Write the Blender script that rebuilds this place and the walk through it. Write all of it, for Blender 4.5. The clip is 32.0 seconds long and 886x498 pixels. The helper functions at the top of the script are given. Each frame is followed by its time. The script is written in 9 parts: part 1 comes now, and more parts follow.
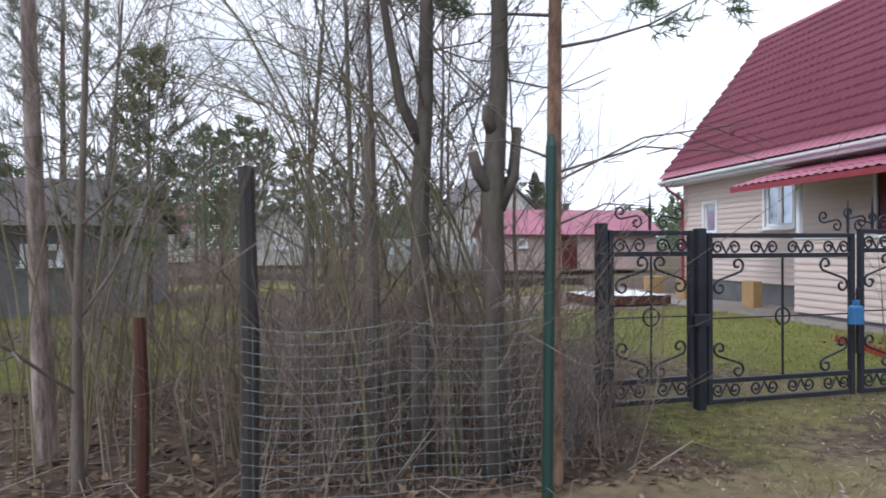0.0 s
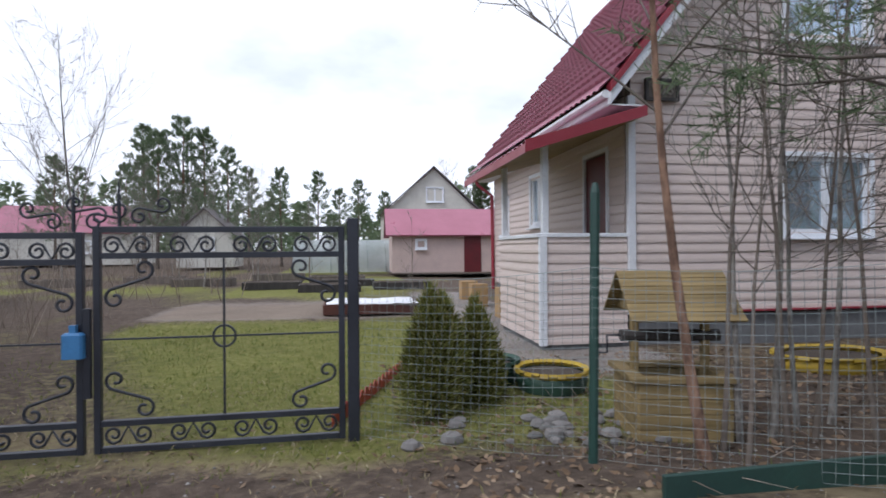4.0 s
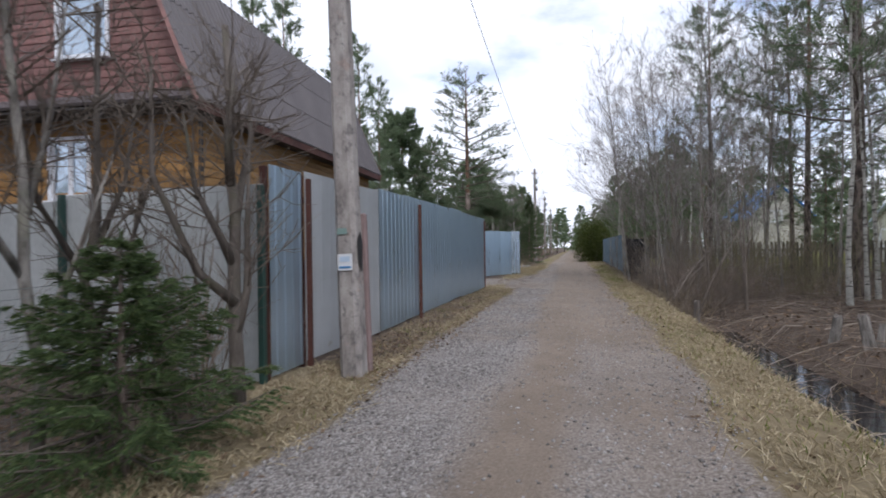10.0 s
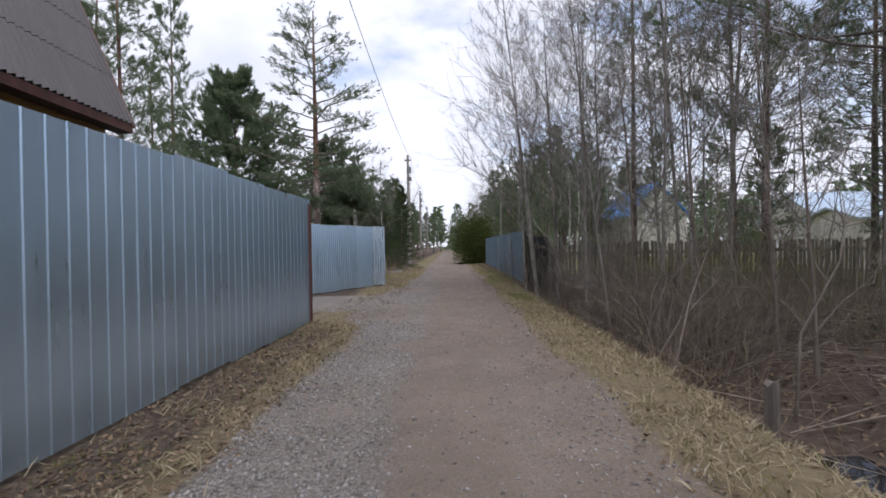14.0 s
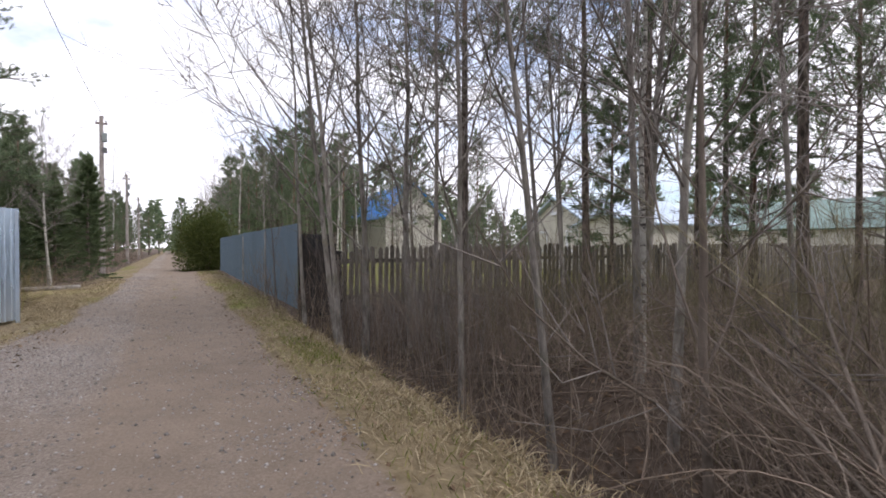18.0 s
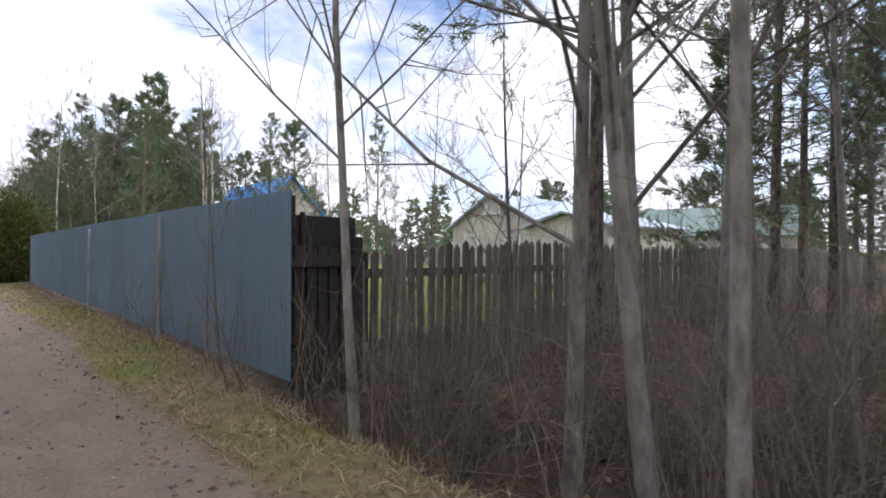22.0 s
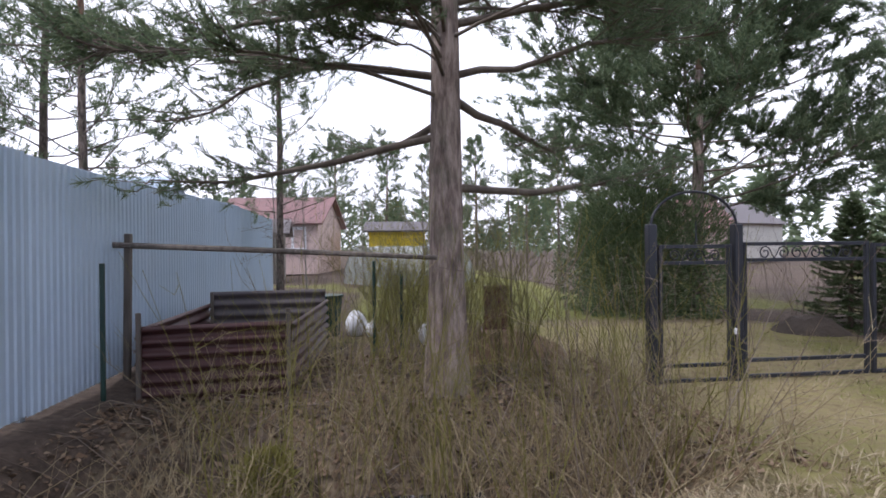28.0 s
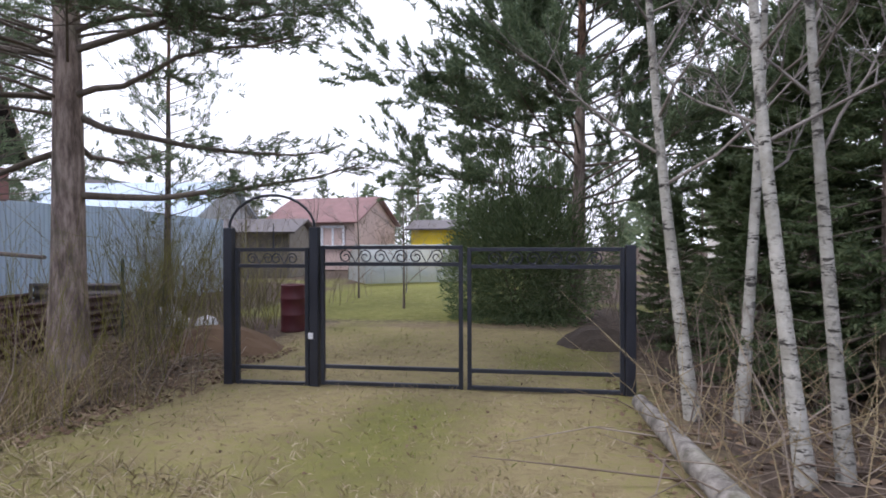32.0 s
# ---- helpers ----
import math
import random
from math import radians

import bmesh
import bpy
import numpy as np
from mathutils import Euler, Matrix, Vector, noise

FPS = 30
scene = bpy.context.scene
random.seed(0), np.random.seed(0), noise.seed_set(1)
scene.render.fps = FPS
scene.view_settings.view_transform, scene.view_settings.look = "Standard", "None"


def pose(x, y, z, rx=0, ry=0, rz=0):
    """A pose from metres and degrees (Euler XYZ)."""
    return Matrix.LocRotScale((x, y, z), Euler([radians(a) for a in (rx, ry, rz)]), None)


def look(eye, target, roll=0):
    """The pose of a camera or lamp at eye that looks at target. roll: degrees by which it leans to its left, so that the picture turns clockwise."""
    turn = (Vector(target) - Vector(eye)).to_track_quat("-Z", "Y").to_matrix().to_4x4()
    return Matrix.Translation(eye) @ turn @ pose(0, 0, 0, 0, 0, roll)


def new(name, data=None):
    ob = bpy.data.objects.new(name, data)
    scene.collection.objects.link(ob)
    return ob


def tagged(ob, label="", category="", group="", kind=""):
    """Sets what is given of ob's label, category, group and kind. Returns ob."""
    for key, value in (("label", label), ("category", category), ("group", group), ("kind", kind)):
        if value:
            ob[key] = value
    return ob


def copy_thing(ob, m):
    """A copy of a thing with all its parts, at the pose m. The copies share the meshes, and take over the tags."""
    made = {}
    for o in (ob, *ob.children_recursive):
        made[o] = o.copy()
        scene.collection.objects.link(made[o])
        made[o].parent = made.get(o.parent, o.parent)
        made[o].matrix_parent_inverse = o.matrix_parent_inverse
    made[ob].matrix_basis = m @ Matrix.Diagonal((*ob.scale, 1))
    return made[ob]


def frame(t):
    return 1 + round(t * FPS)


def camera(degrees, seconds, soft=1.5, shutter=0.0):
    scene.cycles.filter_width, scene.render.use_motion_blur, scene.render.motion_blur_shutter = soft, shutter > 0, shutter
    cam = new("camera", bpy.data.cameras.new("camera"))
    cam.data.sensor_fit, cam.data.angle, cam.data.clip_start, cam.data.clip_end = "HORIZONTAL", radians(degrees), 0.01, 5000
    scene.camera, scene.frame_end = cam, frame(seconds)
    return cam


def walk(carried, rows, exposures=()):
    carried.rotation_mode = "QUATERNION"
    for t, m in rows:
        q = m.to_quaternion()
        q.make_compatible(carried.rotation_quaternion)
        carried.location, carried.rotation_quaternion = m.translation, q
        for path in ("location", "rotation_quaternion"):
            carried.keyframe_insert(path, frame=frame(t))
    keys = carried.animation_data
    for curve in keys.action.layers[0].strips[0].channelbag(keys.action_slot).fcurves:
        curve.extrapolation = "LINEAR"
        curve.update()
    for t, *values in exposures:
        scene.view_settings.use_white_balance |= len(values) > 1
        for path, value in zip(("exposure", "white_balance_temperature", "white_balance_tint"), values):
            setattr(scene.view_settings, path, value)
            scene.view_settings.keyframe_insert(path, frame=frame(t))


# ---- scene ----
cam = camera(78.5, 32.0, soft=1.7, shutter=0.18)
PATH = [
    (0, (0.001, -0.012, 1.193), (0.457, 1.936, 1.187), -0.23),
    (0.5, (0.781, -0.031, 1.179), (1.230, 1.918, 1.168), -0.14),
    (1, (1.582, -0.023, 1.177), (2.037, 1.925, 1.172), -0.34),
    (1.5, (2.409, 0.060, 1.175), (2.846, 2.011, 1.167), -0.30),
    (2, (3.204, 0.036, 1.167), (3.632, 1.990, 1.162), -0.35),
    (2.5, (3.985, 0.028, 1.168), (4.396, 1.985, 1.163), -0.31),
    (4.5, (7.389, -0.016, 1.195), (7.755, 1.950, 1.193), -0.42),
    (5, (8.188, -0.036, 1.211), (8.602, 1.921, 1.207), -0.35),
    (5.5, (9.034, -0.003, 1.234), (9.454, 1.953, 1.228), -0.38),
    (6, (9.839, -0.063, 1.235), (10.307, 1.882, 1.246), -0.18),
    (6.5, (10.692, -0.124, 1.237), (11.188, 1.813, 1.235), -0.26),
    (7, (11.516, -0.232, 1.263), (12.119, 1.674, 1.263), -0.40),
    (7.5, (12.350, -0.315, 1.251), (13.105, 1.537, 1.247), -0.39),
    (8, (13.164, -0.380, 1.281), (14.238, 1.307, 1.276), -0.33),
    (8.5, (14.018, -0.374, 1.264), (15.322, 1.142, 1.267), -0.47),
    (9, (14.859, -0.336, 1.243), (16.483, 0.832, 1.246), -0.67),
    (9.5, (15.713, -0.319, 1.257), (17.529, 0.518, 1.254), -0.60),
    (10, (16.575, -0.265, 1.215), (18.519, 0.206, 1.215), -0.84),
    (10.5, (17.468, -0.214, 1.217), (19.450, 0.055, 1.211), -0.74),
    (11, (18.358, -0.124, 1.231), (20.355, -0.014, 1.225), -0.63),
    (11.5, (19.229, -0.030, 1.283), (21.228, 0.039, 1.275), -0.75),
    (12, (20.125, 0.004, 1.233), (22.124, 0.038, 1.229), -0.81),
    (12.5, (21.021, 0.052, 1.243), (23.020, 0.081, 1.236), -0.86),
    (13, (21.942, 0.053, 1.237), (23.942, 0.075, 1.231), -0.89),
    (13.5, (22.886, 0.012, 1.260), (24.886, 0.042, 1.252), -0.99),
    (14, (23.748, 0.011, 1.277), (25.748, 0.036, 1.268), -1.03),
    (14.5, (24.591, -0.002, 1.272), (26.591, 0.035, 1.265), -1.00),
    (16.5, (28.064, -0.184, 1.255), (30.064, -0.198, 1.250), -0.48),
    (17, (28.823, -0.287, 1.275), (30.798, -0.606, 1.267), -0.46),
    (17.5, (29.593, -0.277, 1.265), (31.466, -0.977, 1.257), -0.42),
    (18, (30.381, -0.166, 1.288), (32.169, -1.061, 1.277), -0.33),
    (18.5, (31.192, -0.133, 1.278), (32.922, -1.138, 1.269), -0.31),
    (19, (31.966, -0.117, 1.270), (33.644, -1.205, 1.263), -0.41),
    (19.5, (32.755, -0.192, 1.254), (34.355, -1.392, 1.246), -0.34),
    (20, (33.597, -0.191, 1.206), (35.109, -1.500, 1.209), 0.01),
    (20.5, (34.464, -0.250, 1.193), (35.921, -1.620, 1.198), 0.12),
    (21, (35.273, -0.245, 1.180), (36.713, -1.633, 1.184), 0.13),
    (21.5, (36.087, -0.201, 1.174), (37.533, -1.583, 1.182), 0.18),
    (22, (36.848, -0.130, 1.199), (38.317, -1.487, 1.211), 0.11),
    (22.5, (37.651, -0.122, 1.192), (39.209, -1.376, 1.197), -0.05),
    (23, (38.418, -0.154, 1.207), (40.187, -1.086, 1.206), 0.09),
    (23.5, (39.088, -0.248, 1.189), (41.016, -0.782, 1.185), 0.12),
    (24, (39.808, -0.266, 1.183), (41.807, -0.319, 1.178), 0.21),
    (24.5, (40.505, -0.264, 1.167), (42.452, 0.197, 1.155), 0.13),
    (25, (41.189, -0.159, 1.166), (42.908, 0.864, 1.160), 0.20),
    (25.5, (41.827, -0.105, 1.162), (43.220, 1.330, 1.154), 0.21),
    (26, (42.493, -0.022, 1.171), (43.464, 1.727, 1.155), 0.16),
    (26.5, (43.150, 0.013, 1.209), (43.824, 1.896, 1.196), 0.08),
    (28.5, (45.627, 0.172, 1.212), (45.715, 2.170, 1.207), -0.58),
    (29, (46.278, 0.218, 1.223), (46.294, 2.218, 1.216), -0.46),
    (29.5, (46.922, 0.213, 1.218), (46.893, 2.213, 1.209), -0.47),
    (30, (47.632, 0.249, 1.227), (47.545, 2.247, 1.214), -0.39),
    (30.5, (48.349, 0.185, 1.258), (48.196, 2.179, 1.243), -0.31),
    (31, (49.062, 0.206, 1.255), (48.843, 2.194, 1.237), -0.23),
    (31.5, (49.830, 0.187, 1.253), (49.547, 2.166, 1.240), -0.22),
    (32, (50.553, 0.202, 1.238), (50.209, 2.172, 1.225), -0.12),
]
walk(cam, [(t, look(eye, target, roll)) for t, eye, target, roll in PATH],
     [(0, 0.05, 5950, 13), (2, -0.12, 5900, 13), (5, 0.0, 6100, 13), (6, 0.4, 6150, 12), (7, 0.55, 6150, 10), (8, 0.55, 6200, 10), (9, 0.2, 6100, 12), (11, -0.2, 6050, 14), (14, -0.25, 6150, 15),
      (17, -0.1, 6400, 16), (19, 0.35, 6500, 18), (21, 0.3, 6350, 18), (23, 0.05, 6350, 14), (25, -0.1, 6200, 13), (26, 0.48, 6250, 15), (29, 0.33, 6000, 20), (32, 0.33, 6050, 19)])

# ---- world, sun, exposure ----
world = bpy.data.worlds.new("sky")
scene.world = world
world.use_nodes = True
wn, wl = world.node_tree.nodes, world.node_tree.links
wn.clear()
w_out = wn.new("ShaderNodeOutputWorld")
w_bg = wn.new("ShaderNodeBackground")
w_sky = wn.new("ShaderNodeTexSky")
w_sky.sky_type = "NISHITA"
w_sky.sun_disc = False
w_sky.sun_elevation, w_sky.sun_rotation = radians(49), radians(241)
w_dim = wn.new("ShaderNodeVectorMath")
w_dim.operation = "SCALE"
w_dim.inputs["Scale"].default_value = 0.15
wl.new(w_sky.outputs["Color"], w_dim.inputs[0])
w_tc = wn.new("ShaderNodeTexCoord")
w_map = wn.new("ShaderNodeMapping")
w_map.inputs["Scale"].default_value = (1.0, 1.0, 2.2)
w_map.inputs["Location"].default_value = (0.35, 0.1, 0.2)
wl.new(w_tc.outputs["Generated"], w_map.inputs["Vector"])
w_n1 = wn.new("ShaderNodeTexNoise")
w_n1.inputs["Scale"].default_value, w_n1.inputs["Detail"].default_value, w_n1.inputs["Roughness"].default_value = 2.1, 7.0, 0.55
wl.new(w_map.outputs["Vector"], w_n1.inputs["Vector"])
w_r1 = wn.new("ShaderNodeMapRange")
w_r1.inputs["From Min"].default_value, w_r1.inputs["From Max"].default_value = 0.26, 0.42
w_sep = wn.new("ShaderNodeSeparateXYZ")
wl.new(w_tc.outputs["Generated"], w_sep.inputs["Vector"])
w_side = wn.new("ShaderNodeMath")  # the cloud thins out over the wood
w_side.operation, w_side.inputs[1].default_value = "MULTIPLY_ADD", 0.13
wl.new(w_sep.outputs["Y"], w_side.inputs[0])
wl.new(w_n1.outputs["Fac"], w_side.inputs[2])
wl.new(w_side.outputs[0], w_r1.inputs["Value"])
w_n2 = wn.new("ShaderNodeTexNoise")
w_n2.inputs["Scale"].default_value, w_n2.inputs["Detail"].default_value = 3.3, 5.0
wl.new(w_map.outputs["Vector"], w_n2.inputs["Vector"])
w_cr = wn.new("ShaderNodeValToRGB")
w_cr.color_ramp.elements[0].position, w_cr.color_ramp.elements[0].color = 0.30, (0.92, 0.98, 1.06, 1)
w_cr.color_ramp.elements[1].position, w_cr.color_ramp.elements[1].color = 0.48, (1.22, 1.25, 1.32, 1)
wl.new(w_n2.outputs["Fac"], w_cr.inputs["Fac"])
w_mix = wn.new("ShaderNodeMix")
w_mix.data_type = "RGBA"
wl.new(w_r1.outputs["Result"], w_mix.inputs["Factor"])
w_tint = wn.new("ShaderNodeMix")
w_tint.data_type, w_tint.blend_type = "RGBA", "MULTIPLY"
w_tint.inputs["Factor"].default_value, w_tint.inputs[7].default_value = 1.0, (1.15, 1.22, 1.32, 1)
wl.new(w_dim.outputs["Vector"], w_tint.inputs[6])
wl.new(w_tint.outputs[2], w_mix.inputs[6])
wl.new(w_cr.outputs["Color"], w_mix.inputs[7])
wl.new(w_mix.outputs[2], w_bg.inputs["Color"])
w_bg.inputs["Strength"].default_value = 1.0
wl.new(w_bg.outputs["Background"], w_out.inputs["Surface"])

sun = new("sun", bpy.data.lights.new("sun", "SUN"))
sun.data.energy, sun.data.angle, sun.data.color = 1.5, radians(12), (1.0, 0.97, 0.93)
sun.matrix_world = look((0, 0, 36), (27, 15, 0))

# ---- small tools ----
RNG = np.random.default_rng(7)


class MB:
    """Collects polygons for one mesh."""

    def __init__(self):
        self.v, self.f = [], []

    def add(self, vs, fs):
        o = len(self.v)
        self.v.extend(tuple(p) for p in vs)
        self.f.extend(tuple(i + o for i in q) for q in fs)
        return self

    def box(self, x, y, z, sx, sy, sz, rz=0.0, m=None, ch=0.0):
        """A box round (x, y, z); ch: width of the chamfer on its upright and top edges."""
        hx, hy, hz = sx / 2, sy / 2, sz / 2
        if ch <= 0:
            vs = [(a * hx, b * hy, c * hz) for c in (-1, 1) for a, b in ((-1, -1), (1, -1), (1, 1), (-1, 1))]
            fs = [(3, 2, 1, 0), (4, 5, 6, 7), (0, 1, 5, 4), (1, 2, 6, 5), (2, 3, 7, 6), (3, 0, 4, 7)]
        else:
            ring = [(-hx + ch, -hy), (hx - ch, -hy), (hx, -hy + ch), (hx, hy - ch), (hx - ch, hy), (-hx + ch, hy), (-hx, hy - ch), (-hx, -hy + ch)]
            k = [(1 - ch / hx), (1 - ch / hy)]
            vs = [(a, b, -hz) for a, b in ring] + [(a, b, hz - ch) for a, b in ring] + [(a * k[0], b * k[1], hz) for a, b in ring]
            fs = [tuple(range(7, -1, -1)), tuple(range(16, 24))]
            for r in (0, 8):
                fs += [(r + i, r + (i + 1) % 8, r + 8 + (i + 1) % 8, r + 8 + i) for i in range(8)]
        c, s = math.cos(rz), math.sin(rz)
        vs = [(x + a * c - b * s, y + a * s + b * c, z + d) for a, b, d in vs]
        if m is not None:
            vs = [m @ Vector(p) for p in vs]
        return self.add(vs, fs)

    def tube(self, pts, radii, n=6, cap=True):
        pts = [Vector(p) for p in pts]
        if not hasattr(radii, "__len__"):
            radii = [radii] * len(pts)
        o = len(self.v)
        side = None
        for i, p in enumerate(pts):
            d = (pts[min(i + 1, len(pts) - 1)] - pts[max(i - 1, 0)])
            d = d.normalized() if d.length > 1e-9 else Vector((0, 0, 1))
            if side is None:
                side = d.cross(Vector((0.13, 0.97, 0.21)))
                if side.length < 0.05:
                    side = d.cross(Vector((1, 0, 0)))
            side = (side - d * side.dot(d)).normalized()
            up = d.cross(side)
            for k in range(n):
                a = 2 * math.pi * k / n
                q = p + (side * math.cos(a) + up * math.sin(a)) * radii[i]
                self.v.append((q.x, q.y, q.z))
        for i in range(len(pts) - 1):
            for k in range(n):
                a, b = o + i * n + k, o + i * n + (k + 1) % n
                self.f.append((a, b, b + n, a + n))
        if cap:
            self.f.append(tuple(o + n - 1 - k for k in range(n)))
            e = o + (len(pts) - 1) * n
            self.f.append(tuple(e + k for k in range(n)))
        return self

    def poly(self, vs):
        return self.add(vs, [tuple(range(len(vs)))])

    def slab(self, outline, axis, a, b):
        """A flat outline pushed from a to b along an axis (0, 1 or 2); outline pairs are the two other axes in order."""
        def at(p, h):
            q = list(p)
            q.insert(axis, h)
            return tuple(q)
        n = len(outline)
        vs = [at(p, a) for p in outline] + [at(p, b) for p in outline]
        fs = [tuple(range(n - 1, -1, -1)), tuple(range(n, 2 * n))] + [(i, (i + 1) % n, n + (i + 1) % n, n + i) for i in range(n)]
        return self.add(vs, fs)

    def lathe(self, profile, x=0, y=0, n=20):
        o = len(self.v)
        for r, z in profile:
            for k in range(n):
                a = 2 * math.pi * k / n
                self.v.append((x + r * math.cos(a), y + r * math.sin(a), z))
        for i in range(len(profile) - 1):
            for k in range(n):
                a, b = o + i * n + k, o + i * n + (k + 1) % n
                self.f.append((a, b, b + n, a + n))
        return self

    def mesh(self, name, mat, smooth=False):
        me = bpy.data.meshes.new(name)
        me.from_pydata(self.v, [], self.f)
        me.materials.append(mat)
        if smooth:
            me.polygons.foreach_set("use_smooth", [True] * len(me.polygons))
        me.update()
        return me


def part(name, mb, material, parent=None, label="", smooth=False, at=None):
    """One mesh object under a thing, a part or a piece of the setting."""
    me = mb.mesh(name, material, smooth) if isinstance(mb, MB) else mb
    ob = new(name, me)
    ob.parent = parent
    if at is not None:
        ob.matrix_basis = at
    if label:
        ob["label"] = label
    if name in ("branchwork", "brushwood", "shoots", "twig", "needles", "leaves", "stems"):
        ob["kind"] = "stuff"
    return ob


def thing(name, label, category, at=None, group="", kind=""):
    ob = new(name)
    ob.empty_display_size = 0.1
    if at is not None:
        ob.matrix_basis = at
    return tagged(ob, label, category, group, kind)


def tri_mesh(name, verts, tris, mat, smooth=False):
    """A mesh of triangles out of arrays."""
    verts, tris = np.asarray(verts, np.float32), np.asarray(tris, np.int32)
    me = bpy.data.meshes.new(name)
    me.vertices.add(len(verts))
    me.vertices.foreach_set("co", verts.ravel())
    me.loops.add(tris.size)
    me.loops.foreach_set("vertex_index", tris.ravel())
    me.polygons.add(len(tris))
    me.polygons.foreach_set("loop_start", np.arange(0, tris.size, 3, dtype=np.int32))
    if smooth:
        me.polygons.foreach_set("use_smooth", np.ones(len(tris), bool))
    me.materials.append(mat)
    me.update(calc_edges=True)
    return me


def blades(base, way, length, width, rng, bend=0.0):
    """Thin pointed blades: each a narrow triangle pair from base along way."""
    n = len(base)
    way = way / np.linalg.norm(way, axis=1, keepdims=True)
    side = np.cross(way, rng.normal(size=(n, 3)))
    side /= np.linalg.norm(side, axis=1, keepdims=True) + 1e-9
    L, W = np.broadcast_to(length, n)[:, None], np.broadcast_to(width, n)[:, None]
    mid = base + way * L * 0.55
    mid[:, 2] -= bend * L[:, 0] * 0.15
    tip = base + way * L
    tip[:, 2] -= bend * L[:, 0] * 0.5
    v = np.stack([base - side * W * 0.4, base + side * W * 0.4, mid + side * W * 0.5, mid - side * W * 0.5, tip], 1).reshape(-1, 3)
    k = (np.arange(n) * 5)[:, None, None]
    f = (np.array([[0, 1, 2], [0, 2, 3], [3, 2, 4]])[None] + k).reshape(-1, 3)
    return v, f


def needle_tris(base, way, length, width, rng):
    """Single pointed triangles from base along way."""
    n = len(base)
    way = way / (np.linalg.norm(way, axis=1, keepdims=True) + 1e-9)
    side = np.cross(way, rng.normal(size=(n, 3)))
    side /= np.linalg.norm(side, axis=1, keepdims=True) + 1e-9
    L, W = np.broadcast_to(length, n)[:, None], np.broadcast_to(width, n)[:, None]
    v = np.stack([base - side * W * 0.6, base + side * W * 0.6, base + way * L], 1).reshape(-1, 3)
    return v, np.arange(n * 3).reshape(-1, 3)


def join_arrays(chunks):
    vs, fs, o = [], [], 0
    for v, f in chunks:
        vs.append(v)
        fs.append(f + o)
        o += len(v)
    return np.concatenate(vs), np.concatenate(fs)


def vnoise(x, y, scale, seed=0):
    """Smooth noise from 0 to 1 on arrays."""
    x, y = np.asarray(x, float) / scale, np.asarray(y, float) / scale
    xi, yi = np.floor(x), np.floor(y)
    fx, fy = x - xi, y - yi
    fx, fy = fx * fx * (3 - 2 * fx), fy * fy * (3 - 2 * fy)
    def h(a, b):
        s = np.sin(a * 127.1 + b * 311.7 + seed * 74.7) * 43758.5453
        return s - np.floor(s)
    return (h(xi, yi) * (1 - fx) + h(xi + 1, yi) * fx) * (1 - fy) + (h(xi, yi + 1) * (1 - fx) + h(xi + 1, yi + 1) * fx) * fy


def step(x, a, b):
    t = np.clip((np.asarray(x, float) - a) / (b - a), 0, 1)
    return t * t * (3 - 2 * t)

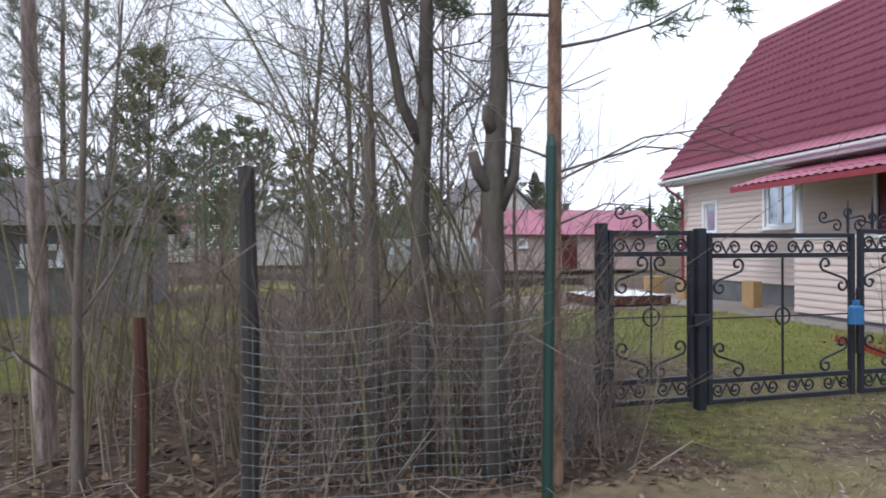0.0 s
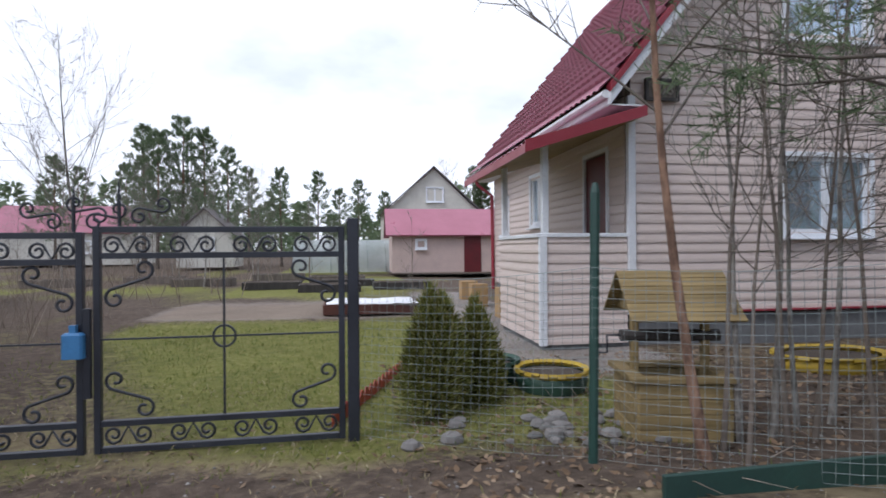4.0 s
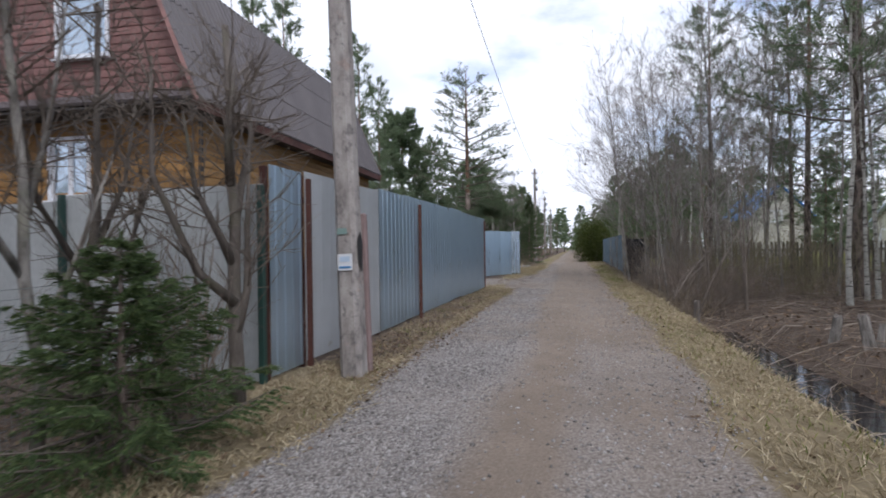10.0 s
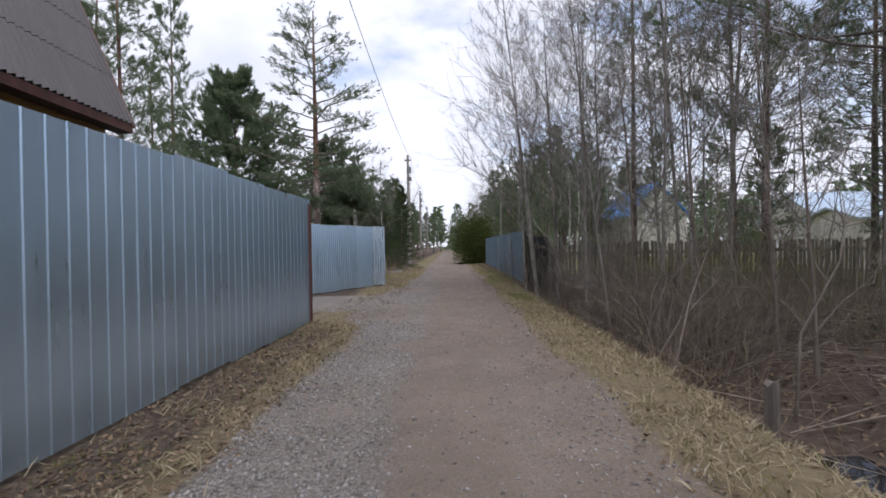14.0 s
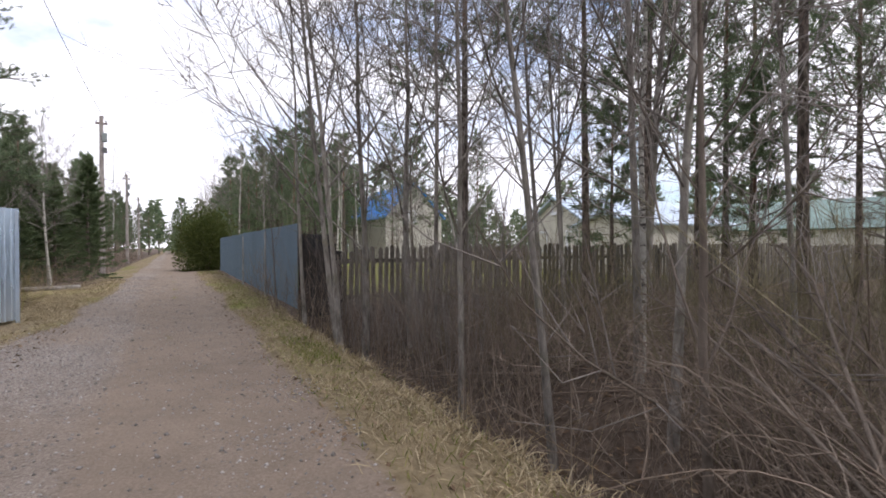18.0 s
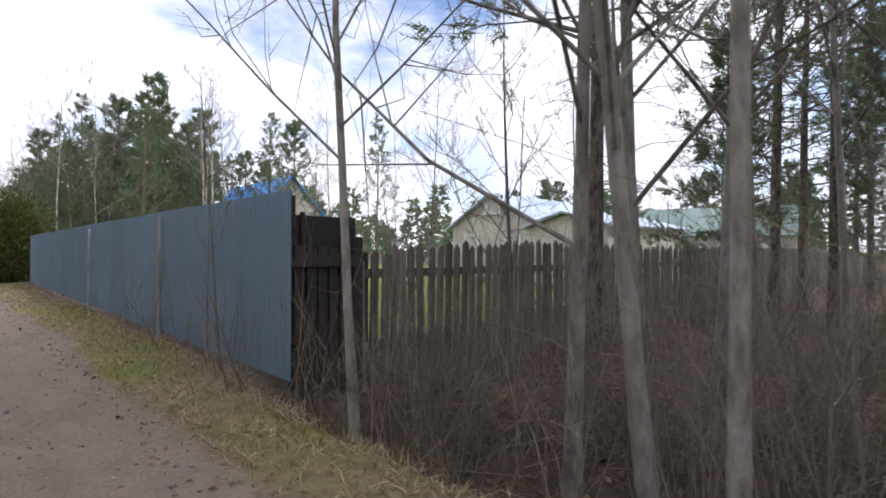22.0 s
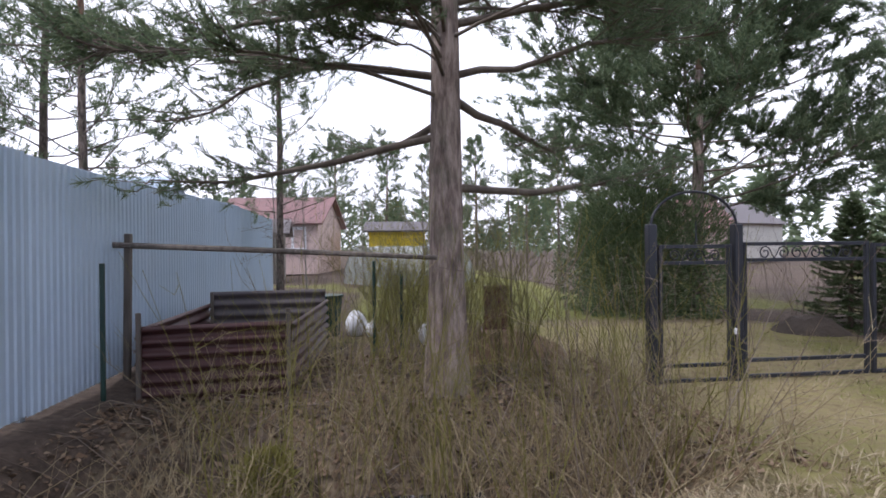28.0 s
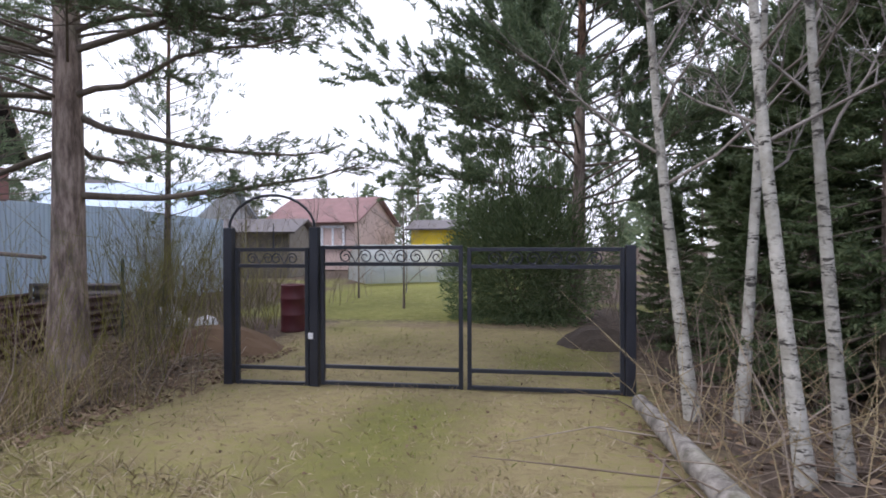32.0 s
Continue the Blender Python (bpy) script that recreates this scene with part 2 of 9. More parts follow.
# ---- materials ----
class Nodes:
    """Short hand for a node material."""

    def __init__(self, name):
        self.m = bpy.data.materials.new(name)
        self.m.use_nodes = True
        self.t = self.m.node_tree
        self.n = self.t.nodes
        self.b = self.n["Principled BSDF"]
        tc = self.n.new("ShaderNodeTexCoord")
        self.obj = tc.outputs["Object"]

    def put(self, sock, val):
        if hasattr(val, "is_output"):
            self.t.links.new(val, sock)
        elif val is not None:
            sock.default_value = val

    def mapped(self, scale=(1, 1, 1), vec=None):
        k = self.n.new("ShaderNodeMapping")
        k.inputs["Scale"].default_value = scale
        self.put(k.inputs["Vector"], vec or self.obj)
        return k.outputs["Vector"]

    def noise(self, scale, detail=4.0, rough=0.6, vec=None):
        k = self.n.new("ShaderNodeTexNoise")
        k.inputs["Scale"].default_value, k.inputs["Detail"].default_value, k.inputs["Roughness"].default_value = scale, detail, rough
        self.put(k.inputs["Vector"], vec or self.obj)
        return k.outputs["Fac"]

    def ramp(self, fac, stops):
        k = self.n.new("ShaderNodeValToRGB")
        e = k.color_ramp.elements
        while len(e) < len(stops):
            e.new(0.5)
        for s, (p, c) in zip(e, stops):
            s.position, s.color = p, (*c, 1) if len(c) == 3 else c
        self.put(k.inputs["Fac"], fac)
        return k.outputs["Color"]

    def mix(self, fac, a, b, blend="MIX"):
        k = self.n.new("ShaderNodeMix")
        k.data_type, k.blend_type = "RGBA", blend
        self.put(k.inputs["Factor"], fac)
        for i, c in ((6, a), (7, b)):
            self.put(k.inputs[i], c if hasattr(c, "is_output") else (*c, 1))
        return k.outputs[2]

    def math(self, op, a, b=0.0):
        k = self.n.new("ShaderNodeMath")
        k.operation = op
        self.put(k.inputs[0], a)
        self.put(k.inputs[1], b)
        return k.outputs[0]

    def span(self, v, a, b, lo=0.0, hi=1.0):
        k = self.n.new("ShaderNodeMapRange")
        for n, q in (("From Min", a), ("From Max", b), ("To Min", lo), ("To Max", hi)):
            k.inputs[n].default_value = q
        self.put(k.inputs["Value"], v)
        return k.outputs["Result"]

    def island(self):
        return self.n.new("ShaderNodeNewGeometry").outputs["Random Per Island"]

    def rand(self):
        return self.n.new("ShaderNodeObjectInfo").outputs["Random"]

    def vary(self, col, value, amount):
        """Lightens and darkens a colour by a value from 0 to 1."""
        k = self.n.new("ShaderNodeHueSaturation")
        self.put(k.inputs["Color"], col if hasattr(col, "is_output") else (*col, 1))
        self.put(k.inputs["Value"], self.span(value, 0, 1, 1 - amount, 1 + amount))
        return k.outputs["Color"]

    def done(self, col, rough=0.8, metal=0.0, bump=None, strength=0.3, dist=0.01, spec=None):
        self.put(self.b.inputs["Base Color"], col if hasattr(col, "is_output") else (*col, 1))
        self.put(self.b.inputs["Roughness"], rough)
        self.put(self.b.inputs["Metallic"], metal)
        if spec is not None:
            self.b.inputs["Specular IOR Level"].default_value = spec
        if bump is not None:
            k = self.n.new("ShaderNodeBump")
            k.inputs["Strength"].default_value, k.inputs["Distance"].default_value = strength, dist
            self.put(k.inputs["Height"], bump)
            self.t.links.new(k.outputs["Normal"], self.b.inputs["Normal"])
        return self.m


def paint(name, c1, c2, rough=0.6, metal=0.0, big=1.5, fine=40.0, bump=0.2, dist=0.004, rand=0.06, stretch=(1, 1, 1), spec=None):
    """A worn surface of two close colours, with large stains and fine grain."""
    k = Nodes(name)
    vec = k.mapped(stretch)
    a, b = k.noise(big, 5, 0.65, vec), k.noise(fine, 3, 0.6, vec)
    col = k.mix(k.span(a, 0.35, 0.65), c1, c2)
    col = k.vary(col, b, 0.22)
    col = k.vary(col, k.rand(), rand)
    return k.done(col, k.span(a, 0.3, 0.7, rough - 0.08, rough + 0.08), metal, b, bump, dist, spec)


def wood(name, c1, c2, rough=0.75, along=2, rand=0.2):
    k = Nodes(name)
    s = [22.0, 22.0, 22.0]
    s[along] = 1.6
    g = k.noise(1.0, 6, 0.65, k.mapped(tuple(s)))
    big = k.noise(1.8, 3)
    col = k.ramp(g, [(0.3, c1), (0.62, c2)])
    col = k.vary(col, big, 0.25)
    col = k.vary(col, k.rand(), rand)
    return k.done(col, rough, 0, g, 0.35, 0.004)


def bark(name, stops, sx=14.0, sz=3.0, moss=None, patch=None):
    k = Nodes(name)
    vec = k.mapped((sx, sx, sz))
    g = k.noise(1.0, 6, 0.7, vec)
    col = k.ramp(g, stops)
    if patch:
        p = k.noise(1.0, 5, 0.75, k.mapped((6.0, 6.0, 19.0)))
        col = k.mix(k.span(k.noise(3.4, 5, 0.7), 0.45, 0.68, 0, 0.75), col, (0.19, 0.18, 0.145))
        col = k.mix(k.span(p, 0.54, 0.60), col, patch)
        col = k.mix(k.span(k.noise(5.5, 4, 0.7), 0.57, 0.64, 0, 0.85), col, patch)
    if moss:
        col = k.mix(k.span(k.noise(2.3, 4), 0.52, 0.72, 0, 0.7), col, moss)
    col = k.vary(col, k.rand(), 0.15)
    return k.done(col, 0.9, 0, g, 1.0, 0.035)


def foliage(name, c1, c2, c3=None, rough=0.6):
    """Needles and leaves, thin enough to let some light through; with a rough over 0.8 plain twigs or litter."""
    k = Nodes(name)
    i = k.island()
    col = k.ramp(i, [(0.0, c1), (0.6, c2), (1.0, c3 or c2)])
    col = k.vary(col, k.noise(0.9, 3), 0.35)
    k.b.inputs["Subsurface Weight"].default_value = 0.0
    m = k.done(col, rough, 0, spec=0.25)
    thin, both = k.n.new("ShaderNodeBsdfTranslucent"), k.n.new("ShaderNodeMixShader")
    both.inputs[0].default_value = 0.42 if rough < 0.8 else 0.0
    k.t.links.new(k.b.inputs["Base Color"].links[0].from_socket, thin.inputs["Color"])
    k.t.links.new(k.b.outputs[0], both.inputs[1])
    k.t.links.new(thin.outputs[0], both.inputs[2])
    out = [o for o in k.n if o.type == "OUTPUT_MATERIAL"][0]
    k.t.links.new(both.outputs[0], out.inputs["Surface"])
    return m


def metal_sheet(name, c1, c2, rough=0.4, metal=0.6, rust=None):
    k = Nodes(name)
    a = k.noise(0.7, 4)
    s = k.noise(1.0, 4, 0.6, k.mapped((6, 6, 0.5)))
    col = k.mix(k.span(a, 0.35, 0.65), c1, c2)
    col = k.vary(col, s, 0.1)
    col = k.vary(col, k.rand(), 0.07)
    if rust:
        col = k.mix(k.span(k.noise(3.0, 6, 0.7), 0.62, 0.75, 0, 0.6), col, rust)
    return k.done(col, k.span(s, 0.3, 0.7, rough - 0.05, rough + 0.07), metal, a, 0.1, 0.05)


M_BLACK = paint("black_gate_paint", (0.016, 0.018, 0.026), (0.03, 0.033, 0.045), 0.45, bump=0.3, rand=0.02)
M_SIDING = paint("beige_vinyl_siding", (0.63, 0.525, 0.48), (0.56, 0.47, 0.43), 0.55, big=0.5, fine=60, bump=0.1, rand=0.05, stretch=(0.3, 0.3, 3))
M_SIDING_BACK = paint("siding_backing", (0.30, 0.25, 0.22), (0.26, 0.22, 0.19))
M_TRIM = paint("white_vinyl_trim", (0.72, 0.73, 0.75), (0.64, 0.66, 0.70), 0.5, rand=0.03)
M_ROOFRED = paint("maroon_metal_tile", (0.36, 0.116, 0.168), (0.31, 0.097, 0.143), 0.34, big=0.6, fine=25, bump=0.1)
M_ROOFRED2 = paint("maroon_fascia", (0.30, 0.03, 0.05), (0.24, 0.026, 0.04), 0.4)
M_FOUND = paint("grey_foundation_render", (0.16, 0.165, 0.17), (0.12, 0.122, 0.125), 0.85, bump=0.4)
M_FRAME = paint("white_window_frame", (0.78, 0.80, 0.83), (0.72, 0.74, 0.78), 0.35, rand=0.02)
# near-black colour stands in for the shade inside rooms and the well
M_DARK = paint("painted_interior_shade", (0.02, 0.022, 0.025), (0.035, 0.035, 0.035), 0.9)
M_CURTAIN = paint("pale_curtain", (0.52, 0.55, 0.54), (0.36, 0.40, 0.39), 0.9, big=3, stretch=(6, 6, 0.4))
M_DOOR = paint("maroon_door", (0.12, 0.012, 0.018), (0.09, 0.012, 0.016), 0.4)
M_H2RED = wood("brown_red_boards", (0.15, 0.075, 0.066), (0.235, 0.12, 0.105), 0.75, along=1)
M_H2OCHRE = wood("ochre_boards", (0.20, 0.105, 0.032), (0.30, 0.165, 0.055), 0.75, along=1)
M_SLATE = paint("brown_slate_sheet", (0.078, 0.066, 0.069), (0.125, 0.108, 0.11), 0.55, big=1.2, fine=30, bump=0.3, stretch=(1, 1, 0.4))
M_GALV = metal_sheet("galvanised_sheet", (0.50, 0.63, 0.755), (0.43, 0.56, 0.69), 0.3, 0.85)
M_GALVOLD = metal_sheet("weathered_galvanised_sheet", (0.50, 0.52, 0.54), (0.40, 0.42, 0.43), 0.55, 0.5, (0.30, 0.24, 0.16))
# lighter copy of the galvanised sheet, with the sky's reflection in its colour
M_GALVLIT = metal_sheet("sky_lit_zinc_sheet", (0.62, 0.72, 0.82), (0.55, 0.66, 0.77), 0.24, 0.72)
# mostly diffuse pale blue in place of the sky mirrored in zinc
M_PALESHEET = metal_sheet("zinc_sky_reflection_blue", (0.58, 0.70, 0.83), (0.50, 0.63, 0.77), 0.4, 0.2)
M_BLUEGREY = metal_sheet("blue_grey_painted_sheet", (0.17, 0.24, 0.305), (0.135, 0.195, 0.25), 0.45, 0.1)
M_RUST = paint("rusty_steel", (0.10, 0.035, 0.022), (0.055, 0.02, 0.016), 0.8, fine=80, bump=0.5)
M_REDPOST = paint("red_painted_post", (0.36, 0.03, 0.03), (0.25, 0.025, 0.025), 0.5)
M_GREENPOST = paint("green_fence_paint", (0.02, 0.058, 0.046), (0.016, 0.042, 0.035), 0.5, rand=0.2)
M_WIRE = paint("galvanised_wire", (0.26, 0.29, 0.285), (0.17, 0.20, 0.195), 0.5, 0.3)
M_ASBESTOS = paint("grey_flat_sheet", (0.44, 0.46, 0.46), (0.33, 0.35, 0.35), 0.85, big=1.1, fine=30, bump=0.25, rand=0.15, stretch=(1, 1, 0.35))
def stained_concrete():
    k = Nodes("pole_concrete")
    a, b, c = k.noise(3.2, 6, 0.7, k.mapped((1.6, 1.6, 0.7))), k.noise(8.0, 6, 0.75, k.mapped((1, 1, 0.8))), k.noise(70, 4, 0.7)
    col = k.ramp(a, [(0.32, (0.16, 0.14, 0.13)), (0.5, (0.31, 0.28, 0.26)), (0.68, (0.43, 0.40, 0.37))])
    col = k.mix(k.span(b, 0.53, 0.63, 0, 0.75), col, (0.11, 0.10, 0.10))
    col = k.mix(k.span(k.noise(5.0, 5, 0.7), 0.58, 0.66, 0, 0.5), col, (0.33, 0.24, 0.20))
    col = k.vary(col, c, 0.25)
    return k.done(col, 0.9, 0, c, 0.6, 0.006)


M_CONCRETE = stained_concrete()
M_PINKISH = paint("pinkish_concrete", (0.27, 0.19, 0.18), (0.19, 0.14, 0.13), 0.9, big=3, bump=0.5)
M_OLDWOOD = wood("grey_old_wood", (0.075, 0.06, 0.05), (0.16, 0.135, 0.115))
M_PICKET = wood("weathered_pickets", (0.085, 0.075, 0.062), (0.20, 0.18, 0.155), rand=0.35)
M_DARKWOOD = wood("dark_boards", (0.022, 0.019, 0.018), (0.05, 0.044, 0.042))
M_OCHREWOOD = wood("yellowed_wood", (0.14, 0.10, 0.038), (0.27, 0.195, 0.085), along=0)
M_PALEPOLE = wood("pale_weathered_pole", (0.17, 0.17, 0.165), (0.34, 0.345, 0.34))
M_FRESHWOOD = wood("fresh_cut_wood", (0.50, 0.36, 0.22), (0.62, 0.48, 0.32))
M_YELLOWTYRE = paint("yellow_painted_tyre", (0.52, 0.36, 0.03), (0.40, 0.27, 0.03), 0.6, rand=0.15)
M_GREENTYRE = paint("green_painted_tyre", (0.025, 0.075, 0.05), (0.02, 0.05, 0.035), 0.6)
M_SOIL = paint("garden_soil", (0.055, 0.042, 0.033), (0.085, 0.066, 0.05), 0.95, fine=25, bump=0.8, dist=0.02)
M_BROWNSHEET = metal_sheet("brown_corrugated_sheet", (0.085, 0.032, 0.03), (0.06, 0.024, 0.024), 0.5, 0.1)
M_BLUE = paint("bright_blue_roof", (0.02, 0.26, 0.78), (0.018, 0.22, 0.68), 0.4)
M_LTBLUE = paint("pale_blue_roof", (0.48, 0.58, 0.70), (0.42, 0.52, 0.63), 0.4)
M_WHITEWALL = paint("cream_wall", (0.60, 0.58, 0.52), (0.52, 0.50, 0.45), 0.8)
M_PINKWALL = paint("pink_panel_wall", (0.55, 0.42, 0.38), (0.48, 0.37, 0.34), 0.7)
M_YELLOWWALL = paint("yellow_wall", (0.70, 0.52, 0.03), (0.60, 0.44, 0.03), 0.7)
M_GREENROOF = paint("grey_green_roof", (0.22, 0.32, 0.29), (0.18, 0.26, 0.24), 0.6)
def milky_sheet():
    """Hazy plastic sheet that lets part of what is behind it show."""
    m = paint("milky_film", (0.50, 0.55, 0.55), (0.42, 0.47, 0.46), 0.35)
    n, k = m.node_tree.nodes, m.node_tree.links
    out = [o for o in n if o.type == "OUTPUT_MATERIAL"][0]
    body = out.inputs["Surface"].links[0].from_socket
    clear, both = n.new("ShaderNodeBsdfTransparent"), n.new("ShaderNodeMixShader")
    both.inputs[0].default_value = 0.45
    k.new(body, both.inputs[1])
    k.new(clear.outputs[0], both.inputs[2])
    k.new(both.outputs[0], out.inputs["Surface"])
    return m


M_POLY = milky_sheet()
M_REDEDGE = paint("red_plastic_edging", (0.34, 0.05, 0.025), (0.24, 0.04, 0.025), 0.55)
M_STONE = paint("field_stone", (0.20, 0.19, 0.18), (0.13, 0.12, 0.115), 0.9, big=4, rand=0.3)
M_WHITE = paint("white_plastic", (0.75, 0.76, 0.78), (0.66, 0.67, 0.70), 0.45)
M_BLUEPL = paint("blue_plastic", (0.06, 0.22, 0.46), (0.05, 0.18, 0.38), 0.4)
M_CARD = paint("tan_board", (0.40, 0.26, 0.12), (0.33, 0.21, 0.10), 0.85)
M_MAROONTANK = paint("maroon_tank", (0.10, 0.02, 0.028), (0.075, 0.017, 0.022), 0.5)
M_BLACKPL = paint("black_film", (0.014, 0.014, 0.016), (0.025, 0.025, 0.028), 0.4)

M_PINEBARK = bark("pine_bark", [(0.38, (0.13, 0.098, 0.084)), (0.49, (0.255, 0.195, 0.167)), (0.62, (0.43, 0.345, 0.30))], moss=(0.11, 0.12, 0.07))
M_OLDPINE = bark("old_pine_bark", [(0.40, (0.04, 0.032, 0.027)), (0.49, (0.135, 0.105, 0.088)), (0.62, (0.25, 0.20, 0.17))], 16, 5, moss=(0.10, 0.11, 0.06))
M_FRONTPINE = bark("grey_brown_pine_bark", [(0.38, (0.065, 0.05, 0.042)), (0.5, (0.16, 0.125, 0.105)), (0.64, (0.29, 0.24, 0.205))], 15, 7, moss=(0.12, 0.135, 0.075))
M_PINEUP = bark("orange_pine_bark", [(0.40, (0.115, 0.066, 0.045)), (0.6, (0.275, 0.165, 0.11))], 10, 4)
M_GREYBARK = bark("grey_alder_bark", [(0.38, (0.11, 0.098, 0.085)), (0.6, (0.32, 0.295, 0.265))], 10, 3, moss=(0.16, 0.165, 0.09))
M_TWIG = bark("brown_twigs", [(0.3, (0.11, 0.088, 0.072)), (0.7, (0.20, 0.165, 0.135))], 8, 3)
M_ALDERDK = bark("brown_alder_bark", [(0.3, (0.075, 0.062, 0.052)), (0.65, (0.16, 0.135, 0.115))], 10, 3, moss=(0.11, 0.11, 0.06))
M_MOSSTWIG = foliage("mossy_twigs", (0.12, 0.105, 0.06), (0.19, 0.165, 0.095), (0.26, 0.235, 0.15), 0.85)
M_PALETWIG = bark("pale_twigs", [(0.3, (0.17, 0.15, 0.135)), (0.7, (0.29, 0.26, 0.235))], 8, 3)
M_FADEDRED = paint("faded_brown_red_roof", (0.24, 0.12, 0.115), (0.19, 0.10, 0.095), 0.6)
M_BIRCH = bark("white_birch_bark", [(0.25, (0.27, 0.26, 0.225)), (0.6, (0.47, 0.455, 0.41))], 5, 6, patch=(0.05, 0.045, 0.04))
M_NEEDLE = foliage("pine_needles", (0.115, 0.165, 0.095), (0.175, 0.23, 0.13), (0.24, 0.295, 0.17))
M_SPRUCE = foliage("spruce_needles", (0.13, 0.185, 0.06), (0.22, 0.285, 0.095), (0.34, 0.39, 0.15))
M_CORNERSPR = foliage("deep_green_spruce_needles", (0.05, 0.085, 0.036), (0.095, 0.14, 0.055), (0.17, 0.22, 0.085))
M_SPRUCEDK = foliage("dark_spruce_needles", (0.085, 0.125, 0.062), (0.135, 0.18, 0.085), (0.18, 0.22, 0.11))
M_THUJA = foliage("thuja_leaves", (0.11, 0.125, 0.03), (0.185, 0.19, 0.052), (0.28, 0.255, 0.095))
M_HEDGE = foliage("hedge_leaves", (0.045, 0.065, 0.016), (0.08, 0.10, 0.026), (0.12, 0.13, 0.04))
M_DRYGRASS = foliage("dry_grass", (0.24, 0.19, 0.11), (0.345, 0.28, 0.175), (0.45, 0.385, 0.26), 0.8)
M_GREENGRASS = foliage("spring_grass", (0.10, 0.135, 0.028), (0.17, 0.20, 0.045), (0.31, 0.285, 0.11), 0.7)
M_LITTER = foliage("leaf_litter", (0.085, 0.055, 0.034), (0.16, 0.105, 0.065), (0.27, 0.195, 0.13), 0.85)
M_REED = foliage("dry_stalks", (0.22, 0.165, 0.095), (0.33, 0.26, 0.15), (0.40, 0.34, 0.21), 0.8)
M_WILLOW = foliage("yellow_green_shoots", (0.19, 0.18, 0.055), (0.28, 0.26, 0.075), (0.34, 0.32, 0.11), 0.7)
M_SHRUB = foliage("bare_shrub_stems", (0.15, 0.115, 0.092), (0.24, 0.19, 0.15), (0.34, 0.285, 0.235), 0.85)
M_GRAVEL = foliage("gravel_stones", (0.12, 0.108, 0.10), (0.25, 0.232, 0.22), (0.40, 0.375, 0.355), 0.85)


def glass_pane(name, tint, silver=0.0):
    k = Nodes(name)
    n = k.noise(1.3, 3)
    return k.done(k.vary(tint, n, 0.3), 0.06, silver, n, 0.03, 0.01, spec=0.9)


M_GLASS = glass_pane("window_glass", (0.46, 0.54, 0.62), 0.75)
M_WATER = glass_pane("ditch_water", (0.012, 0.012, 0.014))


def ground_material():
    k = Nodes("ground_cover")
    at = k.n.new("ShaderNodeAttribute")
    at.attribute_name = "zone"
    sep = k.n.new("ShaderNodeSeparateColor")
    k.t.links.new(at.outputs["Color"], sep.inputs["Color"])
    road, green, dry = sep.outputs[0], sep.outputs[1], sep.outputs[2]
    n1, n2, n3 = k.noise(0.8, 6, 0.65), k.noise(9.0, 5, 0.7), k.noise(46.0, 5, 0.8)
    soil = k.ramp(n2, [(0.3, (0.06, 0.045, 0.035)), (0.55, (0.115, 0.086, 0.066)), (0.75, (0.185, 0.14, 0.105))])
    grav = k.ramp(n3, [(0.36, (0.10, 0.088, 0.08)), (0.5, (0.255, 0.228, 0.21)), (0.64, (0.50, 0.465, 0.435))])
    sand = k.ramp(n3, [(0.3, (0.185, 0.145, 0.112)), (0.7, (0.29, 0.232, 0.182))])
    lawn = k.ramp(n2, [(0.3, (0.12, 0.135, 0.032)), (0.55, (0.185, 0.185, 0.052)), (0.75, (0.29, 0.25, 0.11))])
    straw = k.ramp(n2, [(0.3, (0.15, 0.115, 0.066)), (0.6, (0.25, 0.20, 0.125)), (0.8, (0.20, 0.185, 0.085))])
    grav = k.mix(k.span(at.outputs["Alpha"], 0.1, 0.9), grav, sand)
    jit = k.math("SUBTRACT", n2, 0.5)
    def mask(s):
        return k.span(k.math("ADD", s, k.math("MULTIPLY", jit, 0.7)), 0.35, 0.65)
    mossy = k.ramp(n2, [(0.3, (0.21, 0.165, 0.085)), (0.5, (0.31, 0.255, 0.135)), (0.7, (0.29, 0.265, 0.10))])
    straw = k.mix(k.span(at.outputs["Alpha"], 0.88, 0.98), straw, mossy)
    col = k.mix(mask(dry), soil, straw)
    col = k.mix(mask(green), col, lawn)
    col = k.mix(mask(road), col, grav)
    col = k.vary(col, n1, 0.3)
    col = k.vary(col, k.noise(3.1, 4, 0.6), 0.22)
    h = k.math("ADD", n3, k.math("MULTIPLY", n2, 1.5))
    return k.done(col, 0.95, 0, h, 0.7, 0.03, spec=0.2)


M_GROUND = ground_material()

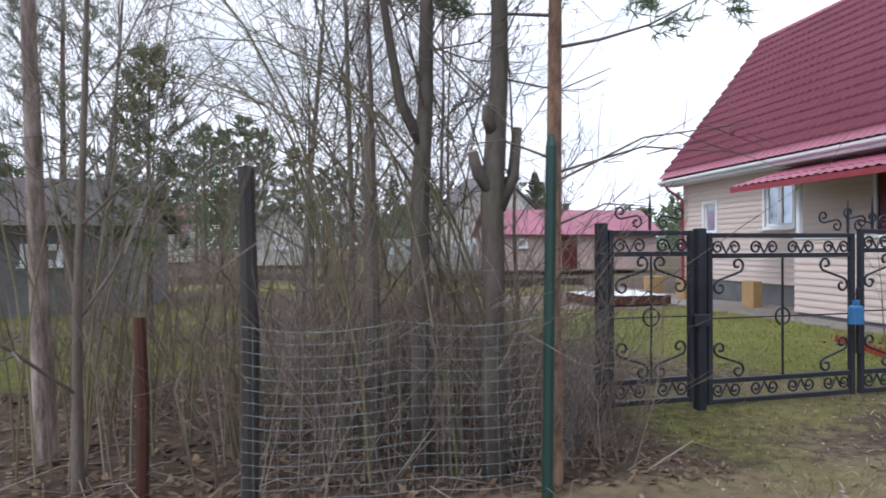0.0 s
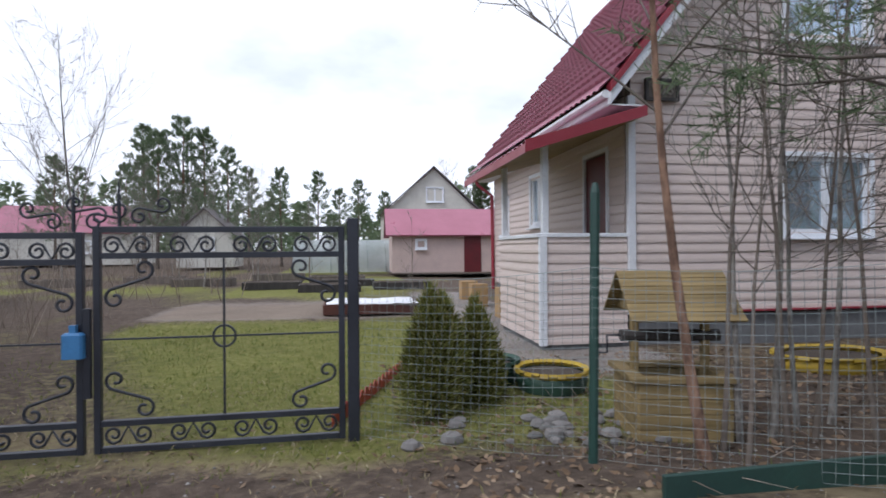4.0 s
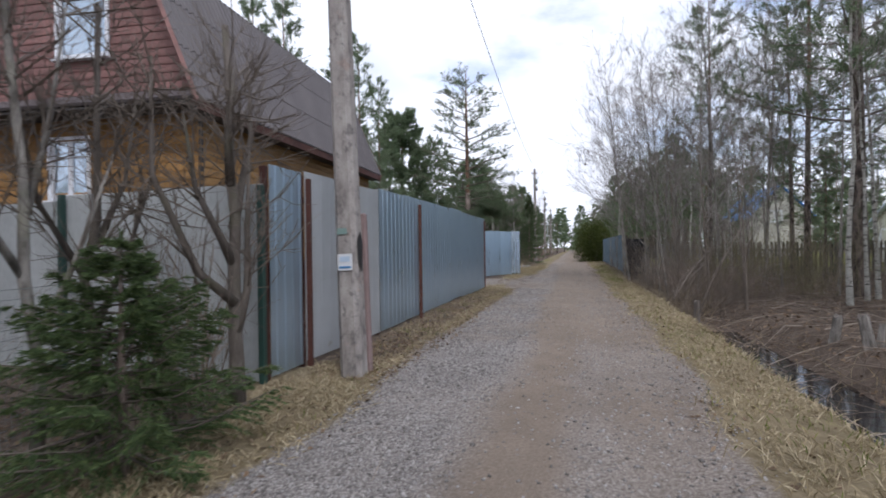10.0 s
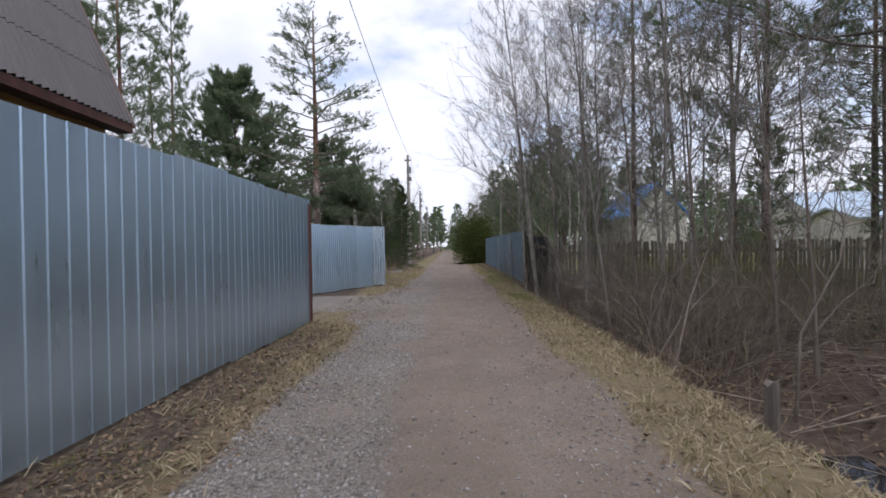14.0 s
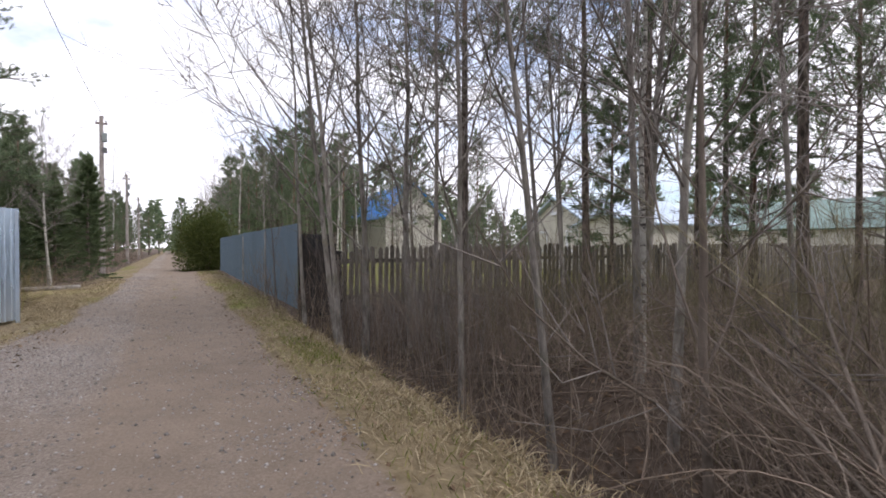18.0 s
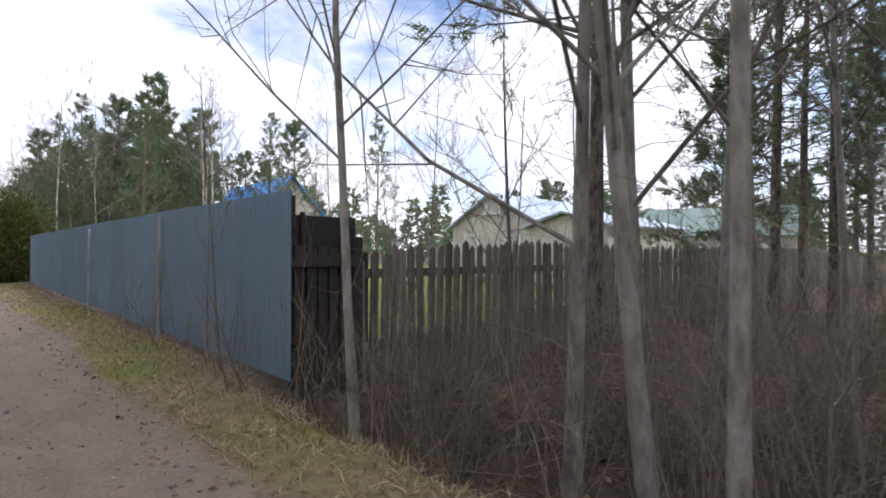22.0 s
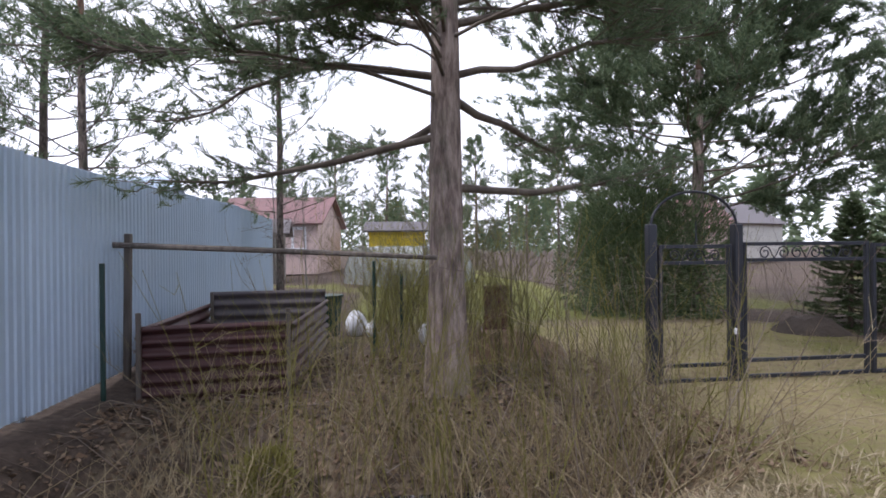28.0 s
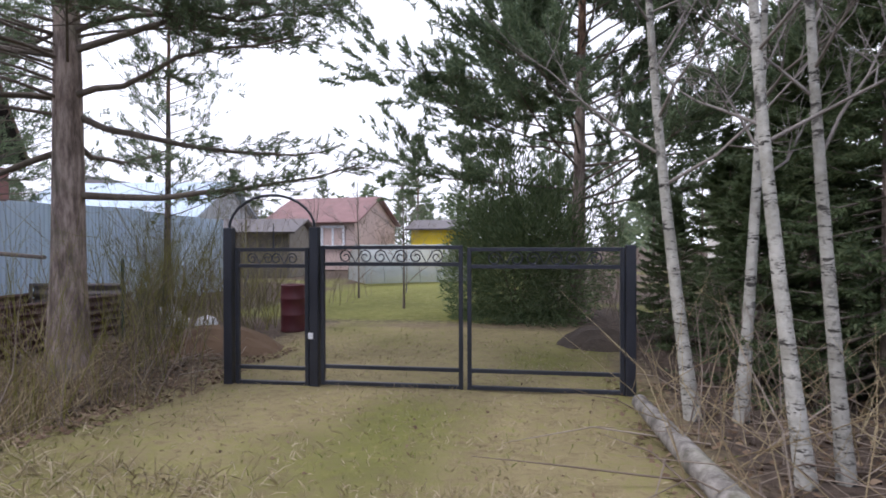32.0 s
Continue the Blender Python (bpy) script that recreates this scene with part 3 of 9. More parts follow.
# ---- ground ----
def lay(x, y):
    """Height of the ground."""
    x, y = np.asarray(x, float), np.asarray(y, float)
    z = -0.18 * step(y, 1.6, 4.0) * (1 - step(x, 19.5, 21.5)) - 0.02 * step(y, 1.4, 2.4)
    z = z - 0.14 * step(y, 3.0, 4.6) * step(x, 42, 43.5)
    right_on = step(x, 13, 15) * (1 - step(x, 40.6, 42.2))
    z = z - right_on * (0.05 * step(-y, 1.2, 2.1) + 0.5 * step(-y, 2.08, 2.6) - 0.36 * step(-y, 3.15, 4.1))
    left_on = step(x, 42.5, 43.1) * (1 - step(x, 46.0, 47.2))
    z = z - left_on * (0.5 * step(y, 2.45, 3.2) - 0.48 * step(y, 3.6, 4.7))
    far_road = np.exp(-(y / 2.2) ** 2)
    rough = 1 - 0.75 * far_road
    z = z + rough * (0.10 * (vnoise(x, y, 2.6, 3) - 0.5) + 0.045 * (vnoise(x, y, 0.6, 4) - 0.5)) * step(np.abs(y), 1.2, 2.0)
    z = z + 0.02 * (vnoise(x, y, 0.5, 5) - 0.5) * far_road - 0.035 * np.exp(-((y - 0.75) / 0.3) ** 2) - 0.035 * np.exp(-((y + 0.75) / 0.3) ** 2)
    z = z + 0.5 * (vnoise(x, y, 25, 6) - 0.5) * step(np.abs(y), 18, 40)
    return z


def gz(x, y):
    return float(lay(x, y))


def zones(x, y):
    x, y = np.asarray(x, float), np.asarray(y, float)
    wob = 0.35 * (vnoise(x, y, 1.7, 8) - 0.5)
    lim_l = 1.45 + 0.5 * step(x, 32, 34) * (1 - step(x, 40, 42)) + wob
    lim_r = 1.3 + wob
    road = (1 - step(y, lim_l - 0.25, lim_l + 0.25)) * (1 - step(-y, lim_r - 0.25, lim_r + 0.25))
    road = np.maximum(road, 0.8 * step(x, 34, 35.5) * (1 - step(x, 38, 39.5)) * step(y, 0, 1) * (1 - step(y, 4.0, 4.6)))
    crown = step(x, 35, 41) * np.exp(-((y + 0.18 - 0.2 * (vnoise(x, y, 5, 68) - 0.5)) / 0.17) ** 2) * vnoise(x, y, 1.0, 69)
    road = road * (1 - 0.75 * crown)
    sand = np.exp(-((y - 0.05 - 0.3 * (vnoise(x, y, 6, 61) - 0.5)) / 0.34) ** 2) * (0.75 + 0.45 * vnoise(x, y, 0.7, 62)) + 0.45 * vnoise(x, y, 1.1, 9) ** 2 + 0.75 * step(-y, 0.2, 0.7) * (0.45 + 0.55 * vnoise(x, y, 1.9, 65)) + 0.35 * step(x, 22, 27) + 0.15 * step(x, 40, 43)
    dry = step(y, lim_l - 0.35, lim_l + 0.2) * (1 - step(y, 2.4, 3.0)) * (1 - 0.6 * step(x, 21.3, 22.5) * (1 - step(x, 32, 33)) * step(y, 1.55, 1.9)) + step(-y, lim_r - 0.35, lim_r + 0.2) * (1 - step(-y, 2.1, 2.5))
    dry = np.maximum(dry, crown)
    green = (0.45 + 0.3 * step(x, 34, 40)) * vnoise(x, y, 1.3, 10) * dry
    yard1 = (1 - step(x, 9.0, 9.8)) * step(x, 2.2, 3.2) * step(y, 2.2, 4.2)
    green = np.maximum(green, yard1 * (0.35 + 0.6 * step(x + 0.5 * (y - 6), 3.5, 6.0)) * (1 - step(y, 10.2, 11.2)))
    green = np.maximum(green, yard1 * 0.9 * step(y, 15, 17) * vnoise(x, y, 5, 11) * 1.4)
    gate1 = step(x, 1.8, 2.8) * (1 - step(x, 7, 8)) * step(y, 1.6, 2.2) * (1 - step(y, 4.2, 5))
    green = np.maximum(green, gate1 * (0.1 + 0.6 * vnoise(x, y, 0.9, 12)))
    dry = np.maximum(dry, 0.7 * yard1 * vnoise(x, y, 2.2, 13) + 0.75 * gate1 * vnoise(x, y, 0.8, 14))
    sandpit = yard1 * step(y, 10.5, 11.5) * (1 - step(y, 14, 15.5)) * (1 - step(x, 7.5, 9))
    road = np.maximum(road, sandpit * 0.9)
    sand = np.maximum(sand, sandpit)
    path1 = step(x, 8.2, 8.8) * (1 - step(x, 10.2, 10.8)) * step(y, 4.5, 6) * (1 - step(y, 16, 18))
    road = np.maximum(road, path1 * 0.85)
    gate2 = step(x, 46.2, 47.2) * (1 - step(x, 51.2, 52.2)) * step(y, 1.6, 2.4) * (1 - step(y, 9, 11))
    green = np.maximum(green, gate2 * (0.12 + 0.56 * vnoise(x, y, 1.1, 15)))
    sand = np.maximum(np.minimum(sand, 0.86), gate2)
    dry = np.maximum(dry, gate2)
    dry = np.maximum(dry, 0.62 * step(x, 6.8, 7.4) * (1 - step(x, 16.5, 17.5)) * step(y, 2.9, 3.5) * (1 - step(y, 6.6, 6.8)) * (0.6 + 0.4 * vnoise(x, y, 1.4, 81)))
    dry = np.maximum(dry, 0.45 * step(x, 42.4, 43) * (1 - step(x, 47.2, 48)) * step(y, 2.6, 3.2) * (1 - step(y, 7, 8.5)))
    green = np.maximum(green, step(x, 43, 45) * (1 - step(x, 49.5, 51)) * step(y, 9, 11) * 0.9)
    green = np.maximum(green, step(x, 42, 44) * step(-y, 3, 4) * (1 - step(-y, 30, 40)) * 0.8)
    green = np.maximum(green, 0.75 * step(-x, -2.0, -1.0) * step(y, 5.5, 7) * (1 - step(y, 22, 30)) * vnoise(x, y, 3, 63) * 1.4)
    bare = step(x, 6.5, 7.1) * (1 - step(x, 19.5, 20.2)) * step(y, 2.3, 2.8) * (1 - step(y, 5.0, 5.6))
    worn = step(x, 3.8, 4.6) * (1 - step(x, 8.5, 9.5)) * step(y, 1.3, 1.9) * (1 - step(y, 3.2, 3.9)) * step(vnoise(x, y, 1.0, 64), 0.25, 0.6)
    bare = bare * (1 - 0.6 * step(y, 2.9, 3.5) * (1 - step(x, 16, 17)))
    bare = np.maximum(bare, worn * 0.85)
    green, dry = green * (1 - 0.85 * bare), dry * (1 - 0.7 * bare)
    green = np.maximum(green, 0.8 * step(y, 6.5, 8) * (1 - step(y, 36, 44)) * vnoise(x, y, 4, 66) * step(vnoise(x, y, 1.3, 67), 0.2, 0.6) * (1 - path1))
    out = (1 - step(np.abs(y), 30, 45))
    return np.stack([road * out, np.clip(green, 0, 1), np.clip(dry, 0, 1), np.clip(sand, 0, 1)], -1)


def axis_steps(lo, hi, fine, far, grow=1.18):
    a = list(np.arange(lo, hi, fine))
    s, p = fine, a[-1]
    while p < far[1]:
        s *= grow
        p += s
        a.append(p)
    s, p = fine, a[0]
    while p > far[0]:
        s *= grow
        p -= s
        a.insert(0, p)
    return np.array(a)


gx = axis_steps(-3.0, 58.0, 0.13, (-900, 1500))
gy = axis_steps(-5.5, 7.0, 0.11, (-1100, 1100))
GX, GY = np.meshgrid(gx, gy, indexing="ij")
GZ = lay(GX, GY)
g_verts = np.stack([GX, GY, GZ], -1).reshape(-1, 3)
ni, nj = len(gx), len(gy)
ii, jj = np.meshgrid(np.arange(ni - 1), np.arange(nj - 1), indexing="ij")
g_a = (ii * nj + jj).ravel()
g_tris = np.concatenate([np.stack([g_a, g_a + nj, g_a + nj + 1], 1), np.stack([g_a, g_a + nj + 1, g_a + 1], 1)])
g_mesh = tri_mesh("ground", g_verts, g_tris, M_GROUND, True)
g_zone = g_mesh.color_attributes.new("zone", "FLOAT_COLOR", "POINT")
g_zone.data.foreach_set("color", zones(GX, GY).reshape(-1, 4).astype(np.float32).ravel())
ground = tagged(new("ground", g_mesh), "gravel lane with dry grass verges, lawns and leaf-strewn wood floor", "ground", kind="structure")

water = MB()
for x0, x1, y0, y1, z in ((20.0, 28.2, -3.4, -2.4, -0.492), (42.9, 45.6, 2.95, 3.8, -0.47)):
    water.box((x0 + x1) / 2, (y0 + y1) / 2, z - 0.02, x1 - x0, y1 - y0, 0.04)
tagged(part("water", water, M_WATER), "dark still water in the roadside ditches", "water", kind="structure")

# ---- fences and gates ----
def profile_panel(name, width, height, mat, ribs, rib=0.03, depth=0.018, flat=None):
    """A profiled steel sheet: ribs across its width; its face looks to -y, its foot stands at z = 0."""
    pts, pitch = [], width / ribs
    for i in range(ribs):
        x = i * pitch
        pts += [(x, 0), (x + pitch - 2.2 * rib, 0), (x + pitch - 1.6 * rib, -depth), (x + pitch - 0.6 * rib, -depth)]
    pts.append((width, 0))
    mb, n = MB(), len(pts)
    for off in (0.0, 0.004):
        mb.add([(x, y + off, z) for z in (0, height) for x, y in pts],
               [(i, i + 1, n + i + 1, n + i) if off == 0 else (n + i, n + i + 1, i + 1, i) for i in range(n - 1)])
    return mb.mesh(name, mat)


def run_matrix(p, q):
    """A pose at p whose x axis runs to q."""
    return Matrix.Translation((p[0], p[1], 0)) @ Matrix.Rotation(math.atan2(q[1] - p[1], q[0] - p[0]), 4, "Z")


def sheet_fence(label, p, q, height, mat, ribs=8, width=1.15, foot=0.05, post=None, post_every=2, flip=False, rib=0.03, depth=0.018, level=None):
    """A run of profiled sheets from p to q, with rails and posts behind."""
    fence = thing("sheet_fence", label, "fence", run_matrix(p, q))
    length = math.dist(p, q)
    n = max(1, round(length / width))
    w = length / n
    me = profile_panel("panel", w, height, mat, ribs, rib, depth)
    for i in range(n):
        x0 = i * w
        z = foot + 0.5 * (gz(*(fence.matrix_basis @ Vector((x0, 0, 0))).xy) + gz(*(fence.matrix_basis @ Vector((x0 + w, 0, 0))).xy))
        z = z if level is None else level
        m = pose(x0 + (w if flip else 0), 0.002 * (i % 2), z + RNG.uniform(-0.015, 0.015), 0, 0, 180 if flip else RNG.uniform(-0.3, 0.3))
        part("panel", me, mat, fence, at=m)
        if i % post_every == 0:
            part("post", MB().box(0, 0, height / 2 - 0.15, 0.06, 0.06, height + 0.25, ch=0.004), post or M_RUST, fence, at=pose(x0, -0.06 if flip else 0.06, z))
    for h in (0.35, height - 0.35):
        part("rail", MB().box(length / 2, 0, 0, length, 0.03, 0.05), post or M_RUST, fence, at=pose(0, -0.035 if flip else 0.035, h + foot))
    return fence


# grey-blue sheets beside the lane
sheet_fence("tall galvanised profiled sheet fence along the lane", (24.05, 2.50), (33.1, 2.42), 2.09, M_GALV, 6, 1.15, rib=0.016, depth=0.008)
sheet_fence("pale weathered sheet fence piece beside the concrete pole", (21.95, 2.58), (24.05, 2.50), 2.06, M_GALVOLD, 5, 1.05, depth=0.003)
sheet_fence("blue-grey sheet fence piece at the lot corner", (21.25, 2.58), (21.88, 2.58), 2.05, M_GALV, 4, 0.63, depth=0.01)
sheet_fence("galvanised sheet fence returning to the gate recess", (33.1, 2.42), (33.15, 3.9), 2.04, M_GALV, 8, 0.8)
sheet_fence("galvanised sheet gates in the fence recess", (33.15, 3.92), (38.3, 4.15), 1.98, M_GALV, 12, 1.2, rib=0.016, depth=0.01)
sheet_fence("galvanised sheet fence slanting out of the recess", (38.38, 4.12), (41.72, 2.58), 1.96, M_GALV, 10, 1.05, rib=0.018, depth=0.012)
# end panel and posts coloured lighter where they catch the sky
sheet_fence("zinc sheet at the outer fence corner, sky reflection in its colour", (41.72, 2.58), (42.33, 2.25), 1.96, M_GALVLIT, 5, 0.6, rib=0.018, depth=0.014, post=M_GALVLIT)
sheet_fence("zinc sheet fence between two lots, blue sky reflection in its colour", (42.35, 2.27), (42.0, 13.9), 1.95, M_PALESHEET, 12, 1.03, rib=0.02, depth=0.012, post=M_GALVLIT)
sheet_fence("matt blue-grey profiled sheet fence along the lane", (61.6, -2.5), (41.28, -2.40), 1.70, M_BLUEGREY, 14, 1.18, post_every=3, rib=0.016, depth=0.008, level=0.068)
for x, z, h in ((45.0, -0.05, 1.74), (49.9, 0.0, 1.66)):
    tagged(part("pale_pole", MB().tube([(0, 0, 0), (0.012, 0, h * 0.5), (0, 0, h)], [0.03, 0.027, 0.024], 8), M_PALEPOLE, at=pose(x, -2.335, z, 0, 0, 0)), "slim weathered pale pole standing against the blue-grey fence", "pole", "poles at the blue-grey fence")

for x, y, h, mat, lab in ((21.93, 2.52, 2.08, M_RUST, "rusty steel gate post beside the pole"), (26.0, 2.44, 2.1, M_RUST, "rusty brown steel fence post"),
                          (38.34, 4.08, 1.98, M_REDPOST, "red painted steel gate post")):
    tagged(part("steel_post", MB().box(0, 0, h / 2, 0.05, 0.05, h, ch=0.005), mat, at=pose(x, y, gz(x, y) - 0.05)), lab, "post")

# flat grey sheets between the lots
asb = thing("flat_sheet_fence", "fence of flat grey weathered cement sheets", "fence", run_matrix((21.22, 2.62), (21.5, 16.8)))
for i in range(12):
    h = 1.86 + RNG.uniform(-0.06, 0.06)
    part("panel", MB().box(0.6, 0, h / 2, 1.19, 0.012, h, ch=0.003), M_ASBESTOS, asb, at=pose(i * 1.2, RNG.uniform(-0.01, 0.01), -0.05, RNG.uniform(-1, 1), RNG.uniform(-1, 1), 0))
    if i % 2 == 0:
        part("post", MB().box(0, 0, 0.95, 0.06, 0.06, 2.0, ch=0.004), M_GREENPOST, asb, at=pose(i * 1.2, 0.05, -0.1))

# wire mesh fence on green posts
def mesh_fence(label, pts, height, cell=0.06, sag=0.04):
    fence = thing("wire_mesh_fence", label, "fence")
    wires = MB()
    for (x0, y0), (x1, y1) in zip(pts, pts[1:]):
        n = max(2, round(math.dist((x0, y0), (x1, y1)) / cell))
        z0, z1 = gz(x0, y0), gz(x1, y1)
        rows = round(height / cell)
        d = Vector((x1 - x0, y1 - y0, 0))
        nrm = Vector((-d.y, d.x, 0)).normalized()
        ph = RNG.uniform(0, 6)
        def at(s, h):
            bow = math.sin(s * math.pi) * 0.05 * math.sin(h * 3 + ph) + 0.015 * math.sin(s * 9 + ph)
            return Vector((x0, y0, 0)) + d * s + nrm * bow + Vector((0, 0, z0 + (z1 - z0) * s + h - sag * math.sin(s * math.pi) * h / height))
        for r in range(rows + 1):
            wires.tube([at(k / 6, 0.03 + r * cell) for k in range(7)], 0.0014 if r < rows else 0.002, 3, False)
        for c in range(n + 1):
            wires.tube([at(c / n, 0.03 + h * height / 3) for h in range(4)], 0.0013, 3, False)
    part("wire_mesh", wires, M_WIRE, fence).data["kind"] = "stuff"
    return fence


def green_posts(fence, places):
    for x, y, h in places:
        mb = MB().tube([(0, 0, -0.2), (0, 0, h - 0.06), (0, 0, h)], [0.03, 0.03, 0.016], 8)
        part("post", mb, M_GREENPOST, fence, at=pose(x, y, gz(x, y), RNG.uniform(-1.5, 1.5), RNG.uniform(-1.5, 1.5)))


f_left = mesh_fence("wire mesh fence with green posts before the thicket", [(-0.35, 2.72), (0.4, 2.63), (1.14, 2.55), (2.33, 4.02)], 0.9)
green_posts(f_left, [(1.14, 2.55, 1.85)])
f_mid = mesh_fence("wire mesh fence on green posts along the garden", [(6.68, 4.02), (8.03, 3.03), (9.38, 2.22), (11.35, 2.19), (13.38, 2.19), (15.53, 2.27), (17.72, 2.38), (20.3, 3.4)], 1.14)
green_posts(f_mid, [(8.03, 3.03, 1.68), (9.38, 2.22, 1.73), (11.35, 2.19, 1.66), (13.38, 2.19, 1.67), (15.53, 2.27, 1.66), (17.72, 2.38, 1.8)])

# picket fence across the end of the wood
pick = thing("picket_fence", "weathered grey wooden picket fence", "fence", run_matrix((41.42, -2.5), (41.6, -30)))
pk = MB().slab([(-0.045, 0), (0.045, 0), (0.045, 1.32), (0, 1.37), (-0.045, 1.32)], 1, -0.012, 0.012).mesh("picket", M_PICKET)
for i in range(200):
    x = 0.75 + i * 0.133 + RNG.uniform(-0.012, 0.012)
    part("picket", pk, M_PICKET, pick, at=pose(x, 0, gz(41.5, -2.6 - x) + 0.02 + RNG.uniform(-0.05, 0.03), 0, RNG.uniform(-1.6, 1.6), 0))
for i in range(12):
    part("post", MB().box(0, 0, 0.65, 0.1, 0.1, 1.5, ch=0.01), M_DARKWOOD, pick, at=pose(0.8 + i * 2.35, 0.08, -0.2))
for h in (0.35, 1.1):
    part("rail", MB().box(14, 0, 0, 27, 0.04, 0.09), M_PICKET, pick, at=pose(0, 0.04, h - 0.12))
dark = thing("dark_board_panel", "dark stained board panel at the fence corner", "panel", pose(41.33, -2.44, 0, 0, 0, 4))
part("sheet", MB().box(0.07, -0.38, 0.86, 0.012, 0.74, 1.36, ch=0.003), M_BLACKPL, dark, "black sheet behind the boards")
for i in range(6):
    part("board", MB().box(0, 0, 0.56, 0.022, 0.1, 1.4 - 0.05 * (i % 2), ch=0.004), M_DARKWOOD, dark, at=pose(0.004 * (i % 2), -0.07 - i * 0.125, 0, RNG.uniform(-0.8, 0.8)))
for x, y, z, w in ((0.05, -0.02, 0.73, 0.05), (0.05, -0.13, 0.66, 0.04), (0.02, -0.71, 0.55, 0.11)):
    part("post", MB().box(0, 0, z, w, w, 2 * z + 0.3, ch=0.006), M_DARKWOOD, dark, at=pose(x, y, 0.1))
part("rail", MB().box(0, -0.36, 1.12, 0.04, 0.76, 0.11), M_DARKWOOD, dark, at=pose(-0.035, 0, 0))


def spiral(cx, cz, r0, turns, start, way, steps=14):
    return [(cx + r0 * (1 - 0.75 * t) * math.cos(start + way * t * turns * 6.283), 0, cz + r0 * (1 - 0.75 * t) * math.sin(start + way * t * turns * 6.283))
            for t in [k / steps for k in range(steps + 1)]]


def s_scroll(w, h, r=0.011):
    """A wrought S with a curl at each end, in the xz plane round the origin."""
    k = min(h * 0.34, w * 0.22)
    a = spiral(-w / 2 + k, -h / 2 + k, k, 1.1, math.pi * 0.5, 1)
    b = spiral(w / 2 - k, h / 2 - k, k, 1.1, -math.pi * 0.5, 1)
    return MB().tube(a[::-1] + b, r, 5).mesh("scroll", M_BLACK, True)


def c_scroll(w, r=0.010):
    """Two curls joined by a low arc."""
    k = w * 0.2
    a = spiral(-w / 2 + k, 0, k, 1.2, math.pi * 0.5, 1)
    b = spiral(w / 2 - k, 0, k, 1.2, math.pi * 0.5, -1)
    mid = [(-w * 0.18, 0, k * 0.75), (0, 0, -k * 0.9), (w * 0.18, 0, k * 0.75)]
    return MB().tube(a[::-1] + mid + b, r, 5).mesh("scroll", M_BLACK, True)


def gate_leaf(name, gate, x0, x1, zb, zt, top_gap, low_gap, rich, bar=0.045, crest=0.0):
    """One leaf: frame bars, two cross rails, thin rods with a ring, and scrolls."""
    leaf = part(name, MB().box(x0 + bar / 2, 0, (zb + zt) / 2, bar, bar, zt - zb, ch=0.004), M_BLACK, gate)
    part("stile", MB().box(x1 - bar / 2, 0, (zb + zt) / 2, bar, bar, zt - zb, ch=0.004), M_BLACK, leaf)
    w, cx = x1 - x0, (x0 + x1) / 2
    for z in (zb + bar / 2, zb + low_gap, zt - top_gap, zt - bar / 2):
        part("rail", MB().box(cx, 0, z, w - 2 * bar, bar * 0.9, bar * 0.9, ch=0.004), M_BLACK, leaf)
    if not rich:
        n = 3 if w > 1 else 2
        for i in range(n):
            part("scroll", c_scroll(min(0.34, w / n * 0.7), 0.007), M_BLACK, leaf, at=pose(cx + (i - (n - 1) / 2) * w / (n + 1), 0, zt - top_gap / 2 - 0.02))
        return leaf
    zm = zb + (zt - zb) * 0.5
    part("rod", MB().box(cx, 0, (zb + zt) / 2, 0.014, 0.014, zt - zb - low_gap - top_gap), M_BLACK, leaf)
    part("rod", MB().box(cx, 0, zm, w - 2 * bar, 0.012, 0.012), M_BLACK, leaf)
    part("ring", MB().tube([(cx + 0.075 * math.cos(a * 0.3927), 0, zm + 0.075 * math.sin(a * 0.3927)) for a in range(17)], 0.009, 5, False), M_BLACK, leaf)
    big = s_scroll(0.32, 0.34)
    for sx in (-1, 1):
        for sz in (-1, 1):
            m = pose(cx + sx * (w / 2 - 0.22), 0, zm + sz * (zt - zb) * 0.245) @ Matrix.Diagonal((-sx * sz, 1, 1, 1))
            part("scroll", big, M_BLACK, leaf, at=m)
    n = max(2, round(w / 0.42))
    cs = c_scroll(w / n * 0.72)
    for i in range(n):
        for z, f in ((zt - top_gap / 2 - 0.03, 1), (zb + low_gap / 2 + 0.02, -1)):
            part("scroll", cs, M_BLACK, leaf, at=pose(x0 + (i + 0.5) * w / n, 0, z) @ Matrix.Diagonal((1, 1, f, 1)))
    if crest:
        part("spike", MB().tube([(0, 0, 0), (0, 0, 0.2), (0, 0, 0.32)], [0.013, 0.013, 0.002], 6), M_BLACK, leaf, at=pose(crest, 0, zt))
        for sx in (-1, 1):
            part("scroll", s_scroll(0.26, 0.2, 0.009), M_BLACK, leaf, at=pose(crest + sx * 0.2, 0, zt + 0.11) @ Matrix.Diagonal((sx, 1, 1, 1)))
    return leaf


g1 = thing("wrought_gate", "black wrought-iron double gate and wicket with scrolls, closed", "gate", run_matrix((2.3, 4.06), (6.62, 4.0)))
zg = -0.26
for x, h in ((0.0, 1.65), (0.93, 1.61), (4.34, 1.67)):
    part("post", MB().box(0, 0, h / 2, 0.085, 0.085, h, ch=0.008), M_BLACK, g1, at=pose(x, 0, zg))
gate_leaf("wicket_leaf", g1, 0.06, 0.86, -0.14, 1.33, 0.2, 0.2, True, crest=0.45)
gate_leaf("gate_leaf", g1, 1.0, 2.56, -0.18, 1.31, 0.2, 0.2, True, crest=2.50)
gate_leaf("gate_leaf", g1, 2.62, 4.28, -0.18, 1.35, 0.2, 0.2, True, crest=2.78)
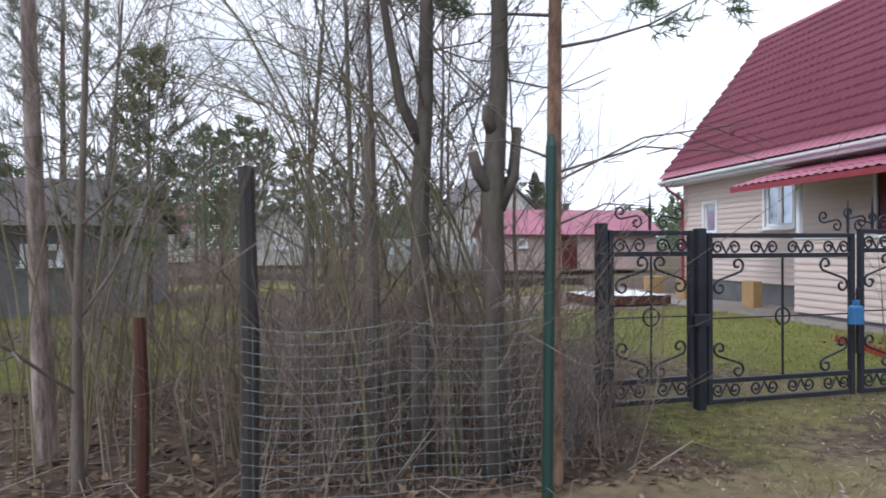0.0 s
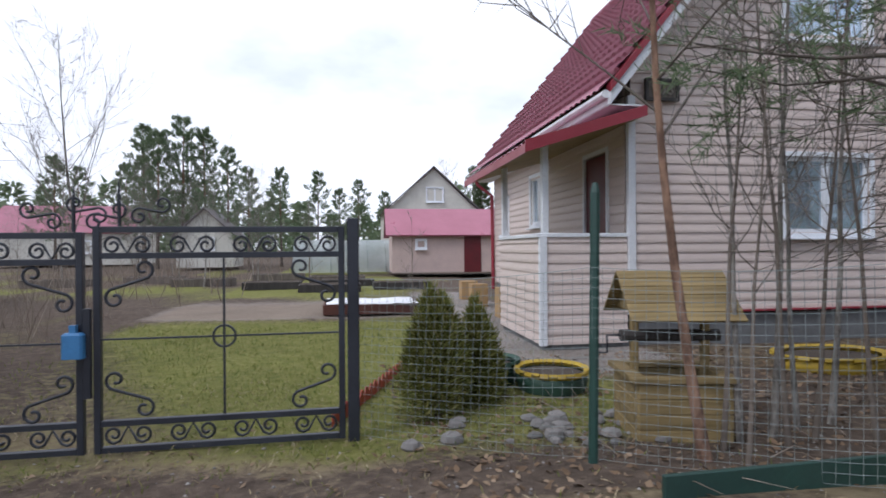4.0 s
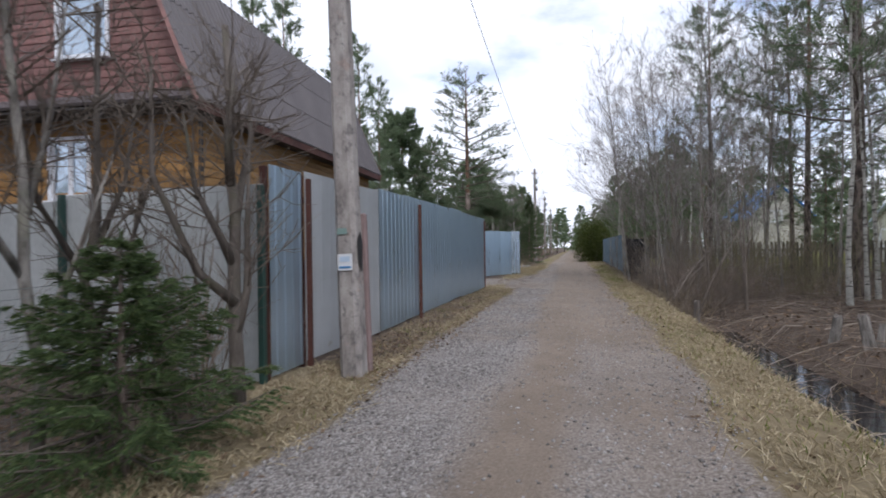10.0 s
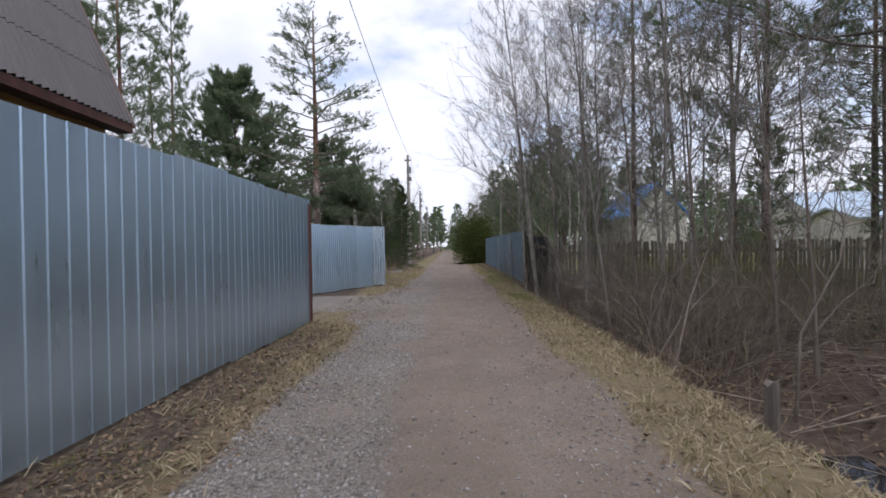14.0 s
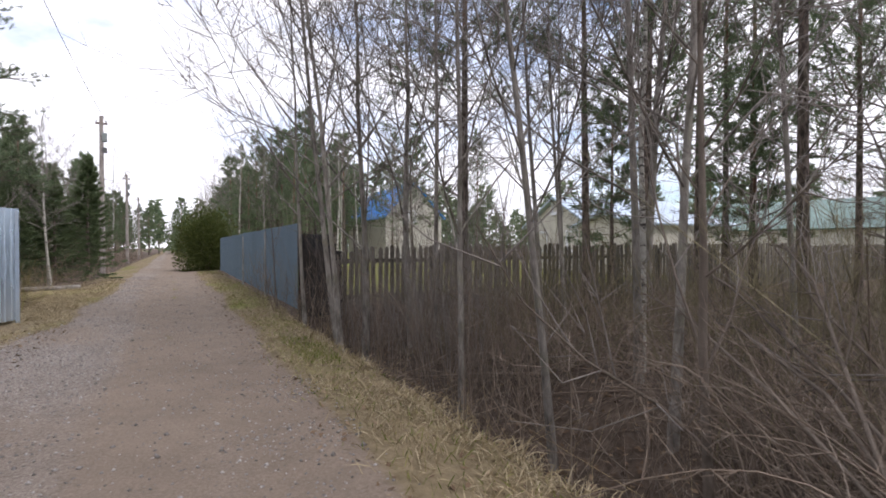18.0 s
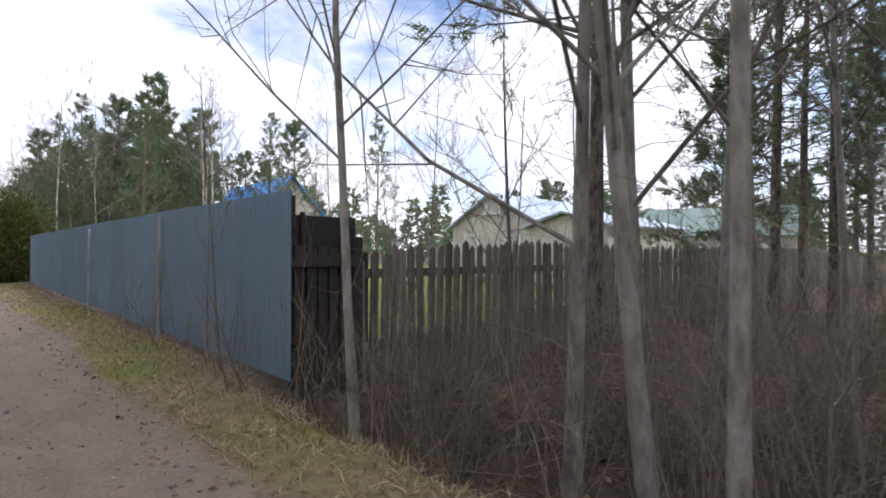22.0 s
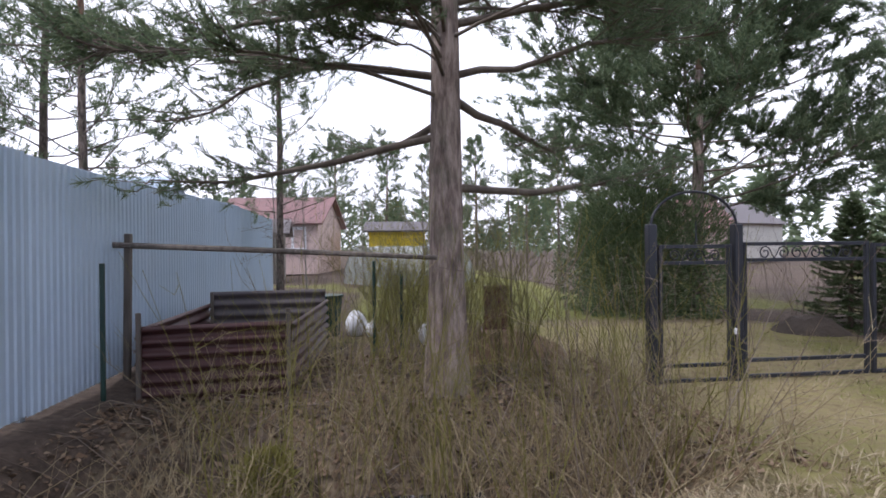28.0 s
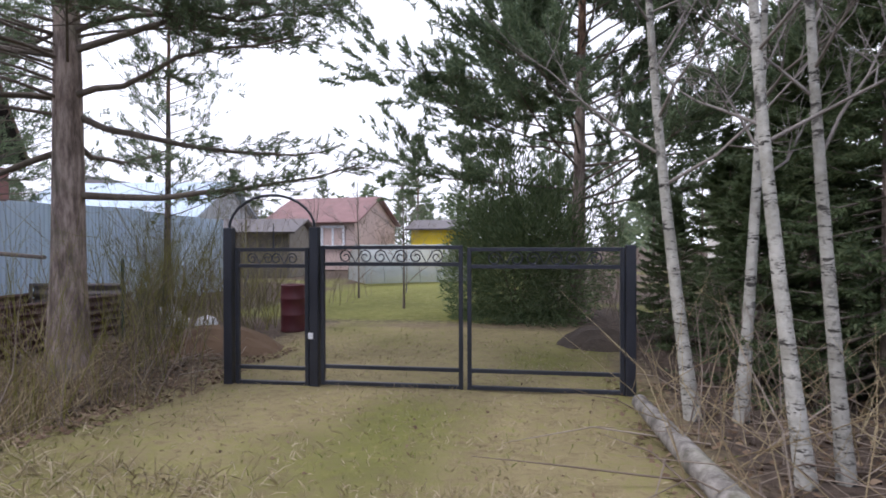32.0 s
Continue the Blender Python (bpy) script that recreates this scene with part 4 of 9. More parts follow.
part("lock_box", MB().box(0.92, -0.03, 0.56, 0.16, 0.05, 0.1, ch=0.008), M_BLACK, g1)
part("bolt", MB().box(2.59, -0.03, 0.5, 0.05, 0.03, 0.6, ch=0.004), M_BLACK, g1, "plain steel drop bolt")
tagged(part("plastic_canister", MB().box(0, 0, 0.08, 0.13, 0.07, 0.17, ch=0.015).box(0, 0, 0.19, 0.04, 0.04, 0.05), M_BLUEPL, at=g1.matrix_basis @ pose(2.52, -0.06, 0.48)), "blue and white plastic canister hung on the gate", "canister")

g2 = thing("iron_gate", "black iron double gate and arched wicket, closed", "gate", run_matrix((47.5, 5.2), (51.36, 5.32)))
for x, h in ((0.0, 1.62), (0.90, 1.62), (3.88, 1.44)):
    part("post", MB().box(0, 0, h / 2, 0.09, 0.09, h, ch=0.008), M_BLACK, g2, at=pose(x, 0, -0.2))
gate_leaf("wicket_leaf", g2, 0.07, 0.84, -0.14, 1.22, 0.18, 0.17, False, 0.04)
gate_leaf("gate_leaf", g2, 0.96, 2.36, -0.12, 1.24, 0.18, 0.18, False, 0.04)
gate_leaf("gate_leaf", g2, 2.40, 3.83, -0.12, 1.22, 0.18, 0.18, False, 0.04)
part("arch", MB().tube([(0.45 + 0.45 * math.cos(math.pi * k / 14), 0, 1.4 + 0.34 * math.sin(math.pi * k / 14)) for k in range(15)], 0.014, 6), M_BLACK, g2)
part("spike", MB().tube([(0.47, 0, 1.22), (0.47, 0, 1.45)], [0.012, 0.004], 6), M_BLACK, g2)
part("padlock", MB().box(0.87, -0.04, 0.36, 0.05, 0.03, 0.06, ch=0.006), M_WHITE, g2)

# ---- houses ----
def wall_rows(house, name, span, z0, z1, pitch, holes, m, mat, back, board="siding_board", depth=0.022, thick=0.14):
    """A boarded wall in the xz plane of m, facing -y. span(z) gives its left and right end; holes are (x0, x1, z0, z1). The backing is one mesh, every board an object."""
    wall = part(name, MB(), back, house, at=m)
    mb = MB()
    unit = MB().add([(0, 0, 0), (1, 0, 0), (1, -depth, 0.0), (0, -depth, 0.0), (0, -depth, pitch * 0.3), (1, -depth, pitch * 0.3), (1, -0.004, pitch), (0, -0.004, pitch), (0, 0, pitch), (1, 0, pitch)],
                    [(0, 1, 2, 3), (3, 2, 5, 4), (4, 5, 6, 7), (7, 6, 9, 8), (0, 3, 4, 7, 8), (1, 9, 6, 5, 2)]).mesh(board, mat)
    n = math.ceil((z1 - z0) / pitch)
    for i in range(n):
        za = z0 + i * pitch
        zb = min(z1, za + pitch)
        zm = (za + zb) / 2
        a, b = span(zm)
        if b - a < 0.05:
            continue
        cuts = [(a, b)]
        for hx0, hx1, hz0, hz1 in holes:
            if hz0 < zm < hz1:
                cuts = [(p, q) for s, e in cuts for p, q in ((s, min(e, hx0)), (max(s, hx1), e)) if q - p > 0.02]
        for s, e in cuts:
            mb.box((s + e) / 2, thick / 2, zm, e - s, thick, zb - za)
            part(board, unit, mat, wall, at=pose(s, 0, za) @ Matrix.Diagonal((e - s, 1, (zb - za) / pitch, 1)))
    wall.data = mb.mesh(name, back)
    return wall


def window(house, m, w, h, cols=2, curtain=True, frame=M_FRAME, bar=0.06, casing=0.07, transom=None):
    """A window in the xz plane of m, with its lower left corner at the origin, facing -y."""
    win = part("window", MB().box(w / 2, -0.02, -casing / 2, w + 2 * casing, 0.05, casing, ch=0.004).box(w / 2, -0.02, h + casing / 2, w + 2 * casing, 0.05, casing, ch=0.004)
               .box(-casing / 2, -0.02, h / 2, casing, 0.05, h, ch=0.004).box(w + casing / 2, -0.02, h / 2, casing, 0.05, h, ch=0.004), frame, house, at=m)
    part("sill", MB().box(w / 2, -0.06, -casing - 0.012, w + 2 * casing + 0.06, 0.12, 0.025, ch=0.004), frame, win)
    cw = w / cols
    for i in range(cols):
        x = i * cw
        part("sash", MB().box(x + bar / 2, 0.03, h / 2, bar, 0.05, h, ch=0.004).box(x + cw - bar / 2, 0.03, h / 2, bar, 0.05, h, ch=0.004)
             .box(x + cw / 2, 0.03, bar / 2, cw - 2 * bar, 0.05, bar).box(x + cw / 2, 0.03, h - bar / 2, cw - 2 * bar, 0.05, bar), frame, win)
        if transom:
            part("glazing_bar", MB().box(x + cw / 2, 0.028, h * transom, cw - 2 * bar, 0.03, 0.03), frame, win)
        part("pane", MB().box(x + cw / 2, 0.04, h / 2, cw - 2 * bar, 0.006, h - 2 * bar), M_GLASS, win)
    if curtain:
        part("curtain", MB().add([(w * k / 16, 0.16 + 0.02 * (k % 2), z) for z in (0, h) for k in range(17)], [(k, k + 1, 18 + k, 17 + k) for k in range(16)]), M_CURTAIN, win)
    # flat dark sheet behind the panes, coloured like an unlit room
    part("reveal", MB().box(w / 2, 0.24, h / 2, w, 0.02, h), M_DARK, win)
    return win


def tile_roof(name, house, m, length, slope, mat, wave=0.19, course=0.35):
    """Metal tiles: waves along x (0 to length), steps up the slope (y from 0 to slope), in the plane of m."""
    xs = np.arange(0, length + 0.001, wave / 6)
    ys, hs = [], []
    n = int(slope / course)
    for i in range(n + 1):
        ys += [i * course - 0.022, min(slope, (i + 1) * course)]
        hs += [0.06, 0.0]
    X, Y = np.meshgrid(xs, np.array(ys), indexing="ij")
    Z = np.array(hs)[None, :] + 0.03 * np.abs(np.sin(X * math.pi / wave)) + 0.0 * Y
    v = np.stack([X, Y, Z], -1).reshape(-1, 3)
    a, b = len(xs), len(ys)
    i, j = np.meshgrid(np.arange(a - 1), np.arange(b - 1), indexing="ij")
    k = (i * b + j).ravel()
    f = np.concatenate([np.stack([k, k + b, k + b + 1], 1), np.stack([k, k + b + 1, k + 1], 1)])
    ob = part(name, tri_mesh(name, v, f, mat), mat, house, at=m)
    return ob


def wave_roof(name, house, corners, mat, wave=0.15, amp=0.022, rows=4):
    """Corrugated sheets between four corners: lower left, lower right, upper right, upper left; the waves run up the slope, with laps."""
    p = [Vector(c) for c in corners]
    nrm = (p[1] - p[0]).cross(p[3] - p[0]).normalized()
    n = max(8, int((p[1] - p[0]).length / wave * 6))
    vs, fs = [], []
    ts = []
    for r in range(rows):
        ts += [(r / rows, 0.015), ((r + 1) / rows - 0.0005, 0.0)]
    for i in range(n + 1):
        s = i / n
        for t, lift in ts:
            q = (p[0].lerp(p[1], s)).lerp(p[3].lerp(p[2], s), t) + nrm * (lift + amp * math.sin(i * 2 * math.pi / 6))
            vs.append(tuple(q))
    k = len(ts)
    for i in range(n):
        for j in range(k - 1):
            fs.append((i * k + j, (i + 1) * k + j, (i + 1) * k + j + 1, i * k + j + 1))
    return part(name, MB().add(vs, fs), mat, house)


def roof_slab(house, name, corners, thick, mat):
    p = [Vector(c) for c in corners]
    nrm = (p[1] - p[0]).cross(p[3] - p[0]).normalized()
    lo = [q - nrm * thick for q in p]
    return part(name, MB().add([tuple(q) for q in p + lo], [(0, 1, 2, 3), (7, 6, 5, 4), (0, 4, 5, 1), (1, 5, 6, 2), (2, 6, 7, 3), (3, 7, 4, 0)]), mat, house)


# -- beige house with the maroon roof --
H1 = Matrix.Translation((10.41, 6.75, 0)) @ Matrix.Rotation(radians(-1.5), 4, "Z")
h1 = thing("siding_house", "beige vinyl-sided house with a steep maroon metal tile roof", "house", H1)
W1, D1, K1, E1 = 6.09, 7.24, 1.24, 3.12
R1 = E1 + K1 * (W1 / 2 + 0.5)
def gable1(z):
    if z < E1 + 0.5 * K1:
        return 0.0, W1
    d = (z - E1) / K1 - 0.5
    return d, W1 - d
wall_rows(h1, "wall_front", gable1, 0.30, R1 - 0.1, 0.135, [(2.34, 3.73, 1.37, 2.46), (2.37, 3.73, 4.16, 5.36)], Matrix.Identity(4), M_SIDING, M_SIDING_BACK)
left_m = Matrix.Translation((0, D1, 0)) @ Matrix.Rotation(radians(-90), 4, "Z")
wall_rows(h1, "wall_left", lambda z: (0.0, D1 - 0.14), 0.30, E1 + 0.4, 0.135, [(D1 - 4.15, D1 - 3.34, 1.66, 2.63), (D1 - 6.33, D1 - 5.86, 1.57, 2.37), (D1 - 1.42, D1 - 0.66, 0.3, 2.57)], left_m, M_SIDING, M_SIDING_BACK)
part("wall_right", MB().box(W1 - 0.07, D1 / 2 + 0.08, 1.9, 0.14, D1 - 0.16, 3.3), M_SIDING, h1)
part("wall_back", MB().slab([(0.15, 0.27), (W1 - 0.15, 0.27), (W1 - 0.15, E1 + 0.4), (W1 / 2, R1 - 0.25), (0.15, E1 + 0.4)], 1, D1 - 0.1, D1), M_SIDING, h1)
part("foundation", MB().box(W1 / 2, 0.07, -0.06, W1 - 0.04, 0.12, 0.62), M_FOUND, h1)
for x in (0.08, W1 - 0.08):
    part("foundation", MB().box(x, D1 / 2, -0.06, 0.12, D1 - 0.3, 0.62), M_FOUND, h1)
part("base_flashing", MB().box(W1 / 2, -0.03, 0.292, W1 + 0.04, 0.07, 0.025), M_ROOFRED2, h1, "maroon drip edge")
for x in (0.0, W1):
    part("corner_trim", MB().box(x, -0.015, 1.75, 0.11, 0.07, 2.95, ch=0.006), M_TRIM, h1)
window(h1, pose(2.34, 0, 1.37), 1.39, 1.09)
window(h1, pose(2.37, 0, 4.16), 1.36, 1.2)
window(h1, left_m @ pose(D1 - 4.15, 0, 1.66), 0.81, 0.97)
window(h1, left_m @ pose(D1 - 6.33, 0, 1.57), 0.47, 0.8, 1)
d1 = part("door", MB().box(0.38, 0.03, 1.13, 0.76, 0.06, 2.27, ch=0.005), M_DOOR, h1, "maroon house door", at=left_m @ pose(D1 - 1.42, 0, 0.3))
part("door_frame", MB().box(-0.03, 0, 1.15, 0.06, 0.08, 2.3).box(0.79, 0, 1.15, 0.06, 0.08, 2.3).box(0.38, 0, 2.33, 0.88, 0.08, 0.06), M_TRIM, d1)
part("door_handle", MB().tube([(0.7, -0.03, 1.05), (0.7, -0.06, 1.05), (0.58, -0.06, 1.05)], 0.01, 6), M_WIRE, d1)
OV = 0.42
rl = math.hypot(W1 / 2 + 0.5, R1 - E1)
ang = math.atan2(R1 - E1, W1 / 2 + 0.5)
# left slope: x of the tiles runs along +y of the house
ml = Matrix.Translation((-0.5, D1 + OV, E1)) @ Matrix.Rotation(radians(-90), 4, "Z") @ Matrix.Rotation(ang, 4, "X")
tile_roof("roof_left", h1, ml @ Matrix.Translation((0, 0, 0.06)), D1 + 2 * OV, rl, M_ROOFRED)
mr = Matrix.Translation((W1 + 0.5, -OV, E1)) @ Matrix.Rotation(radians(90), 4, "Z") @ Matrix.Rotation(ang, 4, "X")
tile_roof("roof_right", h1, mr @ Matrix.Translation((0, 0, 0.06)), D1 + 2 * OV, rl, M_ROOFRED)
for s in (-1, 1):
    xa = -0.5 if s < 0 else W1 + 0.5
    cs = [(xa, -OV, E1), (W1 / 2, -OV, R1), (W1 / 2, D1 + OV, R1), (xa, D1 + OV, E1)]
    roof_slab(h1, "roof_deck", cs if s > 0 else cs[::-1], -0.05, M_OCHREWOOD if s < 0 else M_SIDING_BACK)
    part("rake_trim", MB().add([(xa, -OV - 0.03, E1 - 0.13), (xa, -OV - 0.03, E1 + 0.03), (W1 / 2, -OV - 0.03, R1 + 0.03), (W1 / 2, -OV - 0.03, R1 - 0.15),
                                (xa, -OV, E1 - 0.13), (xa, -OV, E1 + 0.03), (W1 / 2, -OV, R1 + 0.03), (W1 / 2, -OV, R1 - 0.15)],
                               [(0, 1, 2, 3), (7, 6, 5, 4), (0, 4, 5, 1), (1, 5, 6, 2), (3, 2, 6, 7), (0, 3, 7, 4)]), M_TRIM, h1)
    part("rake_flashing", MB().add([(xa, -OV - 0.05, E1 + 0.03), (xa, -OV - 0.05, E1 + 0.14), (W1 / 2, -OV - 0.05, R1 + 0.14), (W1 / 2, -OV - 0.05, R1 + 0.03),
                                    (xa, -OV + 0.1, E1 + 0.03), (xa, -OV + 0.1, E1 + 0.14), (W1 / 2, -OV + 0.1, R1 + 0.14), (W1 / 2, -OV + 0.1, R1 + 0.03)],
                                   [(0, 1, 2, 3), (0, 4, 5, 1), (1, 5, 6, 2), (5, 4, 7, 6), (3, 2, 6, 7)]), M_ROOFRED2, h1)
    part("eave_fascia", MB().box(xa, D1 / 2, E1 - 0.05, 0.03, D1 + 2 * OV, 0.16), M_TRIM, h1)
    part("gutter", MB().tube([(xa + 0.05 * s, -OV, E1), (xa + 0.05 * s, D1 + OV, E1 - 0.03)], 0.055, 8), M_TRIM if s < 0 else M_ROOFRED2, h1, "white gutter" if s < 0 else "maroon gutter")
    part("soffit", MB().box((xa + (0 if s < 0 else W1)) / 2, D1 / 2, E1 - 0.13, 0.5, D1 + 2 * OV, 0.02), M_OCHREWOOD if s > 0 else M_TRIM, h1)
    part("gable_soffit", MB().add([(xa, -OV, E1 - 0.05), (W1 / 2, -OV, R1 - 0.07), (W1 / 2, 0, R1 - 0.07), (xa, 0, E1 - 0.05)], [(0, 1, 2, 3)]), M_TRIM if s < 0 else M_OCHREWOOD, h1)
part("ridge_cap", MB().tube([(W1 / 2, -OV - 0.03, R1 + 0.1), (W1 / 2, D1 + OV, R1 + 0.1)], 0.09, 8), M_ROOFRED, h1)
part("downpipe", MB().tube([(-0.5, D1 + 0.2, E1 - 0.02), (-0.42, D1 + 0.15, E1 - 0.25), (-0.09, D1 - 0.05, E1 - 0.55), (-0.07, D1 - 0.05, 0.1)], 0.045, 8), M_ROOFRED2, h1, "maroon downpipe")
part("wall_lamp", MB().lathe([(0.02, 0.0), (0.06, 0.02), (0.06, 0.16), (0.03, 0.2), (0.0, 0.2)], 0, -0.1, 10).box(0, -0.04, 0.1, 0.03, 0.1, 0.03), M_BLACK, h1, "black outdoor wall lamp", at=pose(4.0, 0, 4.1))
sign = part("number_board", MB().box(0, -0.03, 0, 0.49, 0.04, 0.30, ch=0.006), M_OLDWOOD, h1, "dark carved wooden number board", at=pose(0.43, -0.02, 3.31))
part("board_rim", MB().box(0, -0.06, 0.13, 0.49, 0.03, 0.04).box(0, -0.06, -0.13, 0.49, 0.03, 0.04).box(-0.225, -0.06, 0, 0.04, 0.03, 0.22).box(0.225, -0.06, 0, 0.04, 0.03, 0.22), M_DARKWOOD, sign)


def lettering(parent, body, size, m, mat, name="digits", depth=0.008):
    cu = bpy.data.curves.new(name, "FONT")
    cu.body, cu.size, cu.extrude, cu.align_x, cu.align_y = body, size, depth, "CENTER", "CENTER"
    tmp = bpy.data.objects.new(name, cu)
    me = bpy.data.meshes.new_from_object(tmp)
    bpy.data.objects.remove(tmp)
    me.materials.clear()
    me.materials.append(mat)
    return part(name, me, mat, parent, at=m)


lettering(sign, "908", 0.22, pose(0, -0.062, 0, 90), M_PICKET)

# porch
PX, PY = -1.25, 2.05
wall_rows(h1, "porch_wall_front", lambda z: (PX, -0.06), -0.1, 1.32, 0.135, [], pose(0, 0.0, 0), M_SIDING, M_SIDING_BACK, thick=0.1)
wall_rows(h1, "porch_wall_left", lambda z: (0.0, PY - 0.02), -0.1, 1.32, 0.135, [], Matrix.Translation((PX, PY, 0)) @ Matrix.Rotation(radians(-90), 4, "Z"), M_SIDING, M_SIDING_BACK, thick=0.1)
part("porch_rail", MB().box(PX / 2 - 0.02, 0.04, 1.35, -PX + 0.12, 0.16, 0.05, ch=0.008).box(PX + 0.04, PY / 2, 1.35, 0.16, PY, 0.05, ch=0.008), M_TRIM, h1)
part("porch_floor", MB().box(PX / 2, PY / 2, 0.2, -PX - 0.1, PY - 0.1, 0.08), M_OLDWOOD, h1)
for x, y in ((PX + 0.05, 0.05), (PX + 0.05, PY - 0.05)):
    part("porch_post", MB().box(x, y, 1.95, 0.09, 0.09, 1.2, ch=0.008), M_TRIM, h1)
part("corner_trim", MB().box(PX, -0.012, 0.62, 0.1, 0.07, 1.45, ch=0.006), M_TRIM, h1)
part("porch_base", MB().box(PX / 2, 0.08, -0.22, -PX, 0.12, 0.26).box(PX + 0.08, PY / 2, -0.22, 0.12, PY - 0.1, 0.26), M_FOUND, h1)
PR = [(-1.58, -0.42, 2.49), (0.02, -0.42, 2.96), (0.02, 3.4, 2.96), (-1.58, 3.4, 2.49)]
roof_slab(h1, "porch_ceiling", [(x, y, z - 0.05) for x, y, z in PR], 0.03, M_OCHREWOOD)
wave_roof("porch_roof", h1, [PR[3], PR[0], PR[1], PR[2]], M_ROOFRED, 0.19, 0.014, 3)
part("porch_fascia", MB().add([(-1.62, -0.45, 2.36), (0.0, -0.45, 2.86), (0.0, -0.45, 3.0), (-1.62, -0.45, 2.51), (-1.62, -0.42, 2.36), (0.0, -0.42, 2.86), (0.0, -0.42, 3.0), (-1.62, -0.42, 2.51)],
                              [(0, 1, 2, 3), (7, 6, 5, 4), (3, 2, 6, 7), (0, 4, 5, 1), (0, 3, 7, 4), (1, 5, 6, 2)]), M_ROOFRED2, h1, "red porch fascia")
part("porch_eave_board", MB().box(-1.59, 1.5, 2.42, 0.03, 3.8, 0.11), M_ROOFRED2, h1)

# -- brown house with the broken-pitch roof --
H2 = Matrix.Translation((24.5, 5.85, 0)) @ Matrix.Rotation(radians(2.5), 4, "Z")
h2 = thing("gambrel_house", "old brown and ochre board house with a broken-pitch slate roof", "house", H2)
prof = [(0.0, 3.82), (1.15, 6.62), (4.6, 8.55), (8.0, 6.62), (9.15, 4.0)]
L2 = 10.0
def gable2(z):
    """Ends along the gable wall, counted from the far side."""
    if z < 3.8:
        return 0.3, 8.85
    if z < 6.62:
        k = (z - 3.82) / 2.8
        return 0.25 + 1.0 * k, 9.05 - 1.1 * k
    k = (z - 6.62) / 1.93
    return 1.25 + 3.3 * k, 7.95 - 3.4 * k
gm = Matrix.Translation((0.4, 9.15, 0)) @ Matrix.Rotation(radians(-90), 4, "Z")
up = [(2.83, 3.95, 4.78, 6.06), (5.98, 7.02, 4.88, 6.0), (4.5, 5.2, 6.47, 7.6)]
low = [(5.78, 6.58, 2.28, 3.34), (3.16, 3.9, 2.3, 3.34)]
wall_rows(h2, "gable_wall", gable2, 4.15, 8.4, 0.15, up, gm, M_H2RED, M_DARKWOOD, "board")
wall_rows(h2, "ground_floor_wall", gable2, -0.2, 3.75, 0.16, low, gm, M_H2OCHRE, M_DARKWOOD, "board")
for (a, b, c, d), n, tr in zip(up + low, (2, 1, 1, 2, 1), (0.65, 0.0, 0.7, 0.7, 0.7)):
    window(h2, gm @ pose(a, -0.02, c), b - a, d - c, n, tr == 0.0, bar=0.05, casing=0.06, transom=tr or None)
side = Matrix.Translation((0.4, 0.32, 0))
wall_rows(h2, "side_wall", lambda z: (0.0, L2 - 0.8), 1.0, 3.8, 0.16, [], side, M_H2OCHRE, M_DARKWOOD, "board")
part("far_walls", MB().box(L2 - 0.4, 4.6, 1.8, 0.12, 8.3, 3.9).box(L2 / 2, 8.8, 1.8, L2 - 0.9, 0.12, 3.9).slab([(0.7, 3.8), (1.6, 6.5), (4.6, 8.2), (7.6, 6.5), (8.5, 3.8)], 0, L2 - 0.46, L2 - 0.36), M_H2RED, h2)
for i in range(4):
    (ya, za), (yb, zb) = prof[i], prof[i + 1]
    near = i < 2
    c = [(0, ya, za), (L2, ya, za), (L2, yb, zb), (0, yb, zb)]
    wave_roof("roof_sheet", h2, c, M_SLATE, 0.17, 0.034, 3)
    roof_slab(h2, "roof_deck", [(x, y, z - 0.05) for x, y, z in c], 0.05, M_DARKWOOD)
    for x in (-0.03, L2 + 0.03):
        part("verge_board", MB().tube([(x, ya, za - 0.06), (x, yb, zb - 0.06)], 0.05, 4), M_H2RED, h2)
part("eave_board", MB().box(L2 / 2, 0.02, 3.72, L2, 0.04, 0.16), M_RUST, h2, "dark brown eave board")
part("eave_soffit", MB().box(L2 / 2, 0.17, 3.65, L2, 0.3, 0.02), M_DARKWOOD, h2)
roof_slab(h2, "skirt_roof", [(-0.28, 0.1, 3.80), (-0.28, 9.2, 3.86), (0.42, 9.2, 4.2), (0.42, 0.1, 4.15)][::-1], 0.05, M_SLATE)
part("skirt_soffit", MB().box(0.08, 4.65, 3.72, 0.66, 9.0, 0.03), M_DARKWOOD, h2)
wall_rows(h2, "annexe_wall", lambda z: (-2.8, 0.22), -0.2, 3.4, 0.16, [], gm @ pose(0, 0.0, 0), M_H2OCHRE, M_DARKWOOD, "board")
roof_slab(h2, "annexe_roof", [(-0.2, 9.1, 3.95), (-0.2, 12.3, 3.45), (4, 12.3, 3.45), (4, 9.1, 3.95)][::-1], 0.07, M_SLATE)
part("annexe_walls", MB().box(2.2, 11.9, 1.6, 3.4, 0.12, 3.4), M_H2OCHRE, h2)


